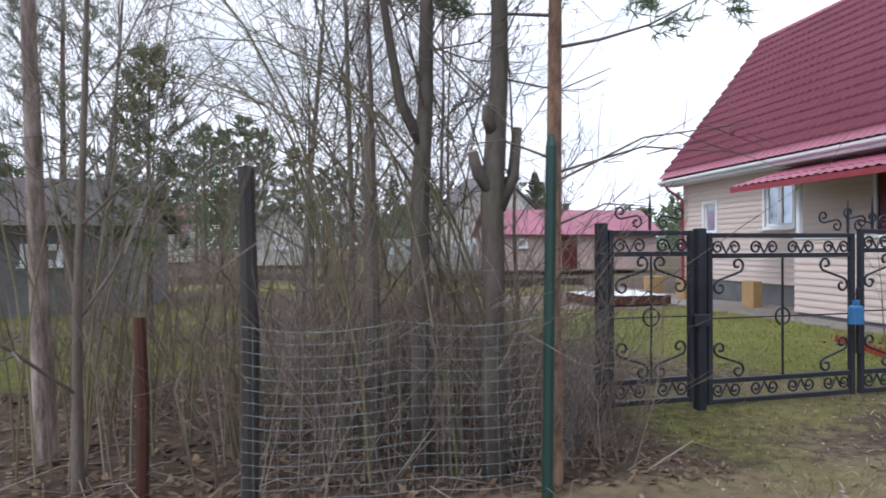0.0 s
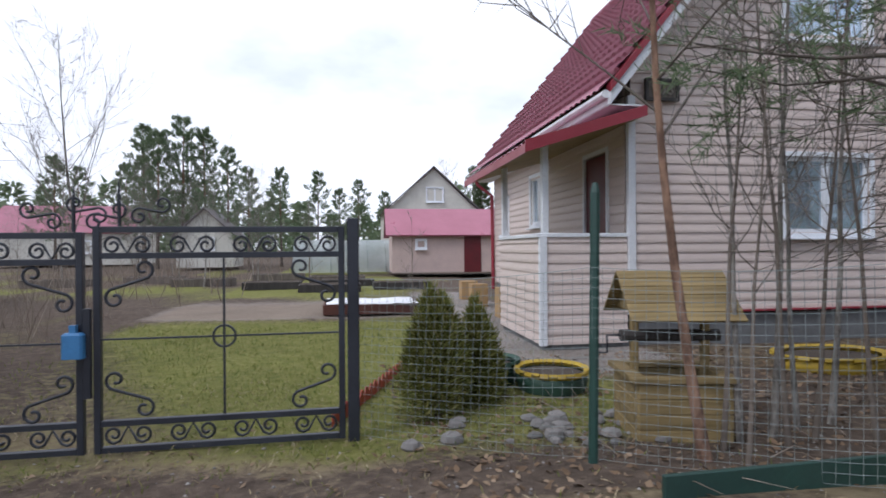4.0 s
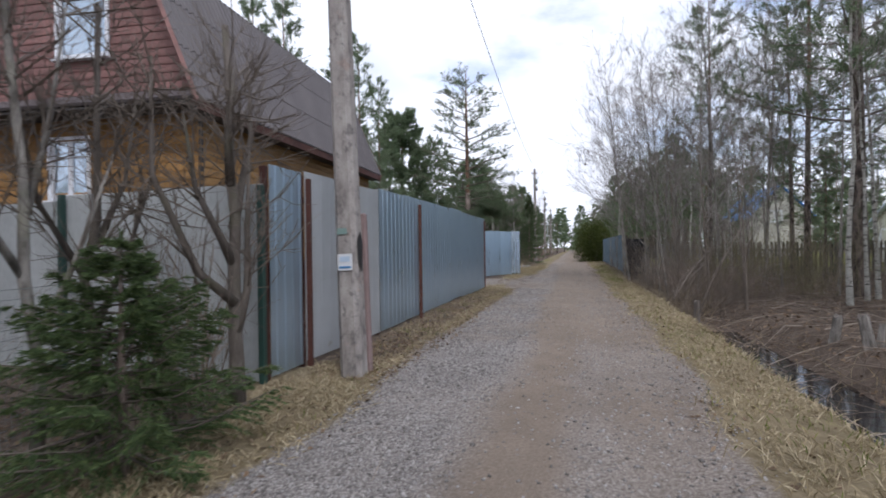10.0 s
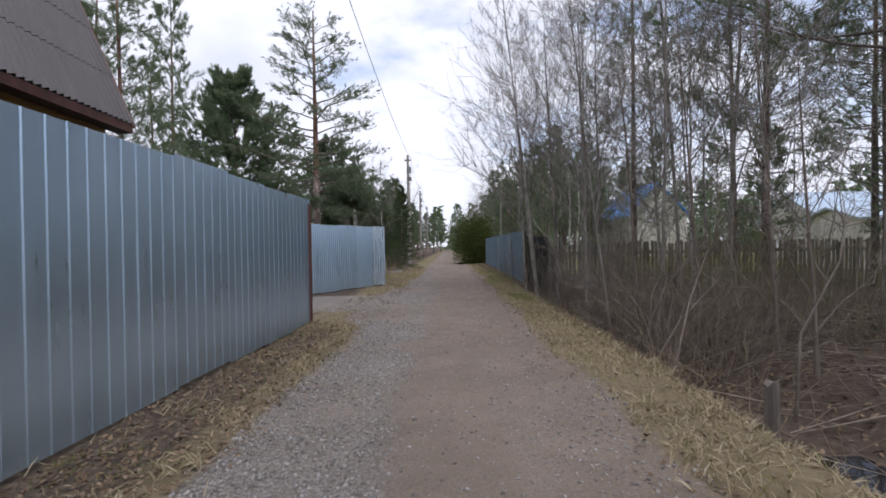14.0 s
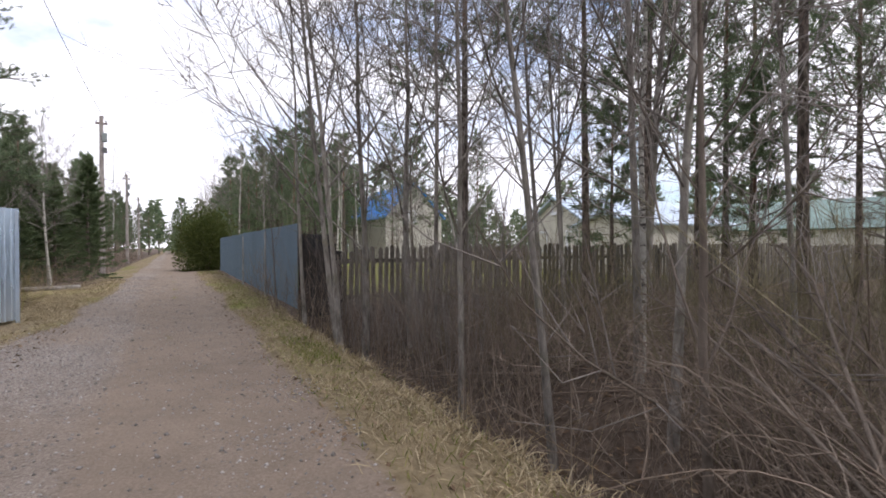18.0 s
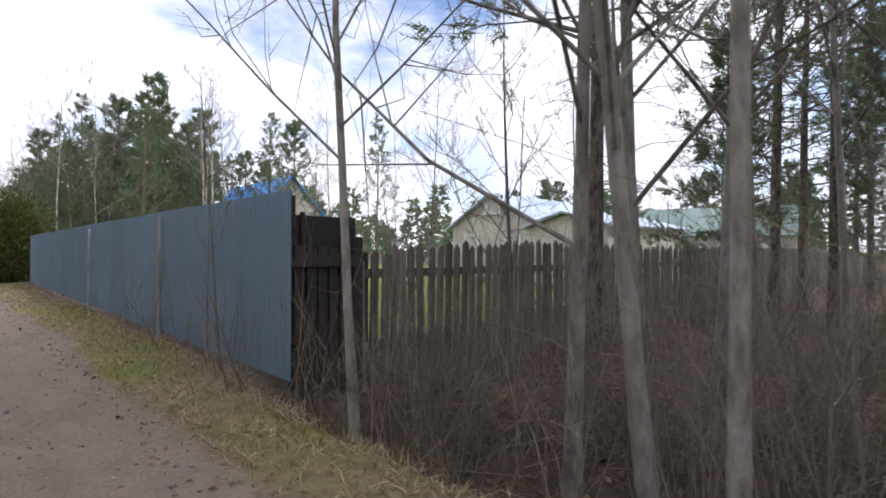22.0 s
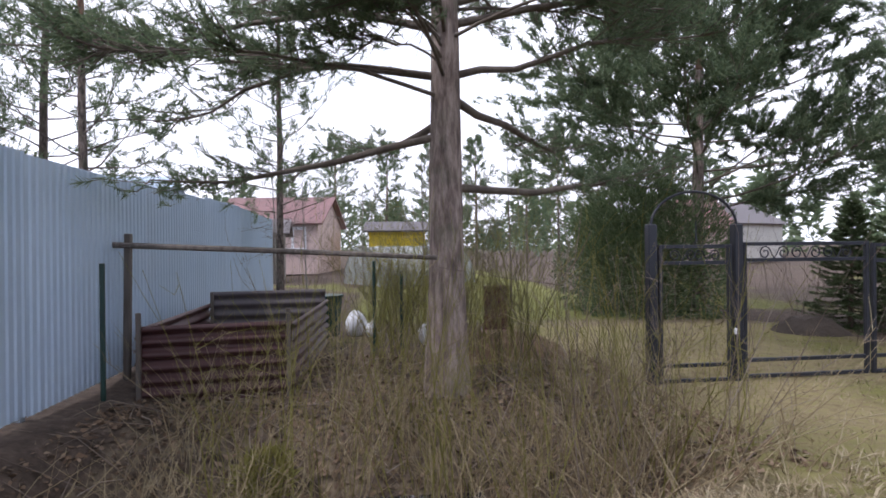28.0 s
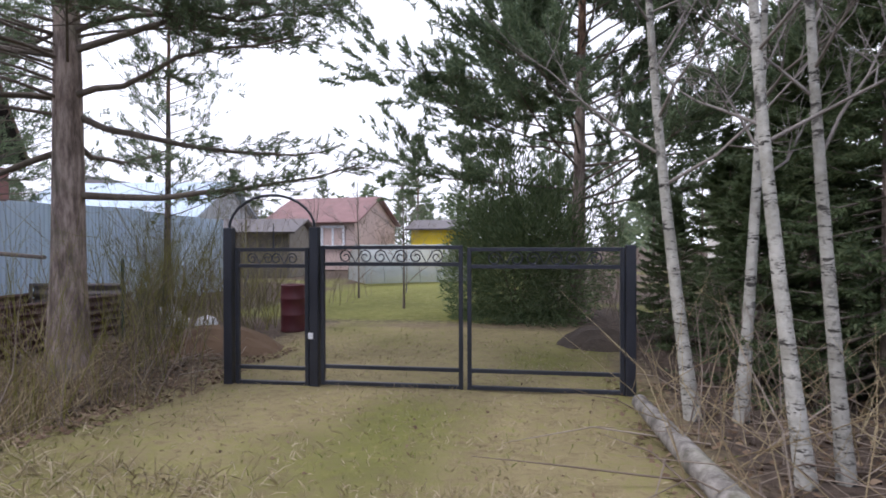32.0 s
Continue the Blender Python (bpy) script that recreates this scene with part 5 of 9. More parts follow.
def cottage(label, at, w, d, hw, hr, wall, roof, wins=(), eave=0.3, name="cottage", gable_win=False, door=None):
    """A plain gabled house; ridge along x, gables at its x ends. wins: (side, along, z, width, height), side s (facing -y) or w (facing -x)."""
    h = thing(name, label, "house", at)
    for y in (0.06, d - 0.06):
        part("wall", MB().box(w / 2, y, hw / 2, w, 0.12, hw), wall, h)
    for x in (0.06, w - 0.06):
        part("gable_wall", MB().slab([(0.12, 0), (d - 0.12, 0), (d - 0.12, hw), (d / 2, hw + hr - 0.06), (0.12, hw)], 0, x - 0.06, x + 0.06), wall, h)
    k = hr / (d / 2)
    for s in (0, 1):
        ya, za = (-eave, hw - eave * k) if s == 0 else (d + eave, hw - eave * k)
        c = [(-eave, ya, za), (w + eave, ya, za), (w + eave, d / 2, hw + hr), (-eave, d / 2, hw + hr)]
        roof_slab(h, "roof", [(x, y, z + 0.08) for x, y, z in (c if s == 0 else c[::-1])], 0.08, roof)
    for side, along, z, ww, hh in wins:
        m = pose(along, 0.0, z) if side == "s" else Matrix.Translation((0, along + ww, z)) @ Matrix.Rotation(radians(-90), 4, "Z")
        if side != "x":
            window(h, m @ pose(0, -0.03, 0), ww, hh, 2 if ww > 0.8 else 1, False)
    if door:
        part("door", MB().box(door, -0.02, 1.0, 0.85, 0.05, 2.0, ch=0.005), M_DOOR, h)
    return h


def turned(x, y, z, a):
    return pose(x, y, z, 0, 0, a)


cottage("low pink-walled shed with a maroon roof", turned(9.0, 26.5, 0.0, -3), 9.0, 4.0, 1.95, 1.25, M_PINKWALL, M_ROOFRED, [("s", 1.2, 1.2, 0.45, 0.4)], name="garden_shed", door=4.0)
wh = cottage("white gabled house behind the shed", turned(16.4, 39, 0, 90), 9, 6.4, 4.2, 2.9, M_WHITEWALL, M_SLATE, name="white_house")
window(wh, Matrix.Translation((0, 3.7, 4.6)) @ Matrix.Rotation(radians(-90), 4, "Z") @ pose(0, -0.03, 0), 1.2, 1.0, 2, False)
cottage("small grey-roofed garden house", turned(-0.7, 39, 0, 90), 4, 3.6, 2.3, 1.7, M_WHITEWALL, M_SLATE, [("w", 1.2, 1.2, 0.8, 0.8)], name="garden_house")
cottage("house with a red metal roof beyond the gardens", turned(-22, 50, 0, 0), 11, 7, 2.8, 2.3, M_WHITEWALL, M_ROOFRED, [("s", 7, 1, 1, 1)])
cottage("low grey-walled house with a dark roof behind the thicket", turned(-8.9, 12.6, -0.2, 3), 5.0, 4.0, 1.95, 1.05, M_FOUND, M_SLATE, [("s", 3.1, 1.1, 0.62, 0.32)], name="grey_house")
cottage("cream house with a bright blue roof", turned(74.7, -22.2, 0, 0), 11, 5.4, 4.0, 2.9, M_WHITEWALL, M_BLUE, [("w", 2.6, 3.4, 1.2, 1.0)], name="blue_roof_house")
cottage("cream house with a pale blue metal roof", turned(51.0, -18.5, 0, -90), 8, 5.0, 2.4, 1.4, M_WHITEWALL, M_LTBLUE, [("w", 2.0, 3.0, 0.8, 0.8), ("w", 0.8, 1.0, 0.8, 1.0), ("w", 3.3, 1.0, 0.8, 1.0)], name="pale_roof_house")
cottage("low cream outbuilding with a pale roof", turned(47.0, -17.5, 0, -90), 6, 3.6, 2.2, 0.5, M_WHITEWALL, M_LTBLUE, [], name="outbuilding")
cottage("grey-green roofed house behind the wood", turned(47, -38, 0, 20), 9, 6, 2.2, 1.6, M_WHITEWALL, M_GREENROOF, [], name="green_roof_house")
cottage("yellow-walled shed beyond the yard", turned(43.7, 29.3, -0.1, 0), 3.0, 4, 2.25, 0.5, M_YELLOWWALL, M_SLATE, [], name="yellow_shed")
cottage("brown board shed in the yard", turned(36.5, 19.5, -0.1, 8), 4.5, 3.2, 1.9, 0.5, M_PICKET, M_SLATE, [], name="board_shed")
cottage("pink house behind the sheds", turned(36.4, 27, 0, -5), 5, 6, 2.5, 1.4, M_PINKWALL, M_FADEDRED, [("s", 3.2, 1.2, 1.2, 1.0)], name="pink_house")
cottage("house with a pink metal roof beyond the trees", turned(61.2, 30.5, 0, -5), 3.6, 5, 2.3, 1.7, M_PINKWALL, M_FADEDRED, [], name="maroon_house")
cottage("long pale house across the gardens", turned(64, 34, 0, 20), 10, 6, 2.8, 1.6, M_WHITEWALL, M_SLATE, [("s", 3, 1.2, 1.0, 1.0)], name="pale_house")
cottage("light metal-roofed house behind the sheet fence", turned(26.5, 21, 0, 5), 9, 7, 2.4, 2.0, M_ASBESTOS, M_LTBLUE, [], name="metal_roof_house")


def greenhouse(label, at, length, r):
    g = thing("greenhouse", label, "greenhouse", at)
    arc = [(r * math.cos(math.pi * k / 12), r * 0.95 * math.sin(math.pi * k / 12)) for k in range(13)]
    part("cover", MB().add([(x, y, z) for x in (0, length) for y, z in arc], [(k, k + 1, 14 + k, 13 + k) for k in range(12)]), M_POLY, g, smooth=True)
    for x in (0, length):
        part("end_panel", MB().poly([(x, y, z) for y, z in arc]), M_POLY, g)
    for i in range(7):
        part("hoop", MB().tube([(i * length / 6, y * 1.01, z * 1.01) for y, z in arc], 0.02, 4), M_WIRE, g)
    return g


greenhouse("arched greenhouse of milky sheet", turned(4.0, 32, -0.1, 0), 6.0, 1.9)
greenhouse("arched greenhouse of milky sheet", turned(43.9, 19.6, -0.1, 32), 4.0, 1.45)

# ---- trees and undergrowth ----
def sticks(p0, p1, p2, r0, r1):
    """Many thin three-sided twigs, each bent once."""
    n = len(p0)
    d = p2 - p0
    d /= np.linalg.norm(d, axis=1, keepdims=True) + 1e-9
    ref = np.where(np.abs(d[:, 2:3]) > 0.9, np.array([[1.0, 0, 0]]), np.array([[0, 0, 1.0]]))
    u = np.cross(d, ref)
    u /= np.linalg.norm(u, axis=1, keepdims=True) + 1e-9
    w = np.cross(d, u)
    r0, r1 = np.broadcast_to(r0, n)[:, None], np.broadcast_to(r1, n)[:, None]
    rings = []
    for p, r in ((p0, r0), (p1, (r0 + r1) / 2), (p2, r1)):
        for k in range(3):
            a = 2 * math.pi * k / 3
            rings.append(p + (u * math.cos(a) + w * math.sin(a)) * r)
    v = np.stack(rings, 1).reshape(-1, 3)
    f = []
    for s in (0, 3):
        for k in range(3):
            a, b = s + k, s + (k + 1) % 3
            f += [[a, b, b + 3], [a, b + 3, a + 3]]
    return v, (np.array(f)[None] + (np.arange(n) * 9)[:, None, None]).reshape(-1, 3)


def spikes(p0, p2, r):
    """Many fine straight twigs that run out to a point."""
    n = len(p0)
    d = p2 - p0
    d /= np.linalg.norm(d, axis=1, keepdims=True) + 1e-9
    u = np.cross(d, np.array([[0.31, 0.52, 0.8]]))
    u /= np.linalg.norm(u, axis=1, keepdims=True) + 1e-9
    w = np.cross(d, u)
    r = np.broadcast_to(r, n)[:, None]
    v = np.stack([p0 + u * r, p0 + (w * 0.87 - u * 0.5) * r, p0 - (w * 0.87 + u * 0.5) * r, p2], 1).reshape(-1, 3)
    return v, (np.array([[0, 1, 3], [1, 2, 3], [2, 0, 3]])[None] + (np.arange(n) * 4)[:, None, None]).reshape(-1, 3)


def unit(a, e):
    return np.array([math.cos(a) * math.cos(e), math.sin(a) * math.cos(e), math.sin(e)])


def trunk_line(rng, h, lean=0.0, wander=0.03, n=9):
    a = rng.uniform(0, 6.28)
    pts, off = [], np.zeros(2)
    for i in range(n):
        t = i / (n - 1)
        off = off + rng.normal(size=2) * wander * h / n * (t > 0)
        pts.append(np.array([off[0] + lean * h * t * math.cos(a), off[1] + lean * h * t * math.sin(a), h * t]))
    return np.array(pts)


def along(line, t):
    k = t * (len(line) - 1)
    i = min(int(k), len(line) - 2)
    return line[i] + (line[i + 1] - line[i]) * (k - i)


def twig_cloud(rng, starts, ways, length, r, spread=0.6, lift=0.15):
    """Twigs that leave the given starts round the given ways."""
    n = len(starts)
    d = ways + rng.normal(size=(n, 3)) * spread
    d /= np.linalg.norm(d, axis=1, keepdims=True)
    L = length * rng.uniform(0.5, 1.2, n)[:, None]
    p1 = starts + d * L * 0.5 + rng.normal(size=(n, 3)) * 0.05 * L
    p2 = starts + d * L + np.array([0, 0, lift]) * L
    return starts, p1, p2, d


def bare_tree(rng, h, r, limbs=16, lean=0.05, low=0.25, spread=0.34, fine=1.0, line=None):
    """Trunk, limbs and twig meshes of a leafless tree, at the origin."""
    line = trunk_line(rng, h, lean) if line is None else line
    trunk = MB()
    rad = [r * (1.25 if i == 0 else 1) * (1 - 0.93 * i / (len(line) - 1)) for i in range(len(line))]
    trunk.tube([line[0] - np.array([0, 0, 0.2])] + list(line), [rad[0]] + rad, 8)
    lim, tw = MB(), []
    for i in range(limbs):
        t = low + (0.97 - low) * (i + rng.uniform(0, 0.9)) / limbs
        p = along(line, t)
        a, e = i * 2.4 + rng.uniform(-0.5, 0.5), rng.uniform(0.35, 1.0)
        L = h * (spread * (1 - t) + 0.09) * rng.uniform(0.7, 1.25)
        d = unit(a, e)
        pts = [p]
        for k in range(4):
            d = d + np.array([0, 0, 0.12]) + rng.normal(size=3) * 0.13
            d /= np.linalg.norm(d)
            pts.append(pts[-1] + d * L / 4)
        pts = np.array(pts)
        rr = max(0.006, r * (1 - t) * 0.42)
        lim.tube(pts, [rr, rr * 0.8, rr * 0.6, rr * 0.4, 0.004], 5, False)
        m = int(7 * fine) + 2
        s = np.array([along(pts, q) for q in rng.uniform(0.2, 1.0, m)])
        w = np.array([d + rng.normal(size=3) * 0.5 for _ in range(m)])
        a0, a1, a2, dd = twig_cloud(rng, s, w, L * 0.38, 0, 0.5, 0.2)
        tw.append(sticks(a0, a1, a2, rr * 0.35 + 0.002, 0.002))
        for rep in range(int(4 * fine)):
            q = rng.uniform(0.2, 1, (m, 1))
            b0, b1, b2, _ = twig_cloud(rng, a0 + (a2 - a0) * q, dd, L * 0.17, 0, 0.7, 0.2)
            tw.append(spikes(b0, b2, 0.0034))
    return trunk, lim, join_arrays(tw)


def tuft(rng, at, way, count, length, width, spread=0.75):
    """Needle tufts: count blades round each place."""
    b = np.repeat(at, count, 0)
    b = b + np.repeat(way / (np.linalg.norm(way, axis=1, keepdims=True) + 1e-9), count, 0) * rng.uniform(-0.6, 0.9, (len(b), 1)) * length
    w = np.repeat(way, count, 0) + rng.normal(size=(len(at) * count, 3)) * spread
    return needle_tris(b, w, length * rng.uniform(0.7, 1.25, len(b)), width, rng)


def pine(rng, h, r, crown=0.45, limbs=30, reach=0.2, tufts=18, blade=(0.2, 0.022), count=11, dead=8, droop=0.0, sub=5):
    """Trunk (lower, upper), limbs and needles of a pine at the origin; crown: height share at which the live limbs begin."""
    line = trunk_line(rng, h, 0.015, 0.012)
    n = len(line)
    rad = [r * (1.2 if i == 0 else 1) * (1 - 0.88 * i / (n - 1)) for i in range(n)]
    cut = 4
    low = MB().tube([line[0] - np.array([0, 0, 0.25])] + list(line[:cut + 1]), [rad[0]] + rad[:cut + 1], 10, False)
    high = MB().tube(list(line[cut:]), rad[cut:], 10, False)
    lim, nd = MB(), []
    for i in range(dead):
        t = rng.uniform(0.14, crown)
        p, d = along(line, t), unit(rng.uniform(0, 6.28), rng.uniform(-0.25, 0.3))
        L = rng.uniform(0.4, 1.3)
        lim.tube([p, p + d * L * 0.5 + np.array([0, 0, 0.04]), p + d * L + np.array([0, 0, -0.1 * L])], [0.008, 0.005, 0.002], 4, False)
        q = rng.uniform(0.25, 1, (7, 1))
        a0, a1, a2, dd = twig_cloud(rng, p + d * L * q, np.tile(d[None], (7, 1)), L * 0.4, 0, 0.6, -0.1)
        lim_add(lim, spikes(a0, a2, 0.0035))
    for i in range(limbs):
        t = crown + (0.985 - crown) * (i + rng.uniform(0, 0.8)) / limbs
        p = along(line, t)
        k = (t - crown) / (1 - crown)
        L = h * reach * (1 - 0.8 * k ** 1.4) * rng.uniform(0.65, 1.2)
        d = unit(i * 2.4 + rng.uniform(-0.6, 0.6), rng.uniform(-0.05, 0.3) + 0.5 * k - droop)
        pts = [p]
        for q in range(4):
            d = d + np.array([0, 0, 0.07]) + rng.normal(size=3) * 0.12
            d /= np.linalg.norm(d)
            pts.append(pts[-1] + d * L / 4)
        pts = np.array(pts)
        rr = max(0.010, r * 0.2 * (1 - 0.6 * k))
        lim.tube(pts, [rr, rr * 0.8, rr * 0.6, rr * 0.4, 0.006], 5, False)
        s = np.array([along(pts, q) for q in rng.uniform(0.3, 1.0, sub)])
        w = np.array([d + rng.normal(size=3) * 0.45 for _ in range(sub)])
        a0, a1, a2, dd = twig_cloud(rng, s, w, L * 0.42, 0, 0.35, 0.1)
        nd_t = spikes(a0, a2, rr * 0.2 + 0.0015)
        lim_add(lim, nd_t)
        m = max(1, tufts // sub)
        q = rng.uniform(0.25, 1.05, (sub * m, 1))
        at = np.repeat(a0, m, 0) + (np.repeat(a2, m, 0) - np.repeat(a0, m, 0)) * q + rng.normal(size=(sub * m, 3)) * blade[0] * 0.35
        nd.append(tuft(rng, at, np.repeat(dd, m, 0) + np.array([0, 0, 0.35]), count, blade[0], blade[1]))
    return low, high, lim, join_arrays(nd)


def lim_add(mb, arr):
    v, f = arr
    mb.add([tuple(p) for p in v.tolist()], f.tolist())


def spruce(rng, h, reach, r=0.04, limbs=70, twigs=12, count=9, blade=(0.09, 0.012), base=0.03, droop=0.25, hang=0.0, fuzz=0.5):
    line = trunk_line(rng, h, 0.01, 0.01)
    trunk = MB().tube(list(line), [r * (1 - 0.92 * i / 8) for i in range(9)], 7)
    lim, nd = MB(), []
    for i in range(limbs):
        rows = max(6, round(h / 0.19))
        t = base + (0.97 - base) * (round((i / limbs) ** 0.85 * rows) / rows) + rng.uniform(-0.35, 0.35) / rows
        t = min(t, 0.98)
        p = along(line, t)
        L = reach * (1 - t) ** 0.9 * rng.uniform(0.7, 1.2) + 0.05
        d = unit(i * 2.4 + rng.uniform(-0.5, 0.5), 0.5 * t - droop * (1 - t) + rng.uniform(-0.1, 0.25))
        e = p + d * L + np.array([0, 0, 0.08 * L])
        mid = p + d * L * 0.5 - np.array([0, 0, 0.05 * L])
        lim.tube([p, mid, e], [0.012 * L + 0.003, 0.008 * L + 0.002, 0.002], 4, False)
        side = np.cross(d, [0, 0, 1.0])
        q = rng.uniform(0.08, 1.0, twigs)[:, None]
        s = p + (mid - p) * np.minimum(q * 2, 1) + (e - mid) * np.maximum(q * 2 - 1, 0)
        w = d[None] * 0.8 + side[None] * rng.choice([-1.0, 1.0], twigs)[:, None] * rng.uniform(0.3, 1.0, twigs)[:, None] + np.array([0, 0, -0.2])
        w[:, 2] -= hang
        w /= np.linalg.norm(w, axis=1, keepdims=True)
        tl = (0.015 + 0.42 * L * (1 - q) + 0.1 * hang * min(1.0, L)) * rng.uniform(0.7, 1.2, (twigs, 1))
        u = rng.uniform(0.1, 1, (twigs * 2, 1))
        nd.append(needle_tris(p + (mid - p) * np.minimum(u * 2, 1) + (e - mid) * np.maximum(u * 2 - 1, 0), d[None] * 0.6 + rng.normal(size=(twigs * 2, 3)) * 0.6, blade[0] * 0.9, blade[1], rng))
        m = max(3, int(count * min(1.0, L / 0.45)))
        u = rng.uniform(0, 1, (twigs * m, 1))
        at = np.repeat(s, m, 0) + np.repeat(w * tl, m, 0) * u
        nd.append(needle_tris(at, np.repeat(w, m, 0) + rng.normal(size=(twigs * m, 3)) * fuzz, blade[0] * rng.uniform(0.7, 1.2, twigs * m), blade[1], rng))
    tip = line[-1][None] + np.array([[0, 0, -0.1]])
    nd.append(tuft(rng, np.repeat(tip, 6, 0) + np.array([[0, 0, 0.03]]) * np.arange(6)[:, None], np.tile([[0, 0, 1.0]], (6, 1)), 6, blade[0], blade[1], 0.5))
    return trunk, lim, join_arrays(nd)


def leafy_bush(rng, w, h, n, blade=(0.10, 0.03), lumps=7, up=0.5, taper=0.0):
    """A dense evergreen bush: leaf sprays on a lumpy body."""
    c = rng.normal(size=(lumps, 3)) * [w * 0.16, w * 0.16, h * 0.12] + [0, 0, h * 0.46]
    c[0] = [0, 0, h * 0.45]
    k = rng.integers(0, lumps, n)
    d = rng.normal(size=(n, 3))
    d /= np.linalg.norm(d, axis=1, keepdims=True)
    rr = rng.uniform(0.62, 1.05, n)[:, None] ** 0.6
    at = c[k] + d * rr * [w * 0.36, w * 0.36, h * 0.44]
    at[:, :2] *= (1 + 0.35 * taper - taper * np.clip(at[:, 2:3] / h, 0, 1))
    at[:, 2] = np.maximum(at[:, 2], 0.03)
    return blades(at, d * 0.8 + rng.normal(size=(n, 3)) * 0.4 + [0, 0, up], blade[0] * rng.uniform(0.6, 1.3, n), blade[1], rng)


def tree_thing(name, label, pieces, group=""):
    t = thing(name, label, "tree", group=group)
    for nm, data, mat in pieces:
        if isinstance(data, MB):
            part(nm, data, mat, t, smooth=True)
        else:
            part(nm, tri_mesh(nm, *data, mat), mat, t)
    return t


def plant(src, x, y, s=1.0, a=None, lift=-0.03, sz=None, tilt=0.0, label=""):
    m = pose(x, y, gz(x, y) + lift, tilt) @ pose(0, 0, 0, 0, 0, RNG.uniform(0, 360) if a is None else a) @ Matrix.Diagonal((s, s, sz or s, 1))
    t = copy_thing(src, m)
    if label:
        t["label"] = label
    return t


STORE = []
def keep(t):
    STORE.append(t)
    return t


rt = np.random.default_rng(11)
def make_pine(label, grp, **k):
    lo, hi, li, nd = pine(rt, **k)
    return keep(tree_thing("pine_tree", label, [("trunk", lo, M_OLDPINE), ("upper_trunk", hi, M_PINEUP), ("branchwork", li, M_TWIG), ("needles", nd, M_NEEDLE)], grp))


def make_bare(label, grp, mat, name="bare_tree", **k):
    tr, li, tw = bare_tree(rt, **k)
    return keep(tree_thing(name, label, [("trunk", tr, mat), ("branchwork", li, mat if mat is not M_BIRCH else M_PALETWIG), ("brushwood", tw, M_PALETWIG)], grp))


def make_spruce(label, grp, mat, **k):
    tr, li, nd = spruce(rt, **k)
    return keep(tree_thing("spruce_tree", label, [("trunk", tr, M_PINEBARK), ("branchwork", li, M_TWIG), ("needles", nd, mat)], grp))


PINE = [make_pine("tall pine with an orange upper trunk", "pines of the wood", h=13.0, r=0.115, crown=0.22, limbs=58, reach=0.17, tufts=35, count=12, blade=(0.14, 0.017), dead=20, sub=7) for _ in range(2)]
PINE.append(make_pine("tall slender pine with dead lower limbs", "pines of the wood", h=12.0, r=0.095, crown=0.34, limbs=44, tufts=35, count=12, dead=40, reach=0.165, blade=(0.14, 0.017), sub=7))
FARPINE = [make_pine("distant pine in the tree line", "distant tree line", h=11.0, r=0.15, crown=0.26, limbs=46, tufts=35, count=11, blade=(0.19, 0.034), dead=4, sub=7) for _ in range(2)]
BARE = [make_bare("leafless grey alder with fine twigs", "leafless trees", M_GREYBARK, h=8.0, r=0.04, limbs=30, low=0.2, spread=0.42),
        make_bare("leafless slender tree with rising twigs", "leafless trees", M_GREYBARK, h=8.6, r=0.038, limbs=26, low=0.24, spread=0.32),
        make_bare("leafless young tree with brown twigs", "leafless trees", M_TWIG, h=4.5, r=0.03, limbs=14, low=0.12),
        make_bare("leafless spreading tree with dark limbs", "leafless trees", M_GREYBARK, h=8.6, r=0.06, limbs=28, low=0.22, spread=0.5)]
SAPLING = [make_bare("thin leafless sapling with bare twigs", "saplings by the fence", M_TWIG, name="sapling", h=3.6, r=0.018, limbs=9, low=0.3, spread=0.16, fine=0.5, lean=0.08),
           make_bare("thin leafless sapling with bare twigs", "saplings by the fence", M_GREYBARK, name="sapling", h=5.0, r=0.024, limbs=10, low=0.35, spread=0.14, fine=0.5, lean=0.04)]
BIRCH = [make_bare("white-barked birch with dark marks", "birches", M_BIRCH, name="birch_tree", h=9.0, r=0.062, limbs=16, low=0.42, spread=0.24, lean=0.03),
         make_bare("slim birch with peeling white bark", "birches", M_BIRCH, name="birch_tree", h=8.0, r=0.05, limbs=14, low=0.4, spread=0.22, lean=0.06)]
SPR = [make_spruce("young green spruce behind the mesh fence", "young spruces", M_SPRUCE, h=2.3, reach=0.8, r=0.026, limbs=72, twigs=15, count=24, blade=(0.036, 0.0055), droop=0.05, hang=0.25, fuzz=0.38),
       make_spruce("low bushy green spruce behind the mesh fence", "young spruces", M_SPRUCE, h=1.6, reach=0.9, r=0.03, limbs=92, twigs=18, count=26, blade=(0.042, 0.0065), droop=0.0, hang=0.7, fuzz=0.4),
       make_spruce("broad drooping green spruce behind the mesh fence", "young spruces", M_SPRUCE, h=1.45, reach=1.0, r=0.03, limbs=92, twigs=18, count=26, blade=(0.042, 0.0065), droop=0.05, hang=1.1, fuzz=0.4)]
BIGSPR = [make_spruce("dark dense spruce beside the lane", "dark spruces", M_SPRUCEDK, h=6.0, reach=1.7, r=0.09, limbs=150, twigs=22, count=20, blade=(0.11, 0.020)),
          make_spruce("dark old spruce with hanging limbs", "dark spruces", M_SPRUCEDK, h=8.0, reach=2.2, r=0.12, limbs=150, twigs=22, count=18, blade=(0.13, 0.026), base=0.08, droop=0.35)]

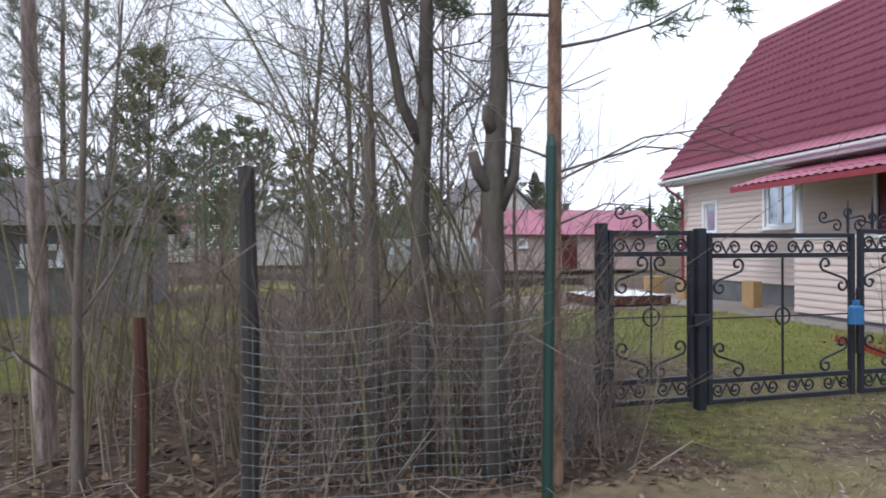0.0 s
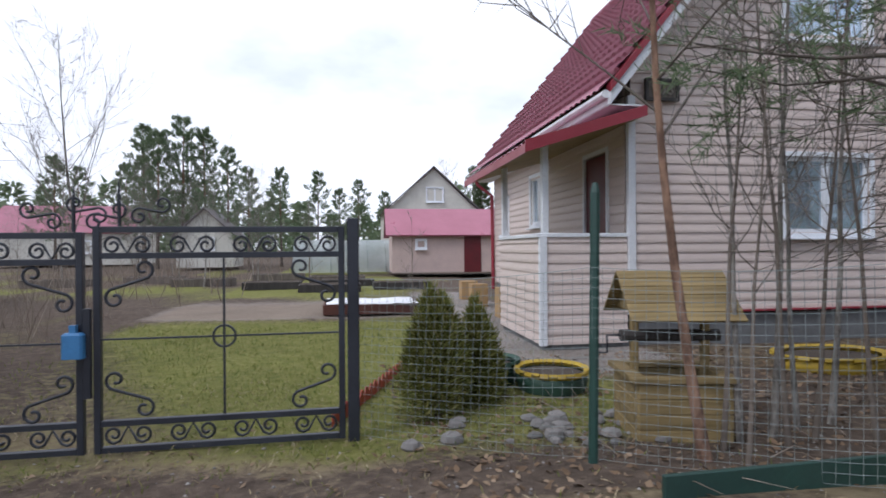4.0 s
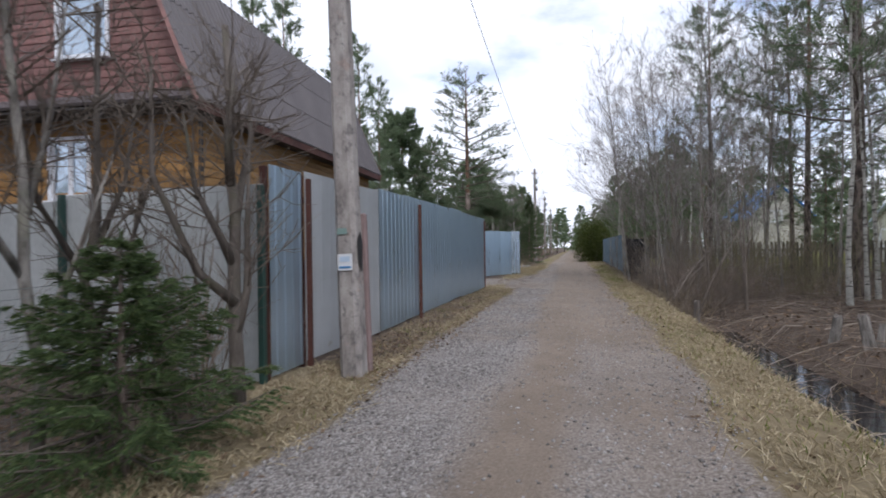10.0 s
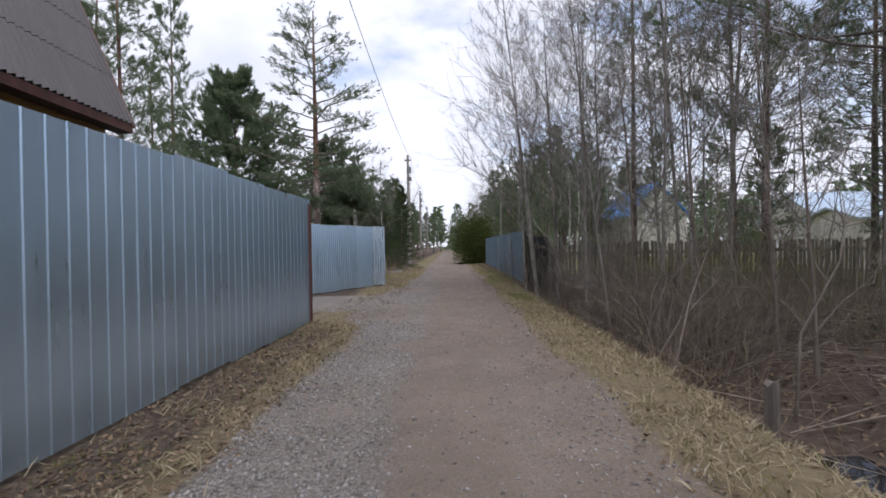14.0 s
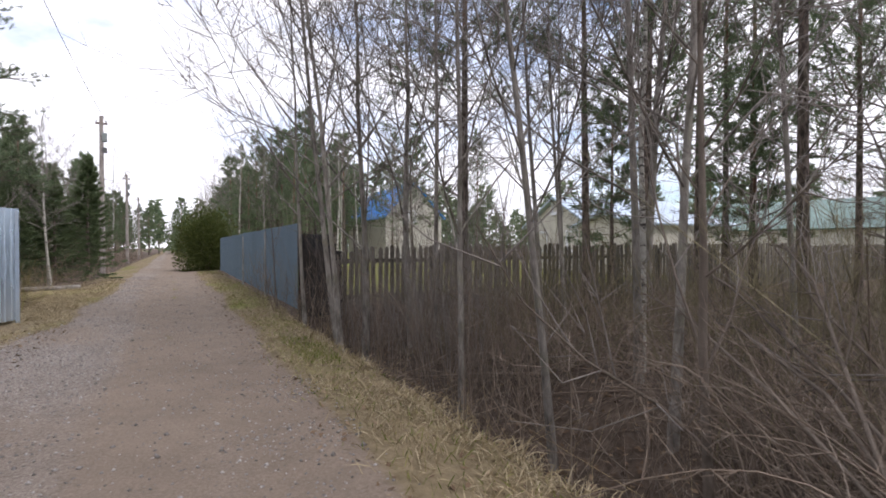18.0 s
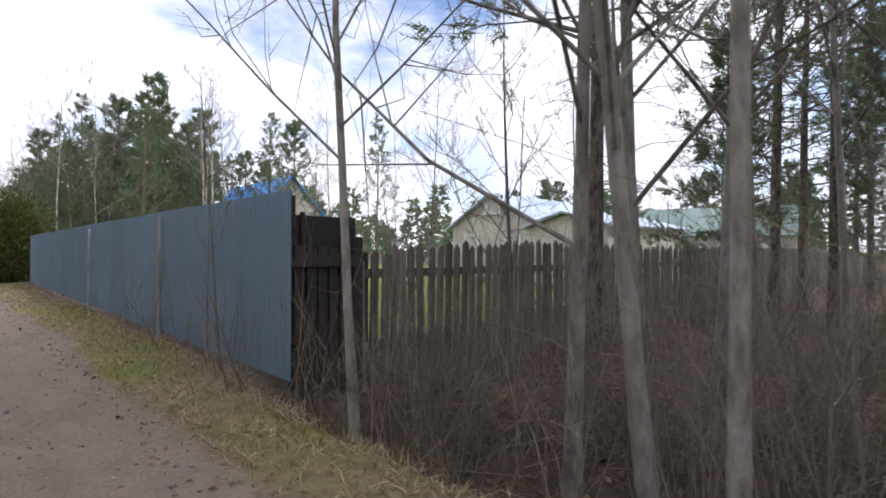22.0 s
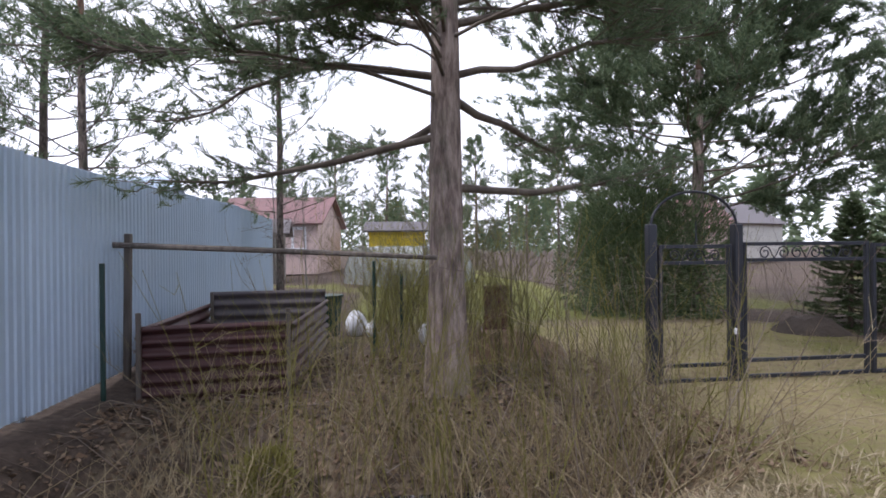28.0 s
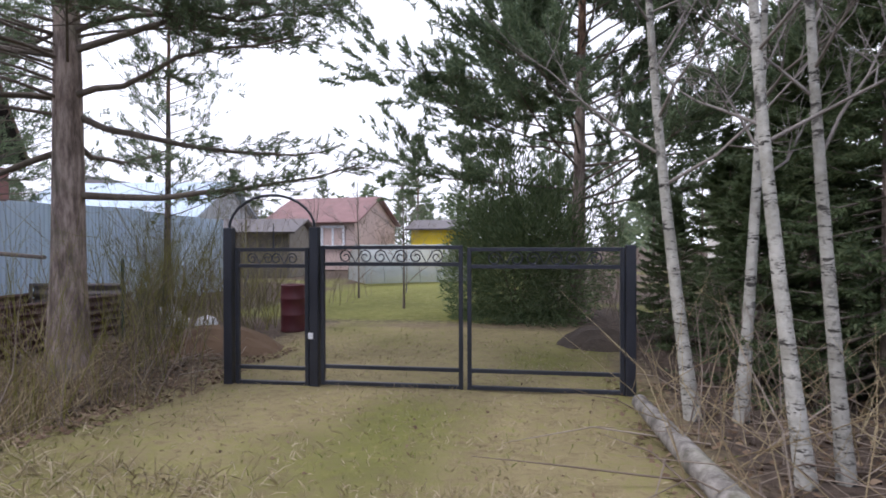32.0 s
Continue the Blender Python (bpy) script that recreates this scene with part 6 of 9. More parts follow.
# pines, alders and birches of the wood on the far side of the ditch
wood_pines = [(40.2, -5.57, 2, 1.0), (32.5, -7.35, 0, 1.5), (37.8, -8.1, 0, 1.05), (39.57, -8.28, 2, 1.0), (35.85, -9.7, 2, 1.2), (39.4, -12.6, 2, 1.0), (40.5, -13.0, 0, 1.05),
              (32.2, -11.0, 1, 0.95), (27.6, -10.2, 1, 1.0), (25.0, -9.0, 2, 1.05), (25.5, -13.5, 2, 1.1), (22.5, -10, 0, 1.0), (31, -18, 0, 1.1), (40, -20, 2, 1.1), (36.3, -13.5, 1, 1.0), (40.6, -15.5, 0, 1.0), (33.5, -15.5, 1, 1.05), (29.5, -13, 0, 1.0), (26.5, -18, 1, 1.0), (37.9, -15.6, 2, 1.0)]
for i, (x, y, k, s) in enumerate(wood_pines):
    plant(PINE[k], x, y, s, a=i * 77)
for x, y, k, s in ((30.4, -6.2, 0, 1.0), (31.8, -7.4, 1, 1.15), (31.2, -6.9, 1, 0.95), (34.9, -4.95, 1, 0.9), (34.6, -9.8, 1, 1.0), (24.2, -7.5, 1, 1.0)):
    plant(BIRCH[k], x, y, s, a=x * 40)
for i, (x, y, k, s) in enumerate(((35.5, -2.95, 0, 1.0), (37.87, -2.27, 0, 1.05), (37.55, -2.2, 1, 1.0), (38.75, -2.95, 3, 0.95), (38.6, -3.7, 3, 1.0), (38.3, -3.95, 0, 1.15), (40.07, -2.28, 1, 0.95),
                                  (34.0, -3.0, 1, 0.95), (33.4, -3.7, 0, 1.05), (32.6, -3.1, 2, 1.1), (34.6, -4.6, 1, 1.2), (31.6, -3.6, 2, 1.1),
                                  (37.0, -5.2, 0, 1.1), (40.6, -4.6, 2, 1.0), (30.8, -4.2, 2, 1.0), (38.0, -6.4, 1, 1.1), (29.6, -3.9, 2, 0.9), (36.0, -6.2, 3, 1.1), (33.8, -6.0, 1, 1.0), (32.4, -6.8, 0, 1.0), (39.0, -7.2, 1, 1.0))):
    plant(BARE[k], x, y, s, a=i * 131, tilt=-4 if y > -3.4 else -1)

for i, (x, y, s) in enumerate(((38.5, -12.5, 0.5), (40.2, -9.6, 0.45))):
    plant(FARPINE[i % 2], x, y, s, a=i * 50, label="young pine with green limbs under the tall pines")

# left thicket before the first gate
for x, y, s in ((-4.8, 7.4, 0.4), (-6.4, 8.6, 0.5), (-2.6, 9.5, 0.42)):
    plant(FARPINE[0], x, y, s, label="young pine with dark green limbs behind the thicket")
for i, (x, y, k, s) in enumerate(((0.3, 4.6, 0, 0.8), (1.2, 5.6, 1, 0.7), (-0.2, 6.4, 3, 0.75), (0.9, 8.0, 1, 0.7), (-4.6, 6.2, 0, 0.8), (1.9, 4.9, 2, 0.9),
                                  (-3.0, 8.5, 3, 0.8), (-5.5, 9.5, 1, 0.9), (1.2, 12.5, 3, 0.7), (0.4, 3.6, 2, 1.0), (-1.3, 3.4, 2, 1.0), (1.7, 7.0, 2, 1.1), (-6.5, 5.0, 3, 1.0), (-4.0, 12, 0, 1.1))):
    plant(BARE[k], x, y, s, a=i * 97)
yp = np.random.default_rng(3)
lo, hi, li, nd = pine(yp, 7.6, 0.055, crown=0.3, limbs=26, reach=0.19, tufts=60, blade=(0.09, 0.009), count=14, dead=5, sub=8)
t = tree_thing("pine_tree", "young pine with an orange trunk in the thicket", [("trunk", lo, M_PINEUP), ("upper_trunk", hi, M_PINEUP), ("branchwork", li, M_TWIG), ("needles", nd, M_NEEDLE)])
t.matrix_basis = pose(1.27, 2.78, gz(1.27, 2.78))
lo, hi, li, nd = pine(yp, 7.5, 0.065, crown=0.62, limbs=18, reach=0.17, tufts=44, blade=(0.09, 0.009), count=14, dead=10, sub=8)
t = tree_thing("pine_tree", "thin pine with a peeling pinkish trunk in the thicket", [("trunk", lo, M_PINEBARK), ("upper_trunk", hi, M_PINEUP), ("branchwork", li, M_TWIG), ("needles", nd, M_NEEDLE)])
t.matrix_basis = pose(-1.75, 4.1, gz(-1.75, 4.1), 0, -2.5, 40)
for i, (x, y, k, s) in enumerate(((-8, 11, 0, 0.8), (-6, 15, 1, 0.85))):
    plant(PINE[k], x, y, s)

for x, y, k, s in ((42.9, 13.5, 0, 0.5), (44.2, 15, 1, 0.5), (45.8, 14.2, 2, 0.9), (41.8, 15.5, 3, 0.5), (47.6, 12.0, 2, 0.9), (46.8, 15.5, 0, 0.5)):
    plant(BARE[k], x, y, s)

# trees in front of the beige house
lt = np.random.default_rng(14)
q = np.linspace(0, 1, 10)
lean_line = np.stack([-0.12 * np.sin(q * 3.2) - 0.38 * q, 0.05 * np.sin(q * 5), 5.2 * q], 1)
tr, li, tw = bare_tree(lt, 5.2, 0.036, limbs=13, low=0.34, spread=0.42, line=lean_line)
t = tree_thing("bare_tree", "leafless young tree with arching limbs by the well", [("trunk", tr, M_PINEUP), ("branchwork", li, M_ALDERDK), ("brushwood", tw, M_TWIG)])
t.matrix_basis = pose(8.72, 2.95, gz(8.72, 2.95))
make = np.random.default_rng(21)
for x, y, h, r, a, bk in ((9.87, 2.27, 8.5, 0.095, 0, M_FRONTPINE), (10.53, 2.4, 8.0, 0.075, 140, M_FRONTPINE), (11.06, 2.74, 8.5, 0.105, 60, M_FRONTPINE)):
    lo, hi, li, nd = pine(make, h, r, crown=0.24, limbs=26, reach=0.24, tufts=36, blade=(0.11, 0.009), count=14, dead=24, sub=7)
    t = tree_thing("pine_tree", "pine with rough grey-brown bark beside the mesh fence", [("trunk", lo, bk), ("upper_trunk", hi, bk), ("branchwork", li, M_ALDERDK), ("needles", nd, M_NEEDLE)], "pines before the house")
    t.matrix_basis = pose(x, y, gz(x, y), 0, 0, a)
for i, (x, y, k, s) in enumerate(((9.0, 3.15, 0, 1.0), (9.25, 3.3, 1, 0.9), (9.45, 3.1, 0, 1.1), (9.6, 3.4, 1, 1.0), (9.75, 3.2, 0, 1.0), (9.9, 3.5, 1, 0.85), (10.15, 3.1, 0, 1.0), (10.3, 3.6, 1, 1.0), (10.75, 3.3, 0, 0.9),
                                  (11.6, 3.3, 0, 1.1), (12.6, 4.86, 1, 1.6), (13.1, 4.95, 1, 1.7), (14.8, 4.75, 1, 1.5), (8.85, 2.75, 0, 0.8), (7.3, 5.6, 0, 0.5))):
    plant(SAPLING[k], x, y, s, a=i * 83)
for i, (x, y, k, s) in enumerate(((12.11, 2.72, 0, 0.78), (13.02, 2.72, 0, 1.0), (13.74, 2.7, 0, 0.92), (14.8, 3.1, 0, 0.8), (12.5, 2.72, 1, 0.85), (13.35, 2.66, 2, 0.95), (14.2, 2.72, 1, 0.98), (15.15, 2.75, 2, 1.0), (15.7, 2.8, 1, 0.92), (16.0, 2.8, 2, 0.75),
                                  (12.8, 3.3, 1, 1.0), (14.05, 3.35, 2, 1.1), (15.4, 3.35, 1, 0.95), (11.72, 2.7, 2, 0.72), (14.6, 2.6, 2, 0.85), (12.15, 2.55, 2, 0.7))):
    plant(SPR[k], x, y, s, a=i * 61)
for x, y in ((13.3, 2.02), (13.9, 2.05), (14.5, 2.02), (15.1, 2.05), (12.6, 2.0), (14.2, 1.95)):
    plant(SPR[0], x, y, RNG.uniform(0.2, 0.28), sz=0.16, label="low spruce seedling at the fence foot")
CORNER = make_spruce("low dense bushy spruce", "young spruces", M_CORNERSPR, h=1.75, reach=1.0, limbs=110, twigs=20, count=26, blade=(0.045, 0.007), droop=0.05, hang=0.35, fuzz=0.4)
plant(CORNER, 19.2, 2.32, 1.12, a=30, sz=0.8, label="low bushy spruce at the lane corner")
for i, (x, y, k, s) in enumerate(((17.6, 4.6, 3, 0.7), (19.0, 5.2, 0, 0.8), (16.8, 5.8, 1, 0.8), (18.2, 6.6, 0, 0.8), (19.6, 7.5, 2, 1.0), (17.2, 8.2, 2, 1.0))):
    plant(BARE[k], x, y, s, a=i * 59)

# beyond the gardens behind the first gate
for i, (x, y, k, s) in enumerate(((0.5, 38, 0, 0.62), (2.0, 44, 1, 0.7), (-1.5, 42, 0, 0.8), (-4, 46, 1, 1.0), (-5.5, 45, 0, 1.05), (4.5, 50, 0, 0.75), (-7, 44, 1, 0.95), (-8.5, 46, 0, 1.0), (-10, 50, 0, 0.85), (6.5, 48, 1, 0.6), (19.5, 52, 0, 0.85), (-14, 58, 1, 0.9), (-20, 62, 0, 0.9), (12, 70, 1, 0.8), (-12, 40, 1, 0.7), (26, 60, 0, 0.8), (-30, 60, 1, 1.0), (8.5, 60, 0, 0.8))):
    plant(FARPINE[k], x, y, s)
plant(BIGSPR[0], 17.6, 42, 1.3)
plant(SAPLING[0], 42.32, -2.18, 0.85, a=40, label="thin dark sapling before the blue-grey fence")
plant(SAPLING[0], 42.8, -2.2, 0.42, a=160, label="low dark sapling before the blue-grey fence")
for i, (x, y, k, s) in enumerate(((3.5, 21, 0, 0.55), (5.2, 24, 2, 0.8), (0.0, 24, 3, 0.5), (-3, 28, 1, 0.7), (2.0, 30, 0, 0.7), (-8, 32, 3, 0.8), (16, 48, 3, 1.1))):
    plant(BARE[k], x, y, s)

for i in range(16):
    plant(BARE[i % 4], -12 + i * 1.25 + RNG.uniform(-0.5, 0.5), 22 + RNG.uniform(0, 13), RNG.uniform(0.35, 0.55))

# lane beyond the second fence, both sides
for i in range(22):
    plant(FARPINE[i % 2] if i % 3 else BARE[1], 70 + i * 2.6 + rt.uniform(-1, 1), -4.6 - 2.4 * rt.random(), rt.uniform(0.55, 0.85))
    plant(FARPINE[i % 2] if i % 3 else BARE[0], 72 + i * 2.6 + rt.uniform(-1, 1), 4.8 + 2.4 * rt.random(), rt.uniform(0.5, 0.8))
plant(PINE[0], 42.9, 10.4, 0.66)
for i, (x, y, s) in enumerate(((73, -6, 0.9), (75, -8, 0.98), (72.5, -9.5, 1.06), (76, -11, 1.0), (74, -12.8, 0.96), (80, -14, 1.0), (82, -10, 1.0), (92, -17, 1.05), (93, -20, 1.0), (95, -23, 1.05), (94, -26, 1.0), (80, -7.5, 0.9), (77, -5.2, 0.85), (86, -13, 1.1))):
    plant(FARPINE[i % 2] if i % 3 else PINE[i % 2], x, y, s if i % 3 else s * 0.85, a=i * 47)
for i in range(16):
    plant(FARPINE[i % 2] if i % 4 else BARE[3], 140 + i * 2.2, -7 + (i * 5.3) % 14, rt.uniform(0.7, 1.0), a=i * 71)
for x, y in ((69, -11.2), (70, -12.8), (71, -4.4)):
    plant(BIRCH[1], x, y, 1.35)
plant(PINE[1], 54.2, 8.8, 0.6)
for i in range(26):
    x = 66 + i * 3.4
    for y in (-7 - 6 * rt.random(), -14 - 9 * rt.random(), 8 + 8 * rt.random()):
        if y > 0 and x < 72:
            continue
        if x < 76 and y < 0:
            plant(PINE[i % 3], x + rt.uniform(-2, 2), y, rt.uniform(0.62, 0.8))
        else:
            plant(FARPINE[i % 2], x + rt.uniform(-2, 2), y, rt.uniform(0.75, 1.05))
for i in range(26):
    plant(BARE[i % 4], 66 + i * 3 + rt.uniform(-1, 1), (-4.5 - 2.5 * rt.random()) if i % 2 else (4.5 + 2.5 * rt.random()), rt.uniform(0.9, 1.3))
for x, y, k, s in ((56.0, 3.9, 0, 0.75), (57.9, 3.05, 0, 0.9), (55.2, 5.7, 0, 0.8), (57.2, 4.9, 0, 0.85), (55.8, 5.4, 1, 0.7), (55.4, 7.2, 1, 0.6), (62.5, 4.0, 0, 0.7), (66, 4.2, 0, 0.8), (71, 4.6, 0, 0.9), (53.4, 5.2, 1, 0.6)):
    plant(BIGSPR[k], x, y, s)
for x, y, s, sz, a in ((53.4, 6.4, 0.85, 0.64, 20), (55.0, 6.3, 1.1, 0.78, 130), (52.7, 6.0, 0.55, 0.4, 80), (54.1, 8.5, 0.8, 0.5, 250), (53.0, 7.7, 0.6, 0.5, 300), (54.5, 4.9, 0.8, 0.6, 10), (52.4, 8.3, 0.5, 0.36, 170)):
    plant(BIGSPR[0], x, y, s, a=a, sz=sz, label="broad dark spruce with spreading limbs behind the birches")
for x, y, h, r, bow in ((51.76, 4.75, 6.0, 0.056, (-0.05, 0.05, -0.3, 0.1)), (52.1, 4.72, 6.0, 0.05, (0.05, 0.06, 0.24, 0.2)), (51.96, 3.36, 5.6, 0.046, (-0.05, 0.06, -0.22, 0.12)), (52.2, 3.46, 5.4, 0.042, (-0.03, 0.0, -0.16, 0.1))):
    q = np.linspace(0, 1, 11)
    line = np.stack([bow[0] * np.sin(q * 4) + bow[2] * q * 1.6, bow[1] * np.sin(q * 4) + bow[3] * q * 1.6, h * q], 1)
    tr, li, tw = bare_tree(rt, h, r, limbs=14, low=0.3, spread=0.22, line=line)
    t = tree_thing("birch_tree", "white-barked birch with dark marks beside the gate", [("trunk", tr, M_BIRCH), ("branchwork", li, M_PALETWIG), ("brushwood", tw, M_PALETWIG)], "birches")
    t.matrix_basis = pose(x, y, gz(x, y))
for x, y, s in ((84, -5, 1.3), (92, 5, 1.3), (100, -5, 1.4), (62, -9, 1.1), (60, -8, 1.0)):
    plant(BIRCH[0], x, y, s)
for i, (x, y, s) in enumerate(((34, 9.5, 0.8), (37, 8, 0.75), (39, 10, 0.8), (40.5, 8.5, 0.7), (36, 12, 0.9))):
    plant(PINE[i % 2], x, y, s)
for i, (x, y, s) in enumerate(((47, -9, 0.8), (50, -8, 0.7), (52.5, -9, 0.8), (46, -14, 0.9), (58, -12, 0.9), (45.5, -24, 1.1), (62, -20, 1))):
    plant(BARE[i % 4], x, y, s)
for i in range(24):
    plant(FARPINE[i % 2], 18 + i * 2.2 + rt.uniform(-1, 1), -30 - 14 * rt.random(), rt.uniform(0.9, 1.2) * (1 if i < 12 else 0.55))
for i in range(10):
    plant(FARPINE[i % 2], 40 + i * 4 + rt.uniform(-1, 1), 42 + 10 * rt.random(), rt.uniform(0.8, 1.1))

# the big pine beside the second gate, the dark thuja and the pine in the yard
bp = np.random.default_rng(5)
PINE_BOUGHS = [[(0, 0, 3.45), (-1.2, 0.1, 3.68), (-2.2, 0.2, 3.5), (-3.0, 0.1, 3.1)], [(0, 0, 3.0), (-1.2, 0.1, 3.15), (-1.86, 0.3, 2.98), (-2.5, 0.0, 2.5)], [(0, 0, 2.45), (-1.25, 0.1, 2.14), (-1.9, 0.0, 1.96), (-2.7, -0.1, 2.0)],
         [(0, 0, 1.95), (1.1, 0.3, 1.92), (1.9, 0.7, 2.08), (2.9, 1.1, 2.35)], [(0, 0, 2.85), (0.77, 0.4, 2.56), (1.4, 1.4, 2.55), (1.9, 2.5, 2.75)], [(0, 0, 3.0), (0.8, 0.0, 3.15), (1.6, -0.1, 3.38), (2.7, 0.0, 3.45)],
         [(0, 0, 3.5), (1.0, 0.1, 3.78), (2.0, 0.1, 3.95), (3.1, 0.0, 4.0)], [(0, 0, 2.6), (-0.5, 0.9, 2.5), (-0.8, 1.9, 2.6), (-1.0, 2.8, 2.9)]]
pb = np.random.default_rng(19)
for i in range(4):
    a, z, n = 3.3 + 0.4 * i + pb.uniform(-0.1, 0.1), 3.0 + 0.4 * (i * 3 % 4), pb.uniform(2.2, 3.1)
    PINE_BOUGHS.append([(math.cos(a) * n * k, math.sin(a) * n * k, z + q) for k, q in ((0, 0.0), (0.3, 0.06), (0.55, 0.05), (0.8, 0.03), (1, 0.12))])
for i in range(6):
    a, z, n = 3.75 + 0.14 * i + pb.uniform(-0.05, 0.05), 2.75 + 0.17 * (i * 5 % 6), pb.uniform(1.9, 3.0)
    PINE_BOUGHS.append([(math.cos(a) * n * k, math.sin(a) * n * k, z + q) for k, q in ((0, 0.05), (0.3, 0.15), (0.55, 0.12), (0.8, 0.0), (1, -0.14))])
for i in range(5):
    a, z, n = 3.85 + 0.15 * i, 3.1 + 0.14 * (i * 2 % 5), pb.uniform(1.3, 2.1)
    PINE_BOUGHS.append([(math.cos(a) * n * k, math.sin(a) * n * k, z + q) for k, q in ((0, 0.0), (0.3, 0.08), (0.55, 0.06), (0.8, 0.0), (1, -0.1))])
for i in range(7):
    a, z, n = -0.8 + 0.19 * i + pb.uniform(-0.05, 0.05), 3.35 + 0.15 * (i * 4 % 9), pb.uniform(1.9, 3.0)
    PINE_BOUGHS.append([(math.cos(a) * n * k, math.sin(a) * n * k, z + q) for k, q in ((0, 0.0), (0.3, 0.1), (0.55, 0.1), (0.8, 0.05), (1, -0.05))])
for i in range(44):
    z = 3.7 + 6.8 * i / 44
    a, n = i * 2.4 + pb.uniform(-0.4, 0.4), (3.3 - 2.6 * (i / 44) ** 1.3) * pb.uniform(0.75, 1.1)
    e = 0.1 + 0.5 * i / 44
    PINE_BOUGHS.append([(0, 0, z)] + [(math.cos(a + 0.1 * k) * n * k / 3, math.sin(a + 0.1 * k) * n * k / 3, z + e * n * k / 3 + pb.uniform(-0.1, 0.1)) for k in (1, 2, 3)])


def limbed_pine(rng, h, r, limbs, blade, side=15, count=26, tufts=5, bare=0.35):
    """A pine whose main limbs follow the given lines: side twigs from the bare part outwards, needle tufts on the twigs."""
    line = trunk_line(rng, h, 0.0, 0.006, 11)
    rad = [r * (1.25 if i == 0 else 1) * (1 - 0.88 * i / 10) for i in range(11)]
    low = MB().tube([line[0] - np.array([0, 0, 0.3])] + list(line[:5]), [rad[0]] + rad[:5], 12, False)
    high = MB().tube(list(line[4:]), rad[4:], 10, False)
    lim, nd = MB(), []
    for pts in limbs:
        pts = np.array(pts, float)
        pts[:, :2] += along(line, min(0.99, pts[0][2] / h))[:2]
        L = np.linalg.norm(np.diff(pts, axis=0), axis=1).sum()
        rr = (0.012 + 0.010 * L) if len(pts) == 4 else (0.006 + 0.005 * L)
        fine = np.array([along(pts, q) for q in np.linspace(0, 1, 8)])
        fine[1:, 2] += rng.normal(size=7) * 0.02
        lim.tube(fine, [rr * (1 - 0.8 * k / 7) for k in range(8)], 6, False)
        q0 = rng.uniform(0.12, 1.0, 12)
        d = (pts[-1] - pts[0]) / L
        b0, b1, b2, _ = twig_cloud(rng, np.array([along(fine, q) for q in q0]), np.tile(d[None], (12, 1)), 0.4, 0, 0.8, -0.1)
        lim_add(lim, spikes(b0, b2, 0.004))
        m = int(side * (1 if len(pts) == 4 else 2.0) * L / 2.5) + 4
        q = rng.uniform(bare, 1.0, m)
        s = np.array([along(fine, k) for k in q])
        flat = np.cross(d, [0, 0, 1.0])
        w = d[None] * 0.7 + flat[None] * rng.choice([-1.0, 1.0], m)[:, None] * rng.uniform(0.2, 1.0, m)[:, None]
        a0, a1, a2, dd = twig_cloud(rng, s, w, 0.62, 0, 0.22, 0.12)
        lim_add(lim, sticks(a0, a1, a2, 0.008, 0.004))
        u = rng.uniform(0.25, 1.05, (m * tufts, 1))
        at = np.repeat(a0, tufts, 0) + (np.repeat(a2, tufts, 0) - np.repeat(a0, tufts, 0)) * u + rng.normal(size=(m * tufts, 3)) * 0.05
        wy = np.repeat(dd, tufts, 0) + np.array([0, 0, 0.3]) + rng.normal(size=(m * tufts, 3)) * 0.35
        b0 = at - wy * 0.06
        lim_add(lim, spikes(b0, at + wy * 0.07, 0.004))
        nd.append(tuft(rng, at, wy, count, blade[0], blade[1], 0.8))
    return low, high, lim, join_arrays(nd)


lo, hi, li, nd = limbed_pine(pb, 11.0, 0.185, PINE_BOUGHS, (0.085, 0.0085))
t = tree_thing("pine_tree", "large pine with pinkish bark and long low limbs", [("trunk", lo, M_PINEBARK), ("upper_trunk", hi, M_PINEUP), ("branchwork", li, M_TWIG), ("needles", nd, M_NEEDLE)])
t.matrix_basis = pose(45.5, 5.33, -0.15)
lo, hi, li, nd = pine(bp, 7.6, 0.10, crown=0.25, limbs=44, reach=0.3, tufts=160, blade=(0.105, 0.014), count=22, dead=8, sub=20)
t = tree_thing("pine_tree", "pine with spreading dark green limbs behind the birches", [("trunk", lo, M_PINEBARK), ("upper_trunk", hi, M_PINEUP), ("branchwork", li, M_TWIG), ("needles", nd, M_NEEDLE)])
t.matrix_basis = pose(54.9, 7.0, -0.15, 0, 0, 60)
lo, hi, li, nd = pine(bp, 10.0, 0.15, crown=0.2, limbs=72, reach=0.38, tufts=240, blade=(0.13, 0.0205), count=23, dead=10, sub=22)
t = tree_thing("pine_tree", "broad pine in the yard with dense green limbs", [("trunk", lo, M_PINEBARK), ("upper_trunk", hi, M_PINEUP), ("branchwork", li, M_TWIG), ("needles", nd, M_NEEDLE)])
t.matrix_basis = pose(51.3, 10.9, -0.15)


def bush(name, label, x, y, w, h, n, mat, blade, up=0.5, group="", lumps=7, seed=0, taper=0.0):
    b = thing(name, label, "bush", pose(x, y, gz(x, y)), group)
    r = np.random.default_rng(seed + 100)
    part("leaves", tri_mesh("leaves", *leafy_bush(r, w, h, n, blade, lumps, up, taper), mat), mat, b)
    st = MB()
    for i in range(7):
        a = i * 0.9
        st.tube([(0, 0, -0.05), (w * 0.12 * math.cos(a), w * 0.12 * math.sin(a), h * 0.35), (w * 0.2 * math.cos(a), w * 0.2 * math.sin(a), h * 0.75)], [0.02, 0.014, 0.004], 5, False)
    part("stems", st, M_TWIG, b)
    return b


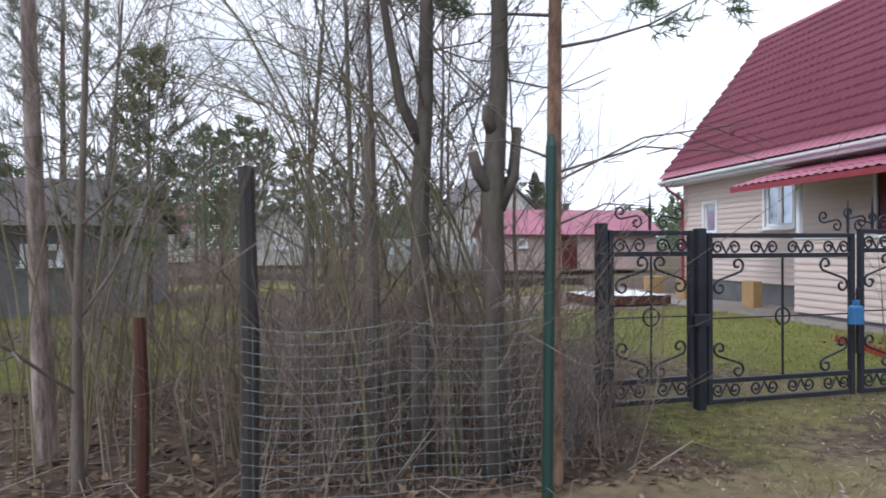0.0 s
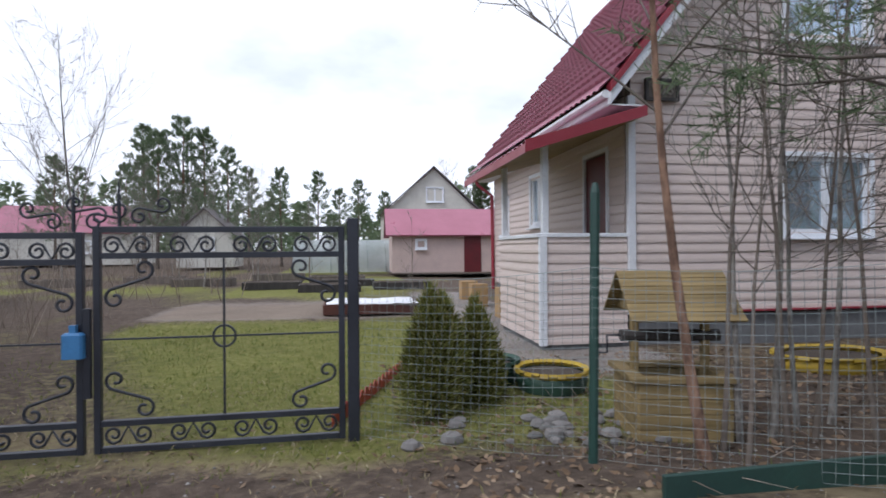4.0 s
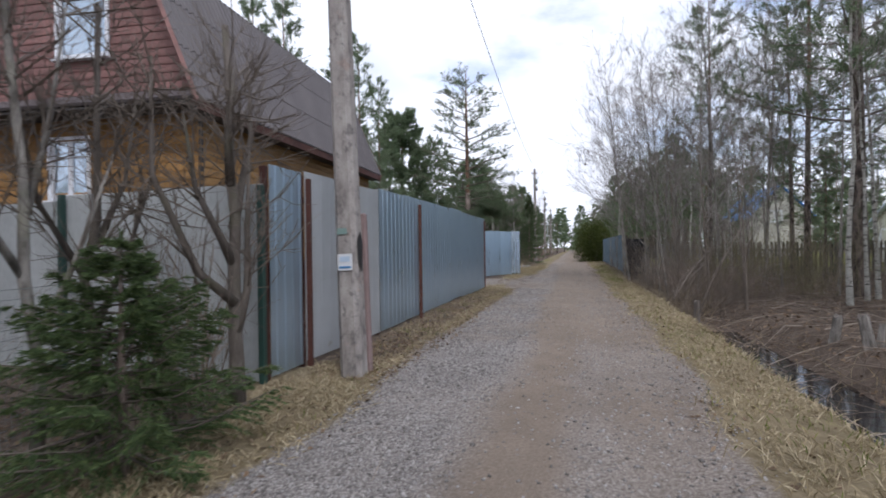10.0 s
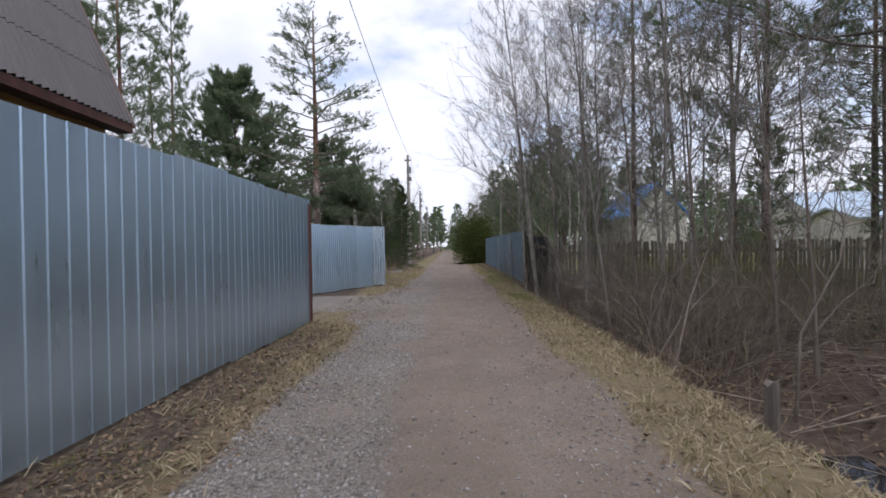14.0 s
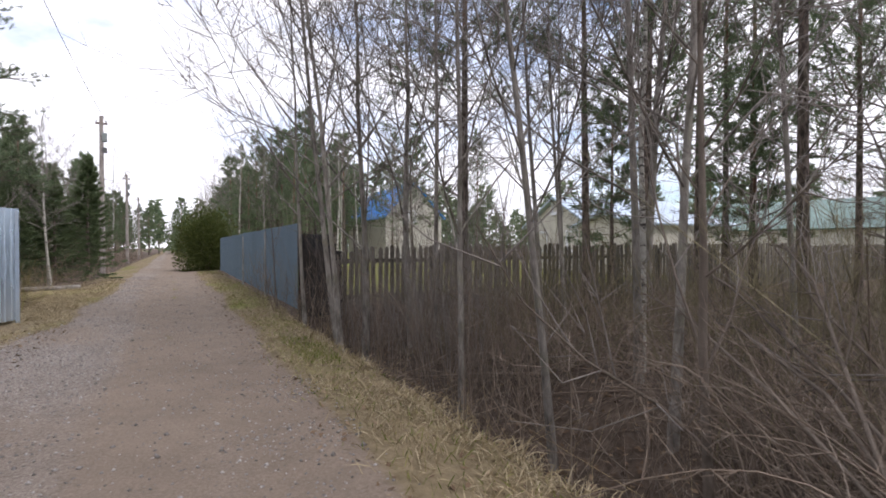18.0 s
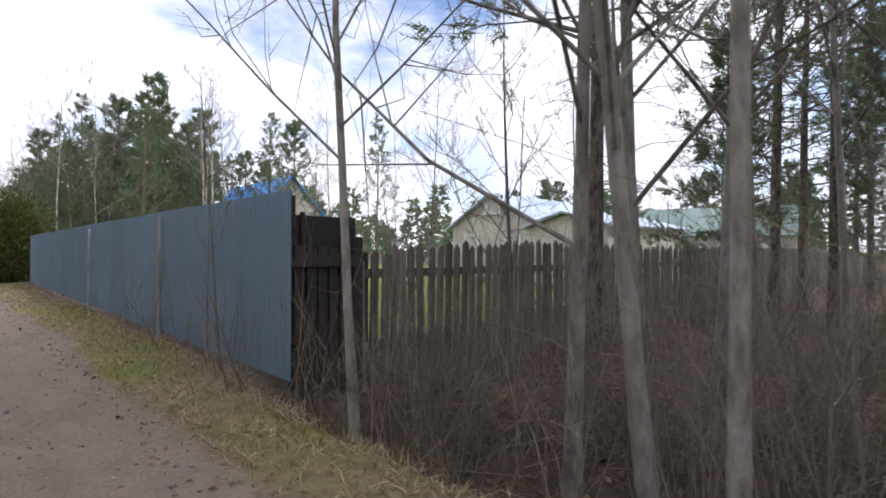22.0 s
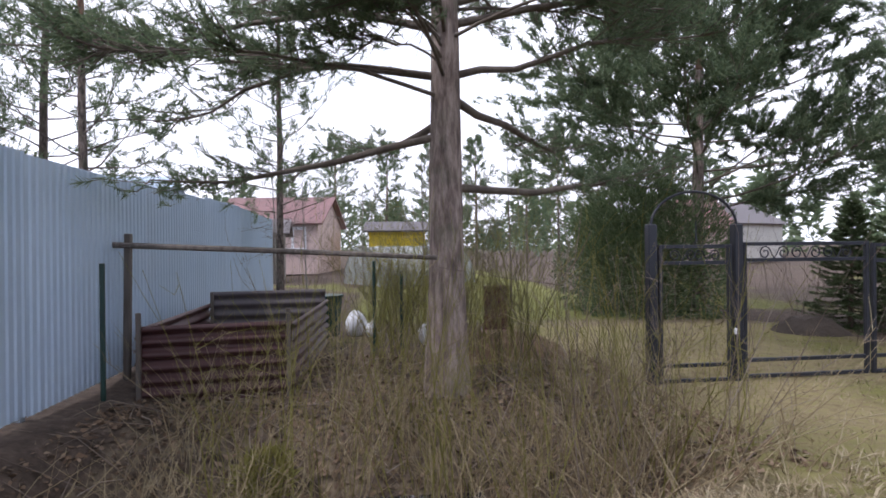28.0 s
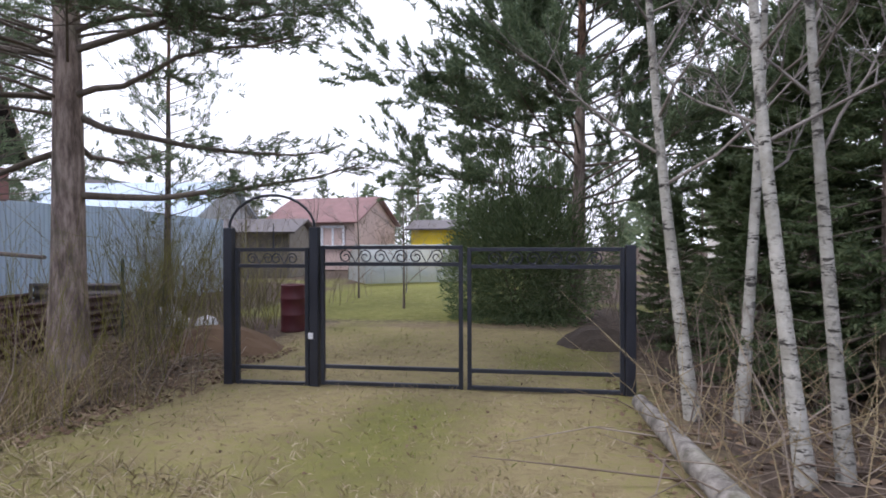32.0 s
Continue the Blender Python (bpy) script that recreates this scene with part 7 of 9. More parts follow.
bush("thuja_bush", "yellow-green thuja bush beside the gate", 7.33, 4.42, 0.5, 1.0, 9000, M_THUJA, (0.085, 0.011), 0.9, "thujas", 10, 1, 0.9)
bush("thuja_bush", "small yellow-green thuja bush", 7.72, 4.7, 0.36, 0.9, 7000, M_THUJA, (0.085, 0.011), 0.9, "thujas", 9, 2, 0.9)
bush("thuja_bush", "dark broad thuja behind the second gate", 50.15, 11.1, 3.0, 3.2, 40000, M_SPRUCEDK, (0.11, 0.02), 0.4, "", 9, 3)
bush("hedge_bush", "large rounded clipped bush at the lane side", 63.3, -1.95, 3.0, 3.3, 16000, M_HEDGE, (0.15, 0.035), 0.3, "", 14, 4)
bush("hedge_bush", "rounded clipped bush at the lane side", 66.2, -2.3, 2.6, 2.8, 11000, M_HEDGE, (0.15, 0.035), 0.3, "", 12, 5)
bush("willow_bush", "bushy yellow-green young shrub by the pen", 44.1, 3.95, 0.35, 0.4, 900, M_WILLOW, (0.08, 0.012), 0.8, "", 4, 6)
for t in STORE:
    for o in (*t.children_recursive, t):
        bpy.data.objects.remove(o)

# ---- undergrowth, grass, litter, gravel ----
ru = np.random.default_rng(31)


def spread(n, x0, x1, y0, y1):
    return ru.uniform(x0, x1, n), ru.uniform(y0, y1, n)


def stems(n, area, h0, h1, r, lean=0.25, side=5, curl=0.2, foot=None):
    """Upright thin stems with side twigs over an area."""
    if foot is None:
        x, y = spread(int(n * 1.5), *area)
        ok = vnoise(x, y, 0.8, 19) + 0.5 * vnoise(x, y, 0.3, 20) > 0.62
        foot = x[ok], y[ok]
    x, y = foot
    n = len(x)
    p0 = np.stack([x, y, lay(x, y) - 0.03], 1)
    h = ru.uniform(h0, h1, n)[:, None] * (0.6 + 0.8 * vnoise(x, y, 1.2, 17))[:, None]
    d = np.concatenate([ru.normal(size=(n, 2)) * lean, np.ones((n, 1))], 1)
    p1 = p0 + d * h * 0.5
    p2 = p1 + (d + np.concatenate([ru.normal(size=(n, 2)) * curl, np.zeros((n, 1))], 1)) * h * 0.5
    rr = r * ru.uniform(0.5, 1.3, n)
    out = [sticks(p0, p1, p2, rr, rr * 0.3)]
    for _ in range(side):
        q = ru.uniform(0.25, 1, (n, 1))
        s = np.where(q < 0.5, p0 + (p1 - p0) * q * 2, p1 + (p2 - p1) * (q * 2 - 1))
        a0, a1, a2, dd = twig_cloud(ru, s, d / np.linalg.norm(d, axis=1, keepdims=True), h * 0.28, 0, 0.55, 0.1)
        out.append(sticks(a0, a1, a2, rr * 0.4, 0.001))
    return out


def arches(n, area, h0, h1, r, out, side=9, way=None):
    """Long bowed stems that rise and bend over, with fine side twigs."""
    x, y = spread(n, *area)
    p = np.stack([x, y, lay(x, y) - 0.03], 1)
    a = ru.uniform(0, 6.28, n) if way is None else way + ru.normal(size=n) * 0.5
    h, o = ru.uniform(h0, h1, n), out * ru.uniform(0.5, 1.2, n)
    k = ru.uniform(0.8, 1.2, n)
    def at(t):
        u = o * t ** 1.7
        return p + np.stack([np.cos(a) * u, np.sin(a) * u, h * np.sin(t * 1.75 * k) / np.sin(1.4)], 1)
    ts = np.linspace(0, 1, 6)
    got = []
    for t0, t1 in zip(ts, ts[1:]):
        got.append(sticks(at(t0), at((t0 + t1) / 2), at(t1), r * (1 - 0.8 * t0), r * (1 - 0.8 * t1)))
    for _ in range(side):
        t = ru.uniform(0.3, 1.0, (n, 1))
        s = np.stack([at(q)[i] for i, q in enumerate(t[:, 0])])
        d = np.stack([np.cos(a), np.sin(a), 0.5 + 0 * a], 1)
        b0, b1, b2, dd = twig_cloud(ru, s, d, 0.32 * h[:, None], 0, 0.75, 0.15)
        got.append(sticks(b0, b1, b2, r * 0.3, 0.0012))
        for q in (0.4, 0.7):
            c0, c1, c2, _ = twig_cloud(ru, b0 + (b2 - b0) * q, dd, 0.12 * h[:, None], 0, 0.7, 0.1)
            got.append(spikes(c0, c2, 0.0016))
    return got


def stuff(name, label, category, chunks, mat):
    me = tri_mesh(name, *join_arrays(chunks), mat)
    return tagged(new(name, me), label, category, kind="stuff")


stuff("thicket", "dense leafless brown thicket behind the mesh fence", "thicket",
      stems(240, (-0.55, 1.9, 2.8, 6.2), 0.6, 1.7, 0.005, 0.35, 8, 0.35) + stems(110, (-3.6, -0.5, 4.9, 7.2), 0.6, 1.6, 0.005, 0.35, 8, 0.35) + stems(80, (-2.6, 1.2, 3.4, 6.5), 1.4, 2.6, 0.006, 0.22, 8) + stems(170, (0.7, 2.2, 2.9, 5.5), 0.5, 1.5, 0.005, 0.35, 8, 0.35), M_SHRUB)
stuff("thicket", "bowed mossy branches arching through the thicket", "thicket", arches(56, (-2.2, 1.2, 3.4, 5.8), 1.4, 3.2, 0.009, 1.6, 9) + arches(16, (0.0, 1.4, 3.0, 4.0), 2.0, 3.4, 0.012, 2.2, 12, 2.9), M_MOSSTWIG)
stuff("thicket", "dark fine brush at the foot of the thicket", "thicket", stems(310, (-0.5, 2.1, 3.2, 7.0), 0.4, 1.2, 0.004, 0.5, 8, 0.5) + stems(110, (-3.6, -0.5, 5.0, 7.4), 0.4, 1.1, 0.004, 0.5, 8, 0.5), M_TWIG)
stuff("thicket", "tangled leafless shrubs along the wooded ditch", "thicket",
      stems(620, (31.0, 41.0, -5.6, -3.0), 0.35, 1.1, 0.0045, 0.4, 8, 0.45) + stems(90, (33.5, 39.0, -4.0, -2.55), 0.9, 2.1, 0.006, 0.15, 7) + stems(240, (30.4, 35.0, -4.4, -2.7), 0.5, 1.2, 0.0045, 0.6, 8, 0.6) + stems(240, (23, 41, -12, -5), 0.3, 1.0, 0.0045, 0.4, 7, 0.4), M_SHRUB)
stuff("thicket", "slender grey alder shoots before the picket fence", "thicket", stems(170, (36.0, 40.6, -4.6, -2.8), 1.3, 2.7, 0.006, 0.17, 9, 0.2), M_PALETWIG)
stuff("thicket", "dark fine brush in the ditch", "thicket", stems(520, (30.0, 41.0, -4.2, -2.75), 0.3, 0.9, 0.004, 0.7, 8, 0.7) + stems(120, (23.0, 30.0, -5.0, -3.3), 0.3, 0.8, 0.004, 0.5, 7, 0.5), M_TWIG)
stuff("thicket", "bowed grey branches arching over the ditch", "thicket", arches(46, (31.5, 40.5, -5.0, -2.8), 0.7, 1.6, 0.008, 1.3, 8) + arches(8, (30.9, 31.8, -3.3, -2.7), 0.75, 1.15, 0.011, 2.1, 11, 0.05) + arches(5, (31.2, 32.2, -3.6, -3.0), 0.9, 1.3, 0.009, 1.5, 10, 0.4), M_SHRUB)
stuff("thicket", "mossy greenish shrubs under the pines", "thicket", stems(560, (31.5, 37.5, -6.8, -3.5), 0.7, 1.9, 0.0045, 0.4, 9, 0.5) + stems(260, (29, 41, -12, -5.5), 0.9, 2.2, 0.005, 0.35, 8, 0.35), M_MOSSTWIG)
stuff("thicket", "leafless shrubs before the grey sheet fence", "thicket", stems(150, (15.8, 20.3, 3.6, 8.0), 0.4, 1.3, 0.005, 0.4, 7, 0.4) + stems(50, (20.0, 20.6, 2.5, 3.2), 0.7, 1.7, 0.008, 0.15, 6), M_SHRUB)
stuff("thicket", "yellow-green willow shoots beside the ditch", "thicket",
      stems(60, (43.6, 46.4, 3.5, 4.9), 0.7, 1.7, 0.004, 0.18, 5, 0.15) + stems(50, (45.9, 46.7, 5.4, 6.8), 0.9, 1.9, 0.005, 0.25, 9, 0.25) + stems(120, (44.7, 46.2, 6.6, 9.2), 1.0, 2.2, 0.006, 0.25, 10, 0.25) + stems(25, (46.2, 47.3, 3.2, 4.6), 0.5, 1.5, 0.004, 0.3, 5), M_WILLOW)
stuff("thicket", "tall yellowish shoots on the ditch bank", "thicket", stems(100, (43.9, 46.9, 2.9, 4.4), 0.8, 1.8, 0.0045, 0.16, 4, 0.16), M_WILLOW)
stuff("thicket", "orange-brown dry weeds on the ditch bank", "thicket", stems(230, (43.2, 46.6, 2.9, 4.9), 0.4, 1.1, 0.004, 0.45, 5, 0.4), M_REED)
stuff("thicket", "mossy leafless shrubs round the big pine", "thicket", stems(60, (45.8, 46.8, 5.2, 7.0), 0.8, 1.8, 0.005, 0.3, 10, 0.3) + stems(170, (44.6, 46.4, 6.6, 9.6), 0.9, 2.1, 0.005, 0.3, 10, 0.3), M_MOSSTWIG)
stuff("thicket", "brown leafless shrubs across the back of the yard", "thicket", stems(90, (42.8, 46.0, 9.5, 16), 0.8, 1.8, 0.005, 0.25, 7, 0.3) + stems(90, (51.6, 57, 5.5, 9), 0.6, 1.8, 0.006, 0.3, 6) + stems(50, (45.6, 47.4, 2.8, 5.6), 0.5, 1.4, 0.005, 0.3, 6) + stems(160, (51, 59, 11, 17), 0.6, 1.7, 0.008, 0.3, 6), M_SHRUB)
stuff("dry_stalks", "bleached dry stalks leaning over the ditch", "stalks",
      stems(110, (42.6, 44.2, 2.7, 3.5), 0.3, 0.75, 0.0045, 0.7, 1, 0.7) + stems(150, (44.6, 46.9, 3.2, 4.8), 0.35, 0.9, 0.0045, 0.5, 1, 0.5) + stems(170, (46.0, 47.3, 2.7, 4.6), 0.3, 0.8, 0.0045, 0.6, 2, 0.5) + stems(150, (28, 41, -2.9, -2.1), 0.3, 0.7, 0.003, 0.7, 1, 0.7) + stems(40, (22.5, 28, -3.6, -2.4), 0.15, 0.45, 0.004, 0.5, 1, 0.6) + stems(60, (51.3, 53, 2.6, 4.5), 0.3, 1.0, 0.005, 0.8, 2, 0.5), M_REED)
stuff("thicket", "leafless shrubs along the far lane", "thicket", stems(420, (55, 100, 2.6, 5.5), 0.6, 1.8, 0.010, 0.25, 4) + stems(420, (62, 100, -5.5, -2.6), 0.6, 1.8, 0.010, 0.25, 4) + stems(150, (51.6, 56, 2.6, 6.0), 0.3, 1.0, 0.006, 0.3, 4), M_SHRUB)
stuff("thicket", "sparse shrub stems before the blue-grey fence", "thicket", stems(26, (41.3, 46, -2.35, -2.0), 0.5, 1.3, 0.006, 0.25, 5) + stems(26, (39.5, 41.3, -2.9, -2.2), 0.6, 1.6, 0.007, 0.25, 5), M_SHRUB)
stuff("thicket", "bare shrubs across the gardens", "thicket", stems(300, (-12, 4, 14, 34), 0.5, 1.6, 0.012, 0.3, 4) + stems(60, (0.6, 2.2, 5, 12), 0.4, 1.4, 0.006, 0.3, 4), M_SHRUB)


def fallen(n, area, l0, l1, r):
    x, y = spread(n, *area)
    a, L = ru.uniform(0, 6.28, n), ru.uniform(l0, l1, n)
    p0 = np.stack([x, y, lay(x, y) + 0.02], 1)
    x2, y2 = x + np.cos(a) * L, y + np.sin(a) * L
    p2 = np.stack([x2, y2, np.maximum(lay(x2, y2), -0.5) + ru.uniform(0.0, 0.12, n) * L], 1)
    p1 = (p0 + p2) / 2 + np.stack([ru.normal(size=n) * 0.06 * L, ru.normal(size=n) * 0.06 * L, np.abs(ru.normal(size=n)) * 0.08 * L + 0.02], 1)
    return sticks(p0, p1, p2, r * ru.uniform(0.5, 1.4, n), r * 0.3)


stuff("fallen_twigs", "fallen twigs and broken branches on the wood floor", "twigs",
      [fallen(900, (18, 41, -7, -2.35), 0.3, 1.2, 0.006), fallen(150, (22, 40, -6.5, -3.4), 0.8, 1.9, 0.014), fallen(300, (-3.5, 2, 2.7, 5), 0.2, 0.8, 0.005), fallen(350, (42.8, 47, 3.0, 6.5), 0.2, 0.8, 0.005),
       fallen(60, (14, 54, -1.1, 1.6), 0.08, 0.35, 0.003), fallen(200, (8, 20, 2.5, 5), 0.2, 0.7, 0.004), fallen(90, (51.3, 54, 2.4, 5), 0.4, 1.4, 0.008)], M_SHRUB)


def grass(n, area, test, l0, l1, w, lean, bend):
    x, y = spread(n, *area)
    ok = test(x, y) > ru.random(n)
    x, y = x[ok], y[ok]
    n = len(x)
    b = np.stack([x, y, lay(x, y) - 0.005], 1)
    d = np.concatenate([ru.normal(size=(n, 2)) * lean, np.ones((n, 1))], 1)
    return blades(b, d, ru.uniform(l0, l1, n) * (0.6 + 0.8 * vnoise(x, y, 0.5, 23)), w, ru, bend)


def z_dry(x, y):
    return zones(x, y)[:, 2] * (1 - 0.55 * step(x, 22.3, 23) * (1 - step(x, 31.8, 32.6)) * (y > 0)) * (1 - zones(x, y)[:, 0]) * (0.25 + 0.75 * (vnoise(x, y, 0.35, 41) > 0.42))


def z_green(x, y):
    z = zones(x, y)
    return z[:, 1] * (1 - z[:, 0])


stuff("dry_grass", "matted straw-coloured dry grass on the verges", "grass",
      [grass(34000, (15, 33, 1.2, 2.5), z_dry, 0.05, 0.15, 0.006, 0.9, 0.5), grass(30000, (14, 42, -2.5, -1.0), z_dry, 0.06, 0.17, 0.006, 0.9, 0.5), grass(14000, (33, 42.6, 1.4, 4.3), z_dry, 0.05, 0.14, 0.006, 0.9, 0.5),
       grass(16000, (42.4, 56, 1.1, 3.0), z_dry, 0.06, 0.2, 0.006, 0.8, 0.6), grass(12000, (42, 62, -2.5, -1.0), z_dry, 0.05, 0.14, 0.007, 0.9, 0.5), grass(9000, (46, 52, 2, 8), z_dry, 0.03, 0.09, 0.006, 0.9, 0.4),
       grass(7000, (1.8, 9, 1.5, 6), z_dry, 0.03, 0.09, 0.006, 0.9, 0.4),
       grass(7000, (28, 41, -2.5, -1.95), lambda x, y: (vnoise(x, y, 0.3, 51) > 0.5) * 1.0, 0.1, 0.3, 0.006, 0.8, 0.9), grass(4000, (21, 28, -2.35, -1.7), lambda x, y: (vnoise(x, y, 0.3, 51) > 0.4) * 1.0, 0.05, 0.13, 0.006, 0.9, 0.8), grass(9000, (42.4, 47.4, 1.9, 2.8), lambda x, y: (vnoise(x, y, 0.3, 52) > 0.45) * 1.0, 0.08, 0.26, 0.006, 0.9, 0.9)], M_DRYGRASS)
stuff("green_grass", "short spring grass on lawns and verges", "grass",
      [grass(30000, (2.2, 9.5, 1.6, 11), z_green, 0.025, 0.07, 0.006, 0.5, 0.2), grass(12000, (14, 42, -2.3, -1.1), z_green, 0.04, 0.11, 0.006, 0.5, 0.3), grass(6000, (42, 62, -2.4, -1.1), z_green, 0.04, 0.1, 0.006, 0.5, 0.3),
       grass(9000, (43, 56, 1.2, 9), z_green, 0.03, 0.08, 0.006, 0.5, 0.3), grass(4000, (15, 33, 1.4, 2.5), z_green, 0.03, 0.08, 0.006, 0.5, 0.3), grass(2500, (22.5, 32.3, 1.5, 2.4), lambda x, y: (vnoise(x, y, 0.5, 71) > 0.62) * 1.0, 0.02, 0.06, 0.006, 0.6, 0.2), grass(700, (36.4, 38.3, -1.95, -1.5), lambda x, y: x * 0 + 0.9, 0.06, 0.13, 0.007, 0.5, 0.4)], M_GREENGRASS)


def leaves(n, area, size, high=0.015):
    x, y = spread(n, *area)
    c = np.stack([x, y, lay(x, y) + ru.uniform(0.002, high, n)], 1)
    a = ru.uniform(0, 6.28, n)
    s = size * ru.uniform(0.5, 1.4, n)[:, None]
    u = np.stack([np.cos(a), np.sin(a), ru.normal(size=n) * 0.35], 1) * s
    w = np.stack([-np.sin(a), np.cos(a), ru.normal(size=n) * 0.35], 1) * s * 0.55
    lift = np.array([0, 0, 1.0]) * s * ru.uniform(-0.2, 0.3, n)[:, None]
    v = np.stack([c - u, c - w + lift, c + u, c + w + lift], 1).reshape(-1, 3)
    f = (np.array([[0, 1, 3], [1, 2, 3]])[None] + (np.arange(n) * 4)[:, None, None]).reshape(-1, 3)
    return v, f


stuff("leaf_litter", "brown fallen leaves under the trees", "leaves",
      [leaves(15000, (17, 41.3, -9, -2.2), 0.035), leaves(5000, (-3.6, 2.4, 2.6, 6), 0.03), leaves(11000, (42.6, 47.4, 2.9, 7), 0.028), leaves(5000, (7, 20, 2.4, 6.4), 0.03), leaves(2500, (15, 42, 1.3, 2.45), 0.022), leaves(5500, (21.3, 32.8, 1.45, 2.45), 0.019), leaves(2500, (15, 60, -2.2, -1.0), 0.022),
       leaves(260, (46.5, 52, 1.6, 6), 0.016), leaves(900, (1.5, 8, 1.8, 4.5), 0.022), leaves(1500, (51.2, 54, 2.2, 6), 0.03)], M_LITTER)


def pebbles(n, area, s0, s1, test=None):
    x, y = spread(n, *area)
    if test is not None:
        ok = test(x, y) > ru.random(n)
        x, y = x[ok], y[ok]
    n = len(x)
    s = (s0 + (s1 - s0) * ru.random(n) ** 2.2)[:, None]
    c = np.stack([x, y, lay(x, y) + 0.15 * s[:, 0]], 1)
    o = np.array([[1, 0, 0], [0, 1, 0], [-1, 0, 0], [0, -1, 0], [0, 0, 1], [0, 0, -1]], float)
    a = ru.uniform(0, 6.28, n)
    ca, sa = np.cos(a)[:, None], np.sin(a)[:, None]
    k = ru.uniform(0.55, 1.25, (n, 6)) * s
    px = (o[None, :, 0] * ca - o[None, :, 1] * sa) * k
    py = (o[None, :, 0] * sa + o[None, :, 1] * ca) * k
    pz = o[None, :, 2] * k * 0.7 + ru.normal(size=(n, 6)) * s * 0.12
    v = (np.stack([px, py, pz], -1) + c[:, None, :]).reshape(-1, 3)
    f = np.array([[0, 1, 4], [1, 2, 4], [2, 3, 4], [3, 0, 4], [1, 0, 5], [2, 1, 5], [3, 2, 5], [0, 3, 5]])
    return v, (f[None] + (np.arange(n) * 6)[:, None, None]).reshape(-1, 3)


def z_grav(x, y):
    z = zones(x, y)
    return z[:, 0] * np.clip(1.15 - z[:, 3] * 1.05, 0.07, 1)


stuff("gravel", "loose grey gravel on the lane", "gravel",
      [pebbles(24000, (15, 33, 0.0, 1.5), 0.008, 0.019, lambda x, y: step(y, 0.1 + 0.3 * vnoise(x, y, 1.3, 93), 0.55 + 0.3 * vnoise(x, y, 1.3, 93)) * (0.25 + 0.75 * (vnoise(x, y, 0.5, 91) > 0.4))), pebbles(9000, (15, 36, -1.4, -0.2), 0.007, 0.017, lambda x, y: step(-y, 0.35, 0.8) * (0.15 + 0.85 * (vnoise(x, y, 0.6, 92) > 0.5))), pebbles(44000, (15, 42, -1.5, 2.0), 0.005, 0.017, z_grav), pebbles(16000, (42, 58, -1.5, 1.9), 0.006, 0.02, z_grav), pebbles(9000, (16, 54, -1.5, 1.9), 0.010, 0.026, z_grav), pebbles(1500, (2, 16, 1.0, 4.0), 0.006, 0.02)], M_GRAVEL)

# far woods that close the view all round
def far_woods():
    n = 620
    a = ru.uniform(0, 6.283, n)
    d = ru.uniform(85, 190, n)
    cx, cy = 28 + np.cos(a) * d * 1.15, np.sin(a) * d
    ok = (np.abs(cy) > 7) | (cx > 120)
    cx, cy = cx[ok], cy[ok]
    n, m = len(cx), 190
    h = ru.uniform(6, 13, n)
    t = ru.random((n, m)) ** 0.8
    w = (1 - t) * 0.22 + 0.04
    ang = ru.uniform(0, 6.28, (n, m))
    rad = w * h[:, None] * ru.uniform(0.2, 1.2, (n, m))
    at = np.stack([cx[:, None] + np.cos(ang) * rad, cy[:, None] + np.sin(ang) * rad, h[:, None] * (0.02 + 0.96 * t)], -1).reshape(-1, 3)
    way = np.stack([np.cos(ang), np.sin(ang), 0.2 + 0 * ang], -1).reshape(-1, 3) + ru.normal(size=(n * m, 3)) * 0.4
    return needle_tris(at, way, ru.uniform(0.7, 1.7, n * m), 0.6, ru)


stuff("far_woods", "mixed dark woods on the horizon", "woods", [far_woods()], M_NEEDLE)

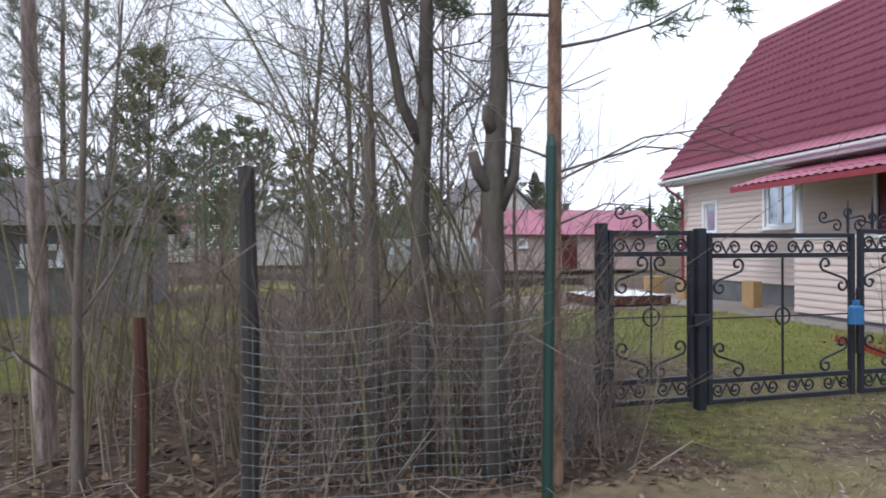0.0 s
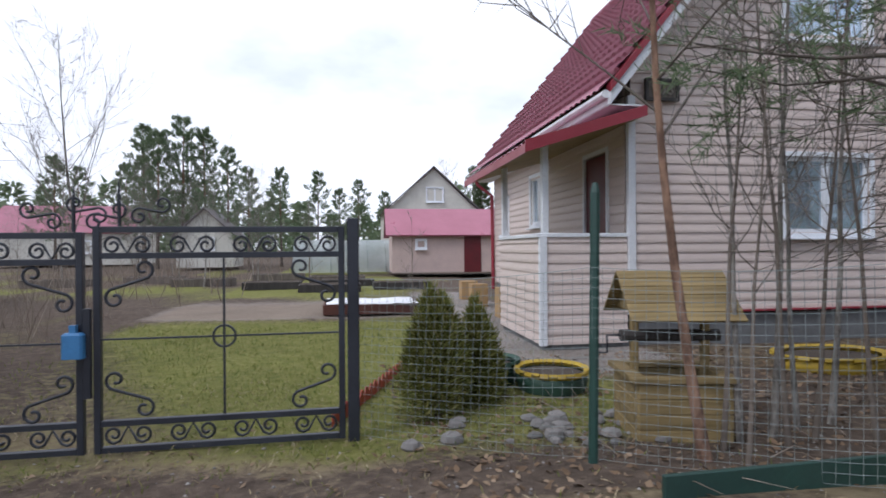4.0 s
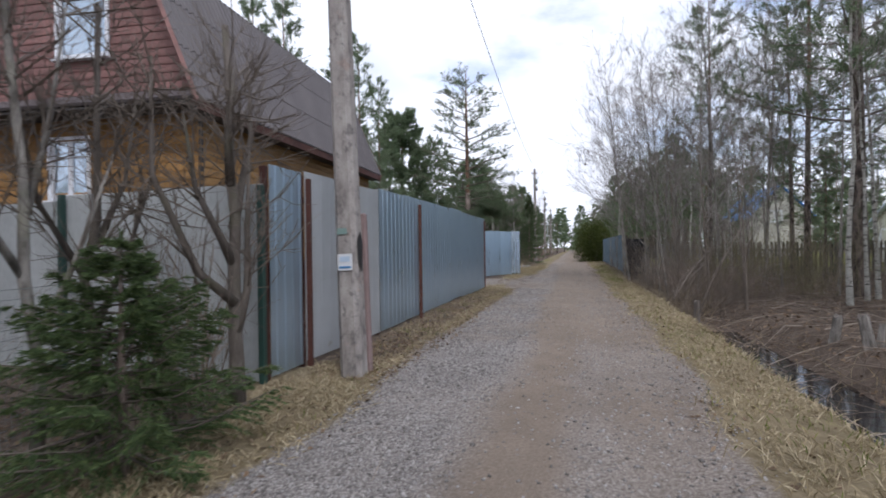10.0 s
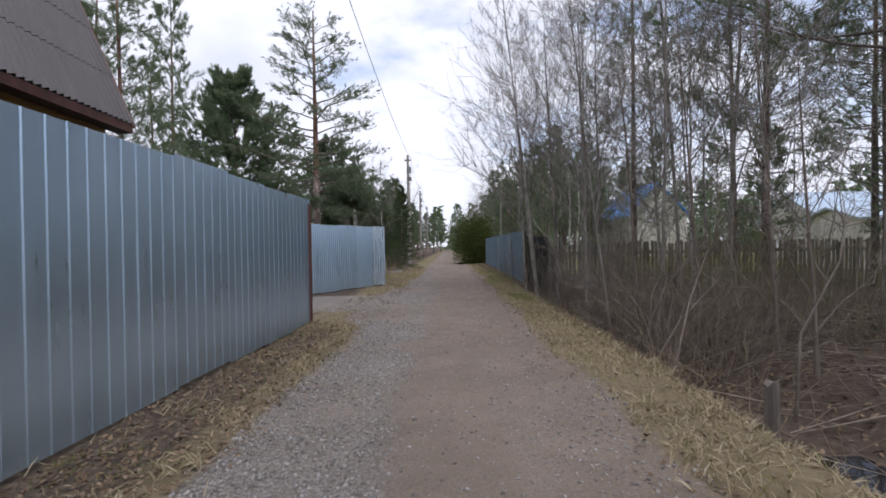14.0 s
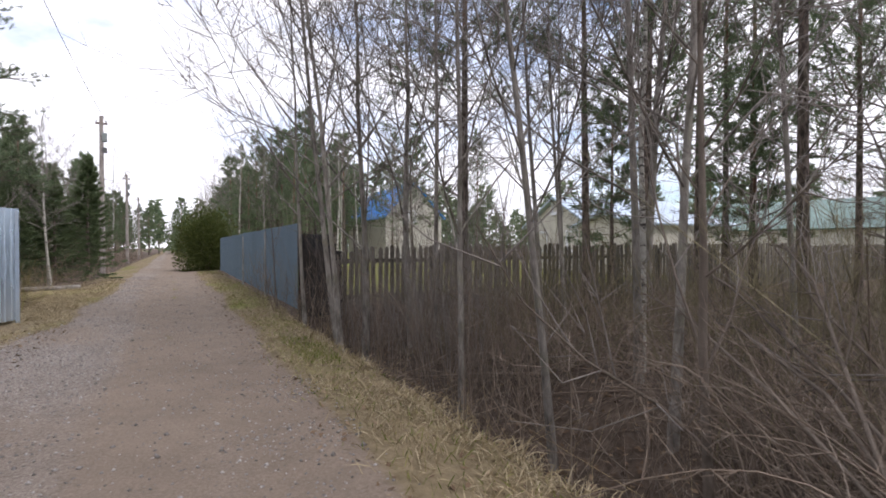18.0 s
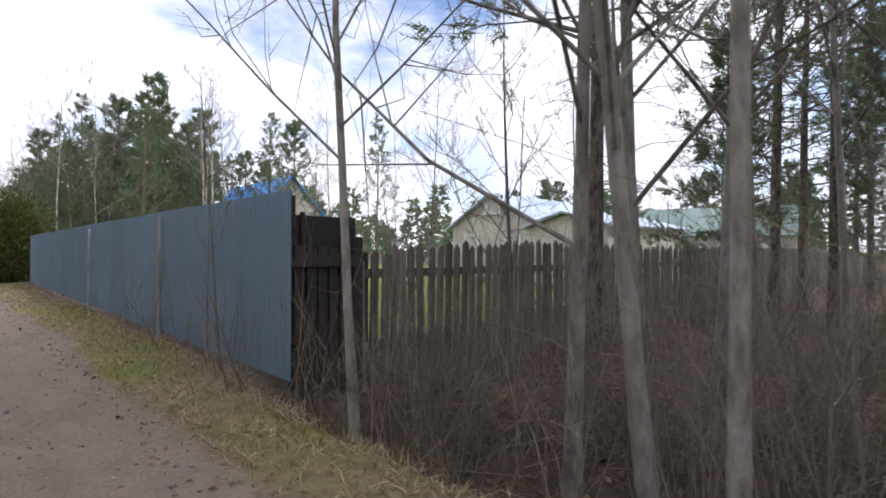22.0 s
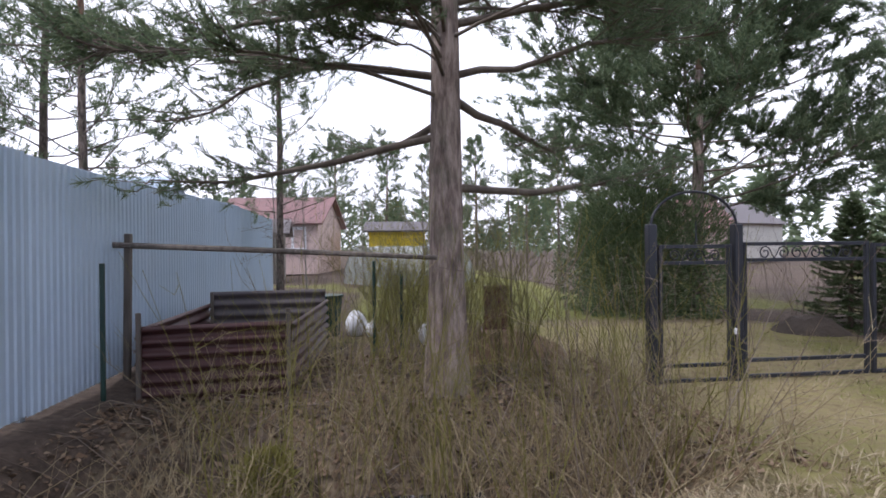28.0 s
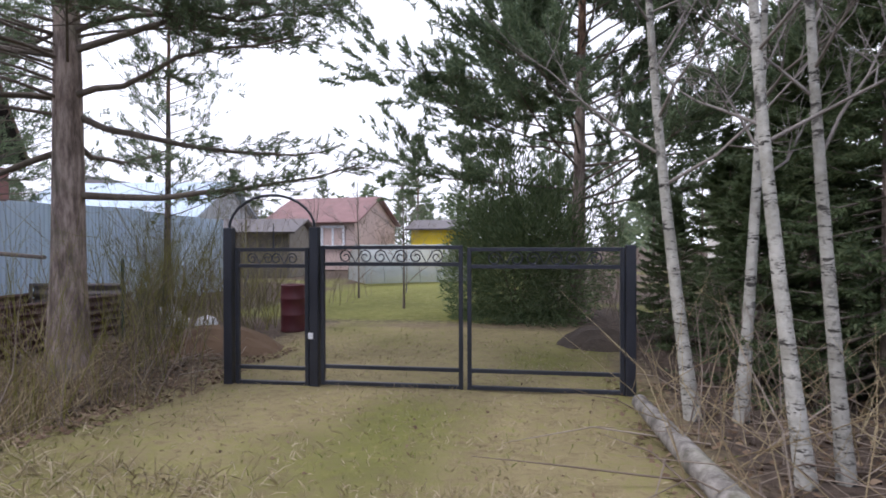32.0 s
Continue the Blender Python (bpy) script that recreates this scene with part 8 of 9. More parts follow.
# ---- poles and wires ----
def power_pole(label, x, y, h, w0, w1, lean=(0, 0), near=False):
    p = thing("power_pole", label, "pole", pose(x, y, gz(x, y) - 0.1, lean[0], lean[1], 0))
    mb = MB()
    for z0, z1 in ((0, h),):
        c0, c1 = w0 / 2, w1 / 2
        ring = lambda c, z: [(-c * 0.6, -c, z), (c * 0.6, -c, z), (c, -c * 0.6, z), (c, c * 0.6, z), (c * 0.6, c, z), (-c * 0.6, c, z), (-c, c * 0.6, z), (-c, -c * 0.6, z)]
        vs = []
        n = 9
        for i in range(n):
            vs += ring(c0 + (c1 - c0) * i / (n - 1), z0 + (z1 - z0) * i / (n - 1))
        mb.add(vs, [(i * 8 + k, i * 8 + (k + 1) % 8, i * 8 + 8 + (k + 1) % 8, i * 8 + 8 + k) for i in range(n - 1) for k in range(8)] + [tuple((n - 1) * 8 + k for k in range(8))])
    part("shaft", mb, M_CONCRETE, p)
    part("crossarm", MB().box(0, 0, h - 0.35, 0.06, 0.5, 0.07, ch=0.006), M_RUST, p)
    for s in (-0.2, 0.2):
        part("insulator", MB().lathe([(0.0, 0.0), (0.03, 0.0), (0.045, 0.05), (0.025, 0.08), (0.035, 0.11), (0.0, 0.13)], 0, s, 8).box(0, s, -0.02, 0.015, 0.015, 0.06), M_WHITE, p, at=pose(0, 0, h - 0.3))
    if near:
        part("stub", MB().box(w0 / 2 + 0.035, -0.05, 0.85, 0.075, 0.16, 1.7, ch=0.012), M_PINKISH, p, "pinkish concrete stub")
        note = part("notice", MB().box(-w0 / 2 - 0.004, 0.0, 1.22, 0.006, 0.15, 0.16), M_WHITE, p, "white and pale blue paper notice")
        part("print", MB().box(-w0 / 2 - 0.009, 0.0, 1.25, 0.004, 0.1, 0.05), M_LTBLUE, note)
        part("print", MB().box(-w0 / 2 - 0.009, 0.0, 1.17, 0.004, 0.12, 0.02), M_BLUEPL, note)
        part("paint_mark", MB().box(-w0 / 2 - 0.002, 0.02, 1.52, 0.006, 0.1, 0.06), M_GREENROOF, p, "faded green paint mark")
        part("tar_patch", MB().add([(-w0 / 2 + 0.05, -w0 / 2 - 0.002, 1.2), (0.02, -w0 / 2 - 0.004, 1.12), (0.06, -w0 / 2 - 0.003, 1.4), (0.0, -w0 / 2 - 0.004, 1.52), (-w0 / 2 + 0.045, -w0 / 2 - 0.002, 1.42)], [(0, 1, 2, 3, 4)]), M_BLACKPL, p, "black tar patch")
    else:
        part("meter_box", MB().box(-0.02, -w1 * 0.8, h - 1.0, 0.28, 0.2, 0.4, ch=0.01), M_WIRE, p)
        part("junction_box", MB().box(0, -w1 * 0.8, h - 1.6, 0.24, 0.18, 0.25, ch=0.01), M_FOUND, p)
    return p


power_pole("leaning concrete power pole with a paper notice", 21.57, 1.86, 8.4, 0.23, 0.15, (-1.6, 0), True)
power_pole("tall power pole with crossarm and boxes", 60.35, 2.74, 7.6, 0.24, 0.16)
power_pole("distant power pole beside the lane", 82, 3.1, 7.4, 0.24, 0.16)
power_pole("distant power pole beside the lane", 104, 3.3, 7.4, 0.24, 0.16)
cable = thing("power_cable", "black overhead power cables between the poles", "cable")
def span_wire(a, b, sag, r):
    a, b = Vector(a), Vector(b)
    return MB().tube([a.lerp(b, k / 18) - Vector((0, 0, sag * 4 * (k / 18) * (1 - k / 18))) for k in range(19)], r, 4, False)
part("wire", span_wire((21.57, 2.05, 8.1), (60.35, 2.6, 7.35), 0.75, 0.011), M_BLACKPL, cable)
part("wire", span_wire((60.35, 2.6, 7.35), (82, 3.0, 7.1), 0.4, 0.011), M_BLACKPL, cable)
part("wire", span_wire((21.57, 2.05, 8.1), (-16, 1.6, 8.0), 0.7, 0.011), M_BLACKPL, cable)
part("wire", span_wire((82, 3.0, 7.1), (104, 3.2, 7.1), 0.4, 0.011), M_BLACKPL, cable)

# ---- stumps, posts, dead branches ----
def stump(x, y, h, r, mat, label, tilt=(0, 0), top=None):
    s = thing("stump", label, "stump", pose(x, y, gz(x, y) - 0.15, *tilt))
    rr = RNG.uniform(0.85, 1.15, 10)
    vs = [(r * rr[k] * math.cos(k * 0.628) * f, r * rr[k] * math.sin(k * 0.628) * f, z + (0.03 * math.sin(k * 1.7) if z > 0.2 else 0)) for z, f in ((0, 1.25), (0.2, 1.05), (h + 0.15, 0.95)) for k in range(10)]
    part("bole", MB().add(vs, [(i * 10 + k, i * 10 + (k + 1) % 10, i * 10 + 10 + (k + 1) % 10, i * 10 + 10 + k) for i in range(2) for k in range(10)]), mat, s)
    part("cut_top", MB().poly(vs[20:]), top or mat, s)
    return s


stump(28.2, -2.6, 0.62, 0.06, M_OLDWOOD, "old grey wooden post stump at the ditch edge", (2, 3))
stump(25.6, -3.9, 0.4, 0.06, M_GREYBARK, "cut alder stump in the wood", (6, -8), M_OLDWOOD)
stump(24.9, -4.1, 0.45, 0.07, M_GREYBARK, "cut alder stump in the wood", (-8, 5), M_OLDWOOD)
stump(25.2, -4.3, 0.3, 0.05, M_GREYBARK, "cut alder stump in the wood", (10, 5), M_OLDWOOD)
sp = thing("split_stump", "pale freshly broken stump at the ditch edge", "stump", pose(25.45, -2.38, gz(25.45, -2.38) - 0.03))
for dx, dy, h in ((0, 0, 0.26), (0.05, 0.02, 0.19), (0.02, -0.05, 0.22)):
    part("splinter", MB().add([(dx - 0.035, dy - 0.02, 0), (dx + 0.035, dy - 0.02, 0), (dx + 0.03, dy + 0.02, 0), (dx - 0.03, dy + 0.02, 0), (dx - 0.02, dy, h), (dx + 0.01, dy + 0.005, h * 0.8)], [(0, 1, 5, 4), (1, 2, 5), (2, 3, 4, 5), (3, 0, 4)]), M_FRESHWOOD, sp)
for x, y, h, r, mat, lab in ((-0.33, 2.85, 1.72, 0.045, M_DARKWOOD, "dark rotten fence post in the thicket"), (-0.92, 3.2, 0.98, 0.035, M_RUST, "short rusty pipe post in the thicket"), (0.34, 3.4, 2.1, 0.04, M_OLDWOOD, "broken grey trunk in the thicket")):
    tagged(part("old_post", MB().tube([(0, 0, -0.2), (0.01, 0, h * 0.5), (-0.01, 0.01, h)], [r, r, r * 0.9], 8), mat, at=pose(x, y, gz(x, y))), lab, "post")
# pruned twin trunks
for x, y, r, top, stubs, lab in ((0.63, 3.25, 0.055, 4.8, (((0.0, 0.0, 2.0), (-0.12, 0.02, 2.25), (-0.2, 0.03, 2.7), (-0.3, 0.05, 3.4)),), "mossy alder with a forked trunk in the thicket"),
                                 (1.0, 2.95, 0.062, 5.0, (((0.02, 0, 1.55), (0.12, 0.02, 1.74), (0.15, 0.03, 2.02)), ((0, 0, 1.62), (-0.1, 0.0, 1.75), (-0.13, 0.0, 1.87)), ((0.0, 0, 1.98), (-0.05, -0.03, 2.06), (-0.05, -0.03, 2.13))), "pruned alder with sawn limb stubs")):
    t = thing("pruned_tree", lab, "tree", pose(x, y, gz(x, y)))
    part("trunk", MB().tube([(0, 0, -0.2), (-0.02, 0, 0.5), (0.0, 0.01, 1.1), (-0.01, 0.02, 1.6), (0.03, 0, 2.3), (0.05, 0.03, 3.4), (0.1, 0.03, top)], [r * 1.3, r * 1.02, r, r * 1.12, r * 0.85, r * 0.7, r * 0.4], 10), M_ALDERDK, t, smooth=True)
    for pts in stubs:
        n = len(pts)
        part("stub", MB().tube(pts, [r * (0.72 - 0.12 * k) for k in range(n)], 8), M_ALDERDK, t, smooth=True)
        if n == 3:
            d = Vector(pts[-1]) - Vector(pts[-2])
            part("sawn_end", MB().tube([Vector(pts[-1]) + d * 0.004, Vector(pts[-1]) + d.normalized() * 0.006], r * 0.44, 8), M_FRESHWOOD, t, "pale sawn end")
    cr = np.random.default_rng(int(x * 100))
    a0 = np.tile([[0.03, 0.0, 2.1]], (40, 1)) + cr.uniform(0, 1, (40, 1)) * np.array([[0.05, 0.03, top - 2.2]])
    b0, b1, b2, dd = twig_cloud(cr, a0, np.tile([[0, 0, 0.35]], (40, 1)), 1.1, 0, 0.8, 0.2)
    c0, c1, c2, _ = twig_cloud(cr, np.repeat(b1, 6, 0), np.repeat(dd, 6, 0), 0.45, 0, 0.6, 0.2)
    part("brushwood", tri_mesh("brushwood", *join_arrays([sticks(b0, b1, b2, 0.008, 0.003), sticks(c0, c1, c2, 0.003, 0.0013)]), M_TWIG), M_TWIG, t)
for i, pts in enumerate(([(29.6, -2.4, 0.0), (30.4, -2.9, 0.55), (31.4, -3.6, 1.15), (32.2, -4.0, 1.35)], [(29.9, -2.3, -0.05), (30.3, -2.75, 0.35), (30.5, -3.3, 0.8)], [(31.2, -2.7, -0.05), (32.2, -3.1, 0.45), (33.3, -3.7, 0.75), (34.1, -4.1, 0.85)], [(31.3, -2.8, -0.05), (32.0, -3.2, 0.5), (32.8, -3.6, 0.72), (33.3, -3.9, 0.7)], [(31.1, -2.9, -0.1), (32.1, -3.4, 0.55), (33.1, -4.0, 0.95), (33.8, -4.5, 1.1)], [(31.3, -2.6, -0.1), (31.9, -3.2, 0.6), (32.4, -3.8, 1.05), (32.9, -4.3, 1.3)], [(27.9, -2.6, -0.1), (28.3, -2.9, 0.5), (28.25, -3.2, 1.1), (28.6, -3.5, 1.5)])):
    b = thing("dead_branch", "grey dead branch leaning out of the ditch", "branch", group="dead branches")
    part("limb", MB().tube(pts, [0.014, 0.012, 0.009, 0.005][:len(pts)], 6), M_TWIG, b, smooth=True)
    br = np.random.default_rng(200 + i)
    line = np.array(pts)
    s = np.array([along(line, q) for q in br.uniform(0.3, 1, 14)])
    b0, b1, b2, _ = twig_cloud(br, s, np.tile((line[-1] - line[0])[None] / np.linalg.norm(line[-1] - line[0]), (14, 1)), 0.6, 0, 0.5, 0.1)
    part("twig", tri_mesh("twig", *sticks(b0, b1, b2, 0.006, 0.002), M_TWIG), M_TWIG, b)
# cut birch stem at the end of the mesh fence, with a brace
bs = thing("birch_snag", "cut white birch stem tied to the fence post", "tree", pose(17.63, 2.42, gz(17.6, 2.42)))
part("stem", MB().tube([(0, 0, -0.1), (0.02, 0.01, 0.9), (-0.02, 0.0, 1.6), (0.0, 0.02, 1.95)], [0.05, 0.045, 0.042, 0.04], 9), M_BIRCH, bs)
part("stub", MB().tube([(0, 0, 1.75), (-0.1, 0.05, 1.95)], [0.03, 0.02], 7), M_BIRCH, bs)
tagged(part("brace", MB().tube([(17.75, 2.35, 1.5), (18.6, 2.9, 0.95)], 0.025, 6), M_DARKWOOD), "dark slanting brace pole at the fence end", "pole")
# forked apple tree behind the mesh and an old burred shrub tree at the lot corner
def crooked_tree(name, label, x, y, trunk, limbs, r, mat, seed, twigs=26, reach=0.8):
    """A tree drawn by its trunk and limb lines, with brushwood on the limbs."""
    t = thing(name, label, "tree", pose(x, y, gz(x, y)))
    n = len(trunk)
    rng = np.random.default_rng(seed)
    part("trunk", MB().tube(trunk, [r * (1.15 if k == 0 else 1 - 0.55 * k / (n - 1)) * rng.uniform(0.93, 1.08) for k in range(n)], 10), mat, t, smooth=True)
    starts, ways = [], []
    for a in limbs + [trunk[n // 2:]]:
        a = np.array(a, float)
        if tuple(a[0]) != tuple(trunk[n // 2]):
            part("limb", MB().tube([tuple(p) for p in a], [r * 0.72 * (1 - 0.8 * k / (len(a) - 1)) for k in range(len(a))], 8), mat, t, smooth=True)
        starts.append(np.array([along(a, q) for q in rng.uniform(0.25, 1, twigs)]))
        ways.append(np.tile(((a[-1] - a[0]) / np.linalg.norm(a[-1] - a[0]))[None], (twigs, 1)))
    s0, w0 = np.concatenate(starts), np.concatenate(ways)
    b0, b1, b2, dd = twig_cloud(rng, s0, w0, reach, 0, 0.75, 0.1)
    c0, c1, c2, d2 = twig_cloud(rng, np.repeat(b1, 5, 0), np.repeat(dd, 5, 0), reach * 0.5, 0, 0.6, 0.15)
    part("brushwood", tri_mesh("brushwood", *join_arrays([sticks(b0, b1, b2, 0.008, 0.003), sticks(c0, c1, c2, 0.0035, 0.0012)]), M_TWIG), M_TWIG, t)
    return t


crooked_tree("apple_tree", "gnarled leafless apple tree with a forked trunk", 17.25, 2.55,
             [(0, 0, -0.1), (-0.05, 0.01, 0.5), (-0.1, 0, 1.05), (-0.1, 0.01, 1.7), (-0.06, 0.0, 1.95), (0.02, 0.02, 2.3), (0.06, 0.03, 2.9), (0.1, 0.05, 3.7), (0.12, 0.0, 4.4)],
             [[(-0.09, 0, 1.62), (-0.28, 0.02, 1.7), (-0.42, 0.03, 1.84), (-0.5, 0.04, 2.14), (-0.6, 0.05, 2.45), (-0.5, 0.06, 2.8), (-0.45, 0.1, 3.6)], [(-0.45, 0.03, 1.95), (-0.8, 0.1, 2.15), (-1.1, 0.15, 2.03), (-1.4, 0.2, 1.92)],
              [(-0.56, 0.05, 2.35), (-0.75, 0.2, 2.7), (-1.0, 0.3, 3.3)], [(-0.05, 0, 1.9), (0.2, -0.05, 2.2), (0.35, -0.1, 2.8), (0.4, -0.1, 3.6)], [(-0.1, 0, 1.5), (0.12, 0.15, 1.75), (0.45, 0.3, 2.0), (0.8, 0.4, 2.6)]], 0.05, M_GREYBARK, 77)
crooked_tree("shrub_tree", "old burred shrub tree with crooked limbs by the sheet fence", 20.45, 2.42,
             [(0.03, 0, -0.1), (0.02, 0, 0.35), (0.03, 0.02, 0.75), (0.0, 0, 1.15), (0.0, -0.02, 1.5), (-0.03, 0, 1.9), (0.02, 0.03, 2.5), (0.0, 0.05, 3.1)],
             [[(0.0, 0, 1.15), (-0.12, 0.02, 1.35), (-0.38, 0.05, 1.72), (-0.45, 0.1, 2.3)], [(0.0, 0, 1.45), (0.2, 0.05, 1.85), (0.34, 0.05, 2.25), (0.4, 0.1, 2.9)], [(0.0, 0, 0.85), (-0.3, 0.1, 1.1), (-0.7, 0.15, 1.8), (-0.75, 0.1, 2.6)],
              [(0.02, 0, 0.6), (0.12, -0.04, 0.95), (0.1, -0.06, 1.5), (0.16, -0.05, 2.1)], [(-0.03, 0, 1.8), (-0.2, -0.1, 2.2), (-0.1, -0.1, 2.7)]], 0.062, M_ALDERDK, 78, 22, 0.6)
for x, y, lx, h, k in ((19.2, 2.95, -0.1, 3.6, 81), (19.75, 3.1, 0.12, 3.2, 82), (18.5, 3.3, 0.2, 3.8, 83)):
    crooked_tree("shrub_tree", "crooked leafless shrub tree before the grey sheet fence", x, y, [(0, 0, -0.1), (0.04, 0, 0.6), (-0.03, 0.03, 1.2), (lx * 0.5, 0, h * 0.5), (lx, 0.05, h * 0.75), (lx * 1.2, 0.05, h)],
                 [[(-0.03, 0.03, 1.2), (-0.3, 0.1, 1.7), (-0.5, 0.1, 2.6)], [(lx * 0.4, 0, h * 0.44), (lx + 0.3, 0.1, h * 0.6), (lx + 0.45, 0.1, h * 0.85)], [(0.03, 0, 0.8), (0.2, -0.1, 1.3), (0.5, -0.15, 2.1)]], 0.04, M_GREYBARK if k != 82 else M_ALDERDK, k, 20, 0.65)

# ---- garden of the beige house ----
def tyre_bed(label, x, y, r, h, rim, side, sx=1.0):
    t = thing("tyre_bed", label, "flower bed", pose(x, y, gz(x, y)) @ Matrix.Diagonal((sx, 1, 1, 1)))
    n = 28
    prof = [(r * 0.92, 0.0), (r, h * 0.4), (r * 0.98, h * 0.8), (r * 1.05, h), (r * 0.93, h * 1.02), (r * 0.88, h * 0.75)]
    part("wall", MB().lathe(prof[:3] + [(r * 0.93, h * 0.8)], 0, 0, n), side, t, smooth=True)
    mb = MB()
    for k in range(n):
        a0, a1 = 6.2832 * k / n, 6.2832 * (k + 0.9) / n
        for a, b in ((a0, a1),):
            q = [(rr * math.cos(c), rr * math.sin(c), z) for c in (a, b) for rr, z in ((r * 0.98, h * 0.75), (r * 1.07, h * 0.86 + 0.02 * (k % 2)), (r * 1.04, h * 1.05), (r * 0.9, h * 0.95))]
            mb.add(q, [(0, 4, 5, 1), (1, 5, 6, 2), (2, 6, 7, 3), (3, 7, 4, 0), (0, 1, 2, 3), (7, 6, 5, 4)])
    part("cut_rim", mb, rim, t)
    part("soil", MB().poly([(r * 0.9 * math.cos(6.2832 * k / 20), r * 0.9 * math.sin(6.2832 * k / 20), h * 0.75) for k in range(20)]), M_SOIL, t)
    return t


tyre_bed("tyre flower bed with a yellow cut rim", 8.54, 4.95, 0.34, 0.2, M_YELLOWTYRE, M_GREENTYRE)
tyre_bed("dark green painted tyre flower bed", 8.03, 5.35, 0.3, 0.24, M_GREENTYRE, M_GREENTYRE)
tyre_bed("long yellow painted tyre flower bed under the window", 11.95, 5.2, 0.42, 0.2, M_YELLOWTYRE, M_YELLOWTYRE, 1.5)
edge = thing("garden_edging", "red plastic scalloped lawn edging", "edging", run_matrix((6.5, 4.35), (7.05, 5.7)))
for i in range(18):
    part("scallop", MB().slab([(-0.055, -0.05), (0.055, -0.05), (0.055, 0.08), (0.03, 0.12), (0, 0.135), (-0.03, 0.12), (-0.055, 0.08)], 1, -0.006, 0.006), M_REDEDGE, edge, at=pose(i * 0.122, 0, gz(6.7, 4.8)))

well = thing("garden_well", "yellowed wooden garden well with a shingled gable roof", "well", pose(8.95, 3.66, gz(8.95, 3.66), 0, 0, -12) @ Matrix.Diagonal((1, 1, 0.92, 1)))
for s, z in ((-1, 0), (1, 0)):
    for i in range(4):
        part("log", MB().box(0, s * 0.27, 0.06 + i * 0.115, 0.66, 0.05, 0.11, ch=0.012), M_OCHREWOOD, well)
        part("log", MB().box(s * 0.31, 0, 0.06 + i * 0.115, 0.05, 0.49, 0.11, ch=0.012), M_OCHREWOOD, well)
part("curb", MB().box(0, -0.27, 0.49, 0.74, 0.1, 0.04, ch=0.008).box(0, 0.27, 0.49, 0.74, 0.1, 0.04, ch=0.008).box(-0.32, 0, 0.49, 0.1, 0.44, 0.04).box(0.32, 0, 0.49, 0.1, 0.44, 0.04), M_OCHREWOOD, well)
# near-black plate across the shaft, its deep shade put into the colour
part("dark_inside", MB().box(0, 0, 0.3, 0.56, 0.46, 0.02), M_DARK, well)
for s in (-1, 1):
    part("post", MB().box(s * 0.26, 0, 0.78, 0.055, 0.06, 0.75, ch=0.008), M_OCHREWOOD, well)
    part("gable", MB().slab([(-0.3, 0.98), (0.3, 0.98), (0, 1.27)], 0, s * 0.29 - 0.01, s * 0.29 + 0.01), M_OCHREWOOD, well)
    for i in range(6):
        k = i / 6
        part("roof_board", MB().box(0, 0, 0, 0.78, 0.085, 0.016, ch=0.003), M_OCHREWOOD, well, at=pose(0, s * (0.36 - 0.36 * k - 0.03), 0.95 + 0.36 * k + 0.02, s * -42, 0, 0))
part("windlass", MB().tube([(-0.36, 0, 0.78), (0.36, 0, 0.78)], 0.05, 10), M_DARKWOOD, well)
part("crank", MB().tube([(-0.36, 0, 0.78), (-0.46, 0, 0.78), (-0.46, 0, 0.64), (-0.56, 0, 0.64)], 0.01, 6), M_BLACK, well, "black bent iron crank")
tagged(part("green_board", MB().box(0, 0, 0.09, 3.6, 0.03, 0.2, ch=0.004), M_GREENPOST, at=pose(9.9, 2.42, gz(9.9, 2.4) - 0.03)), "dark green board at the foot of the fence", "board")
for i in range(34):
    x, y = (RNG.uniform(8.0, 8.75), RNG.uniform(3.35, 4.2)) if i < 24 else (RNG.uniform(6.9, 8.2), RNG.uniform(3.6, 4.2))
    r = RNG.uniform(0.03, 0.085)
    sx, sy, sz = RNG.uniform(0.8, 1.3), RNG.uniform(0.7, 1.1), RNG.uniform(0.5, 0.8)
    st = MB()
    for lat in range(5):
        for k in range(8):
            a, b = 6.283 * k / 8, -1.4 + 2.8 * lat / 4
            q = r * RNG.uniform(0.88, 1.1)
            st.v.append((q * sx * math.cos(a) * math.cos(b), q * sy * math.sin(a) * math.cos(b), q * sz * math.sin(b)))
    st.f += [(l * 8 + k, l * 8 + (k + 1) % 8, l * 8 + 8 + (k + 1) % 8, l * 8 + 8 + k) for l in range(4) for k in range(8)] + [tuple(range(7, -1, -1)), tuple(range(32, 40))]
    tagged(part("stone", st, M_STONE, at=pose(x, y, gz(x, y) + r * 0.25)), "rounded grey field stone beside the well", "stone", "stones by the well")
for x, y, w, h, lab in ((9.85, 12.9, 0.4, 0.55, "tan board box beside the house wall"), (9.75, 10.5, 0.25, 0.6, "tan board leaning at the house wall"), (10.0, 14.6, 0.45, 0.5, "tan board box beside the house wall")):
    tagged(part("board_box", MB().box(0, 0, h / 2, w, 0.35, h, ch=0.01), M_CARD, at=pose(x, y, gz(x, y))), lab, "box")


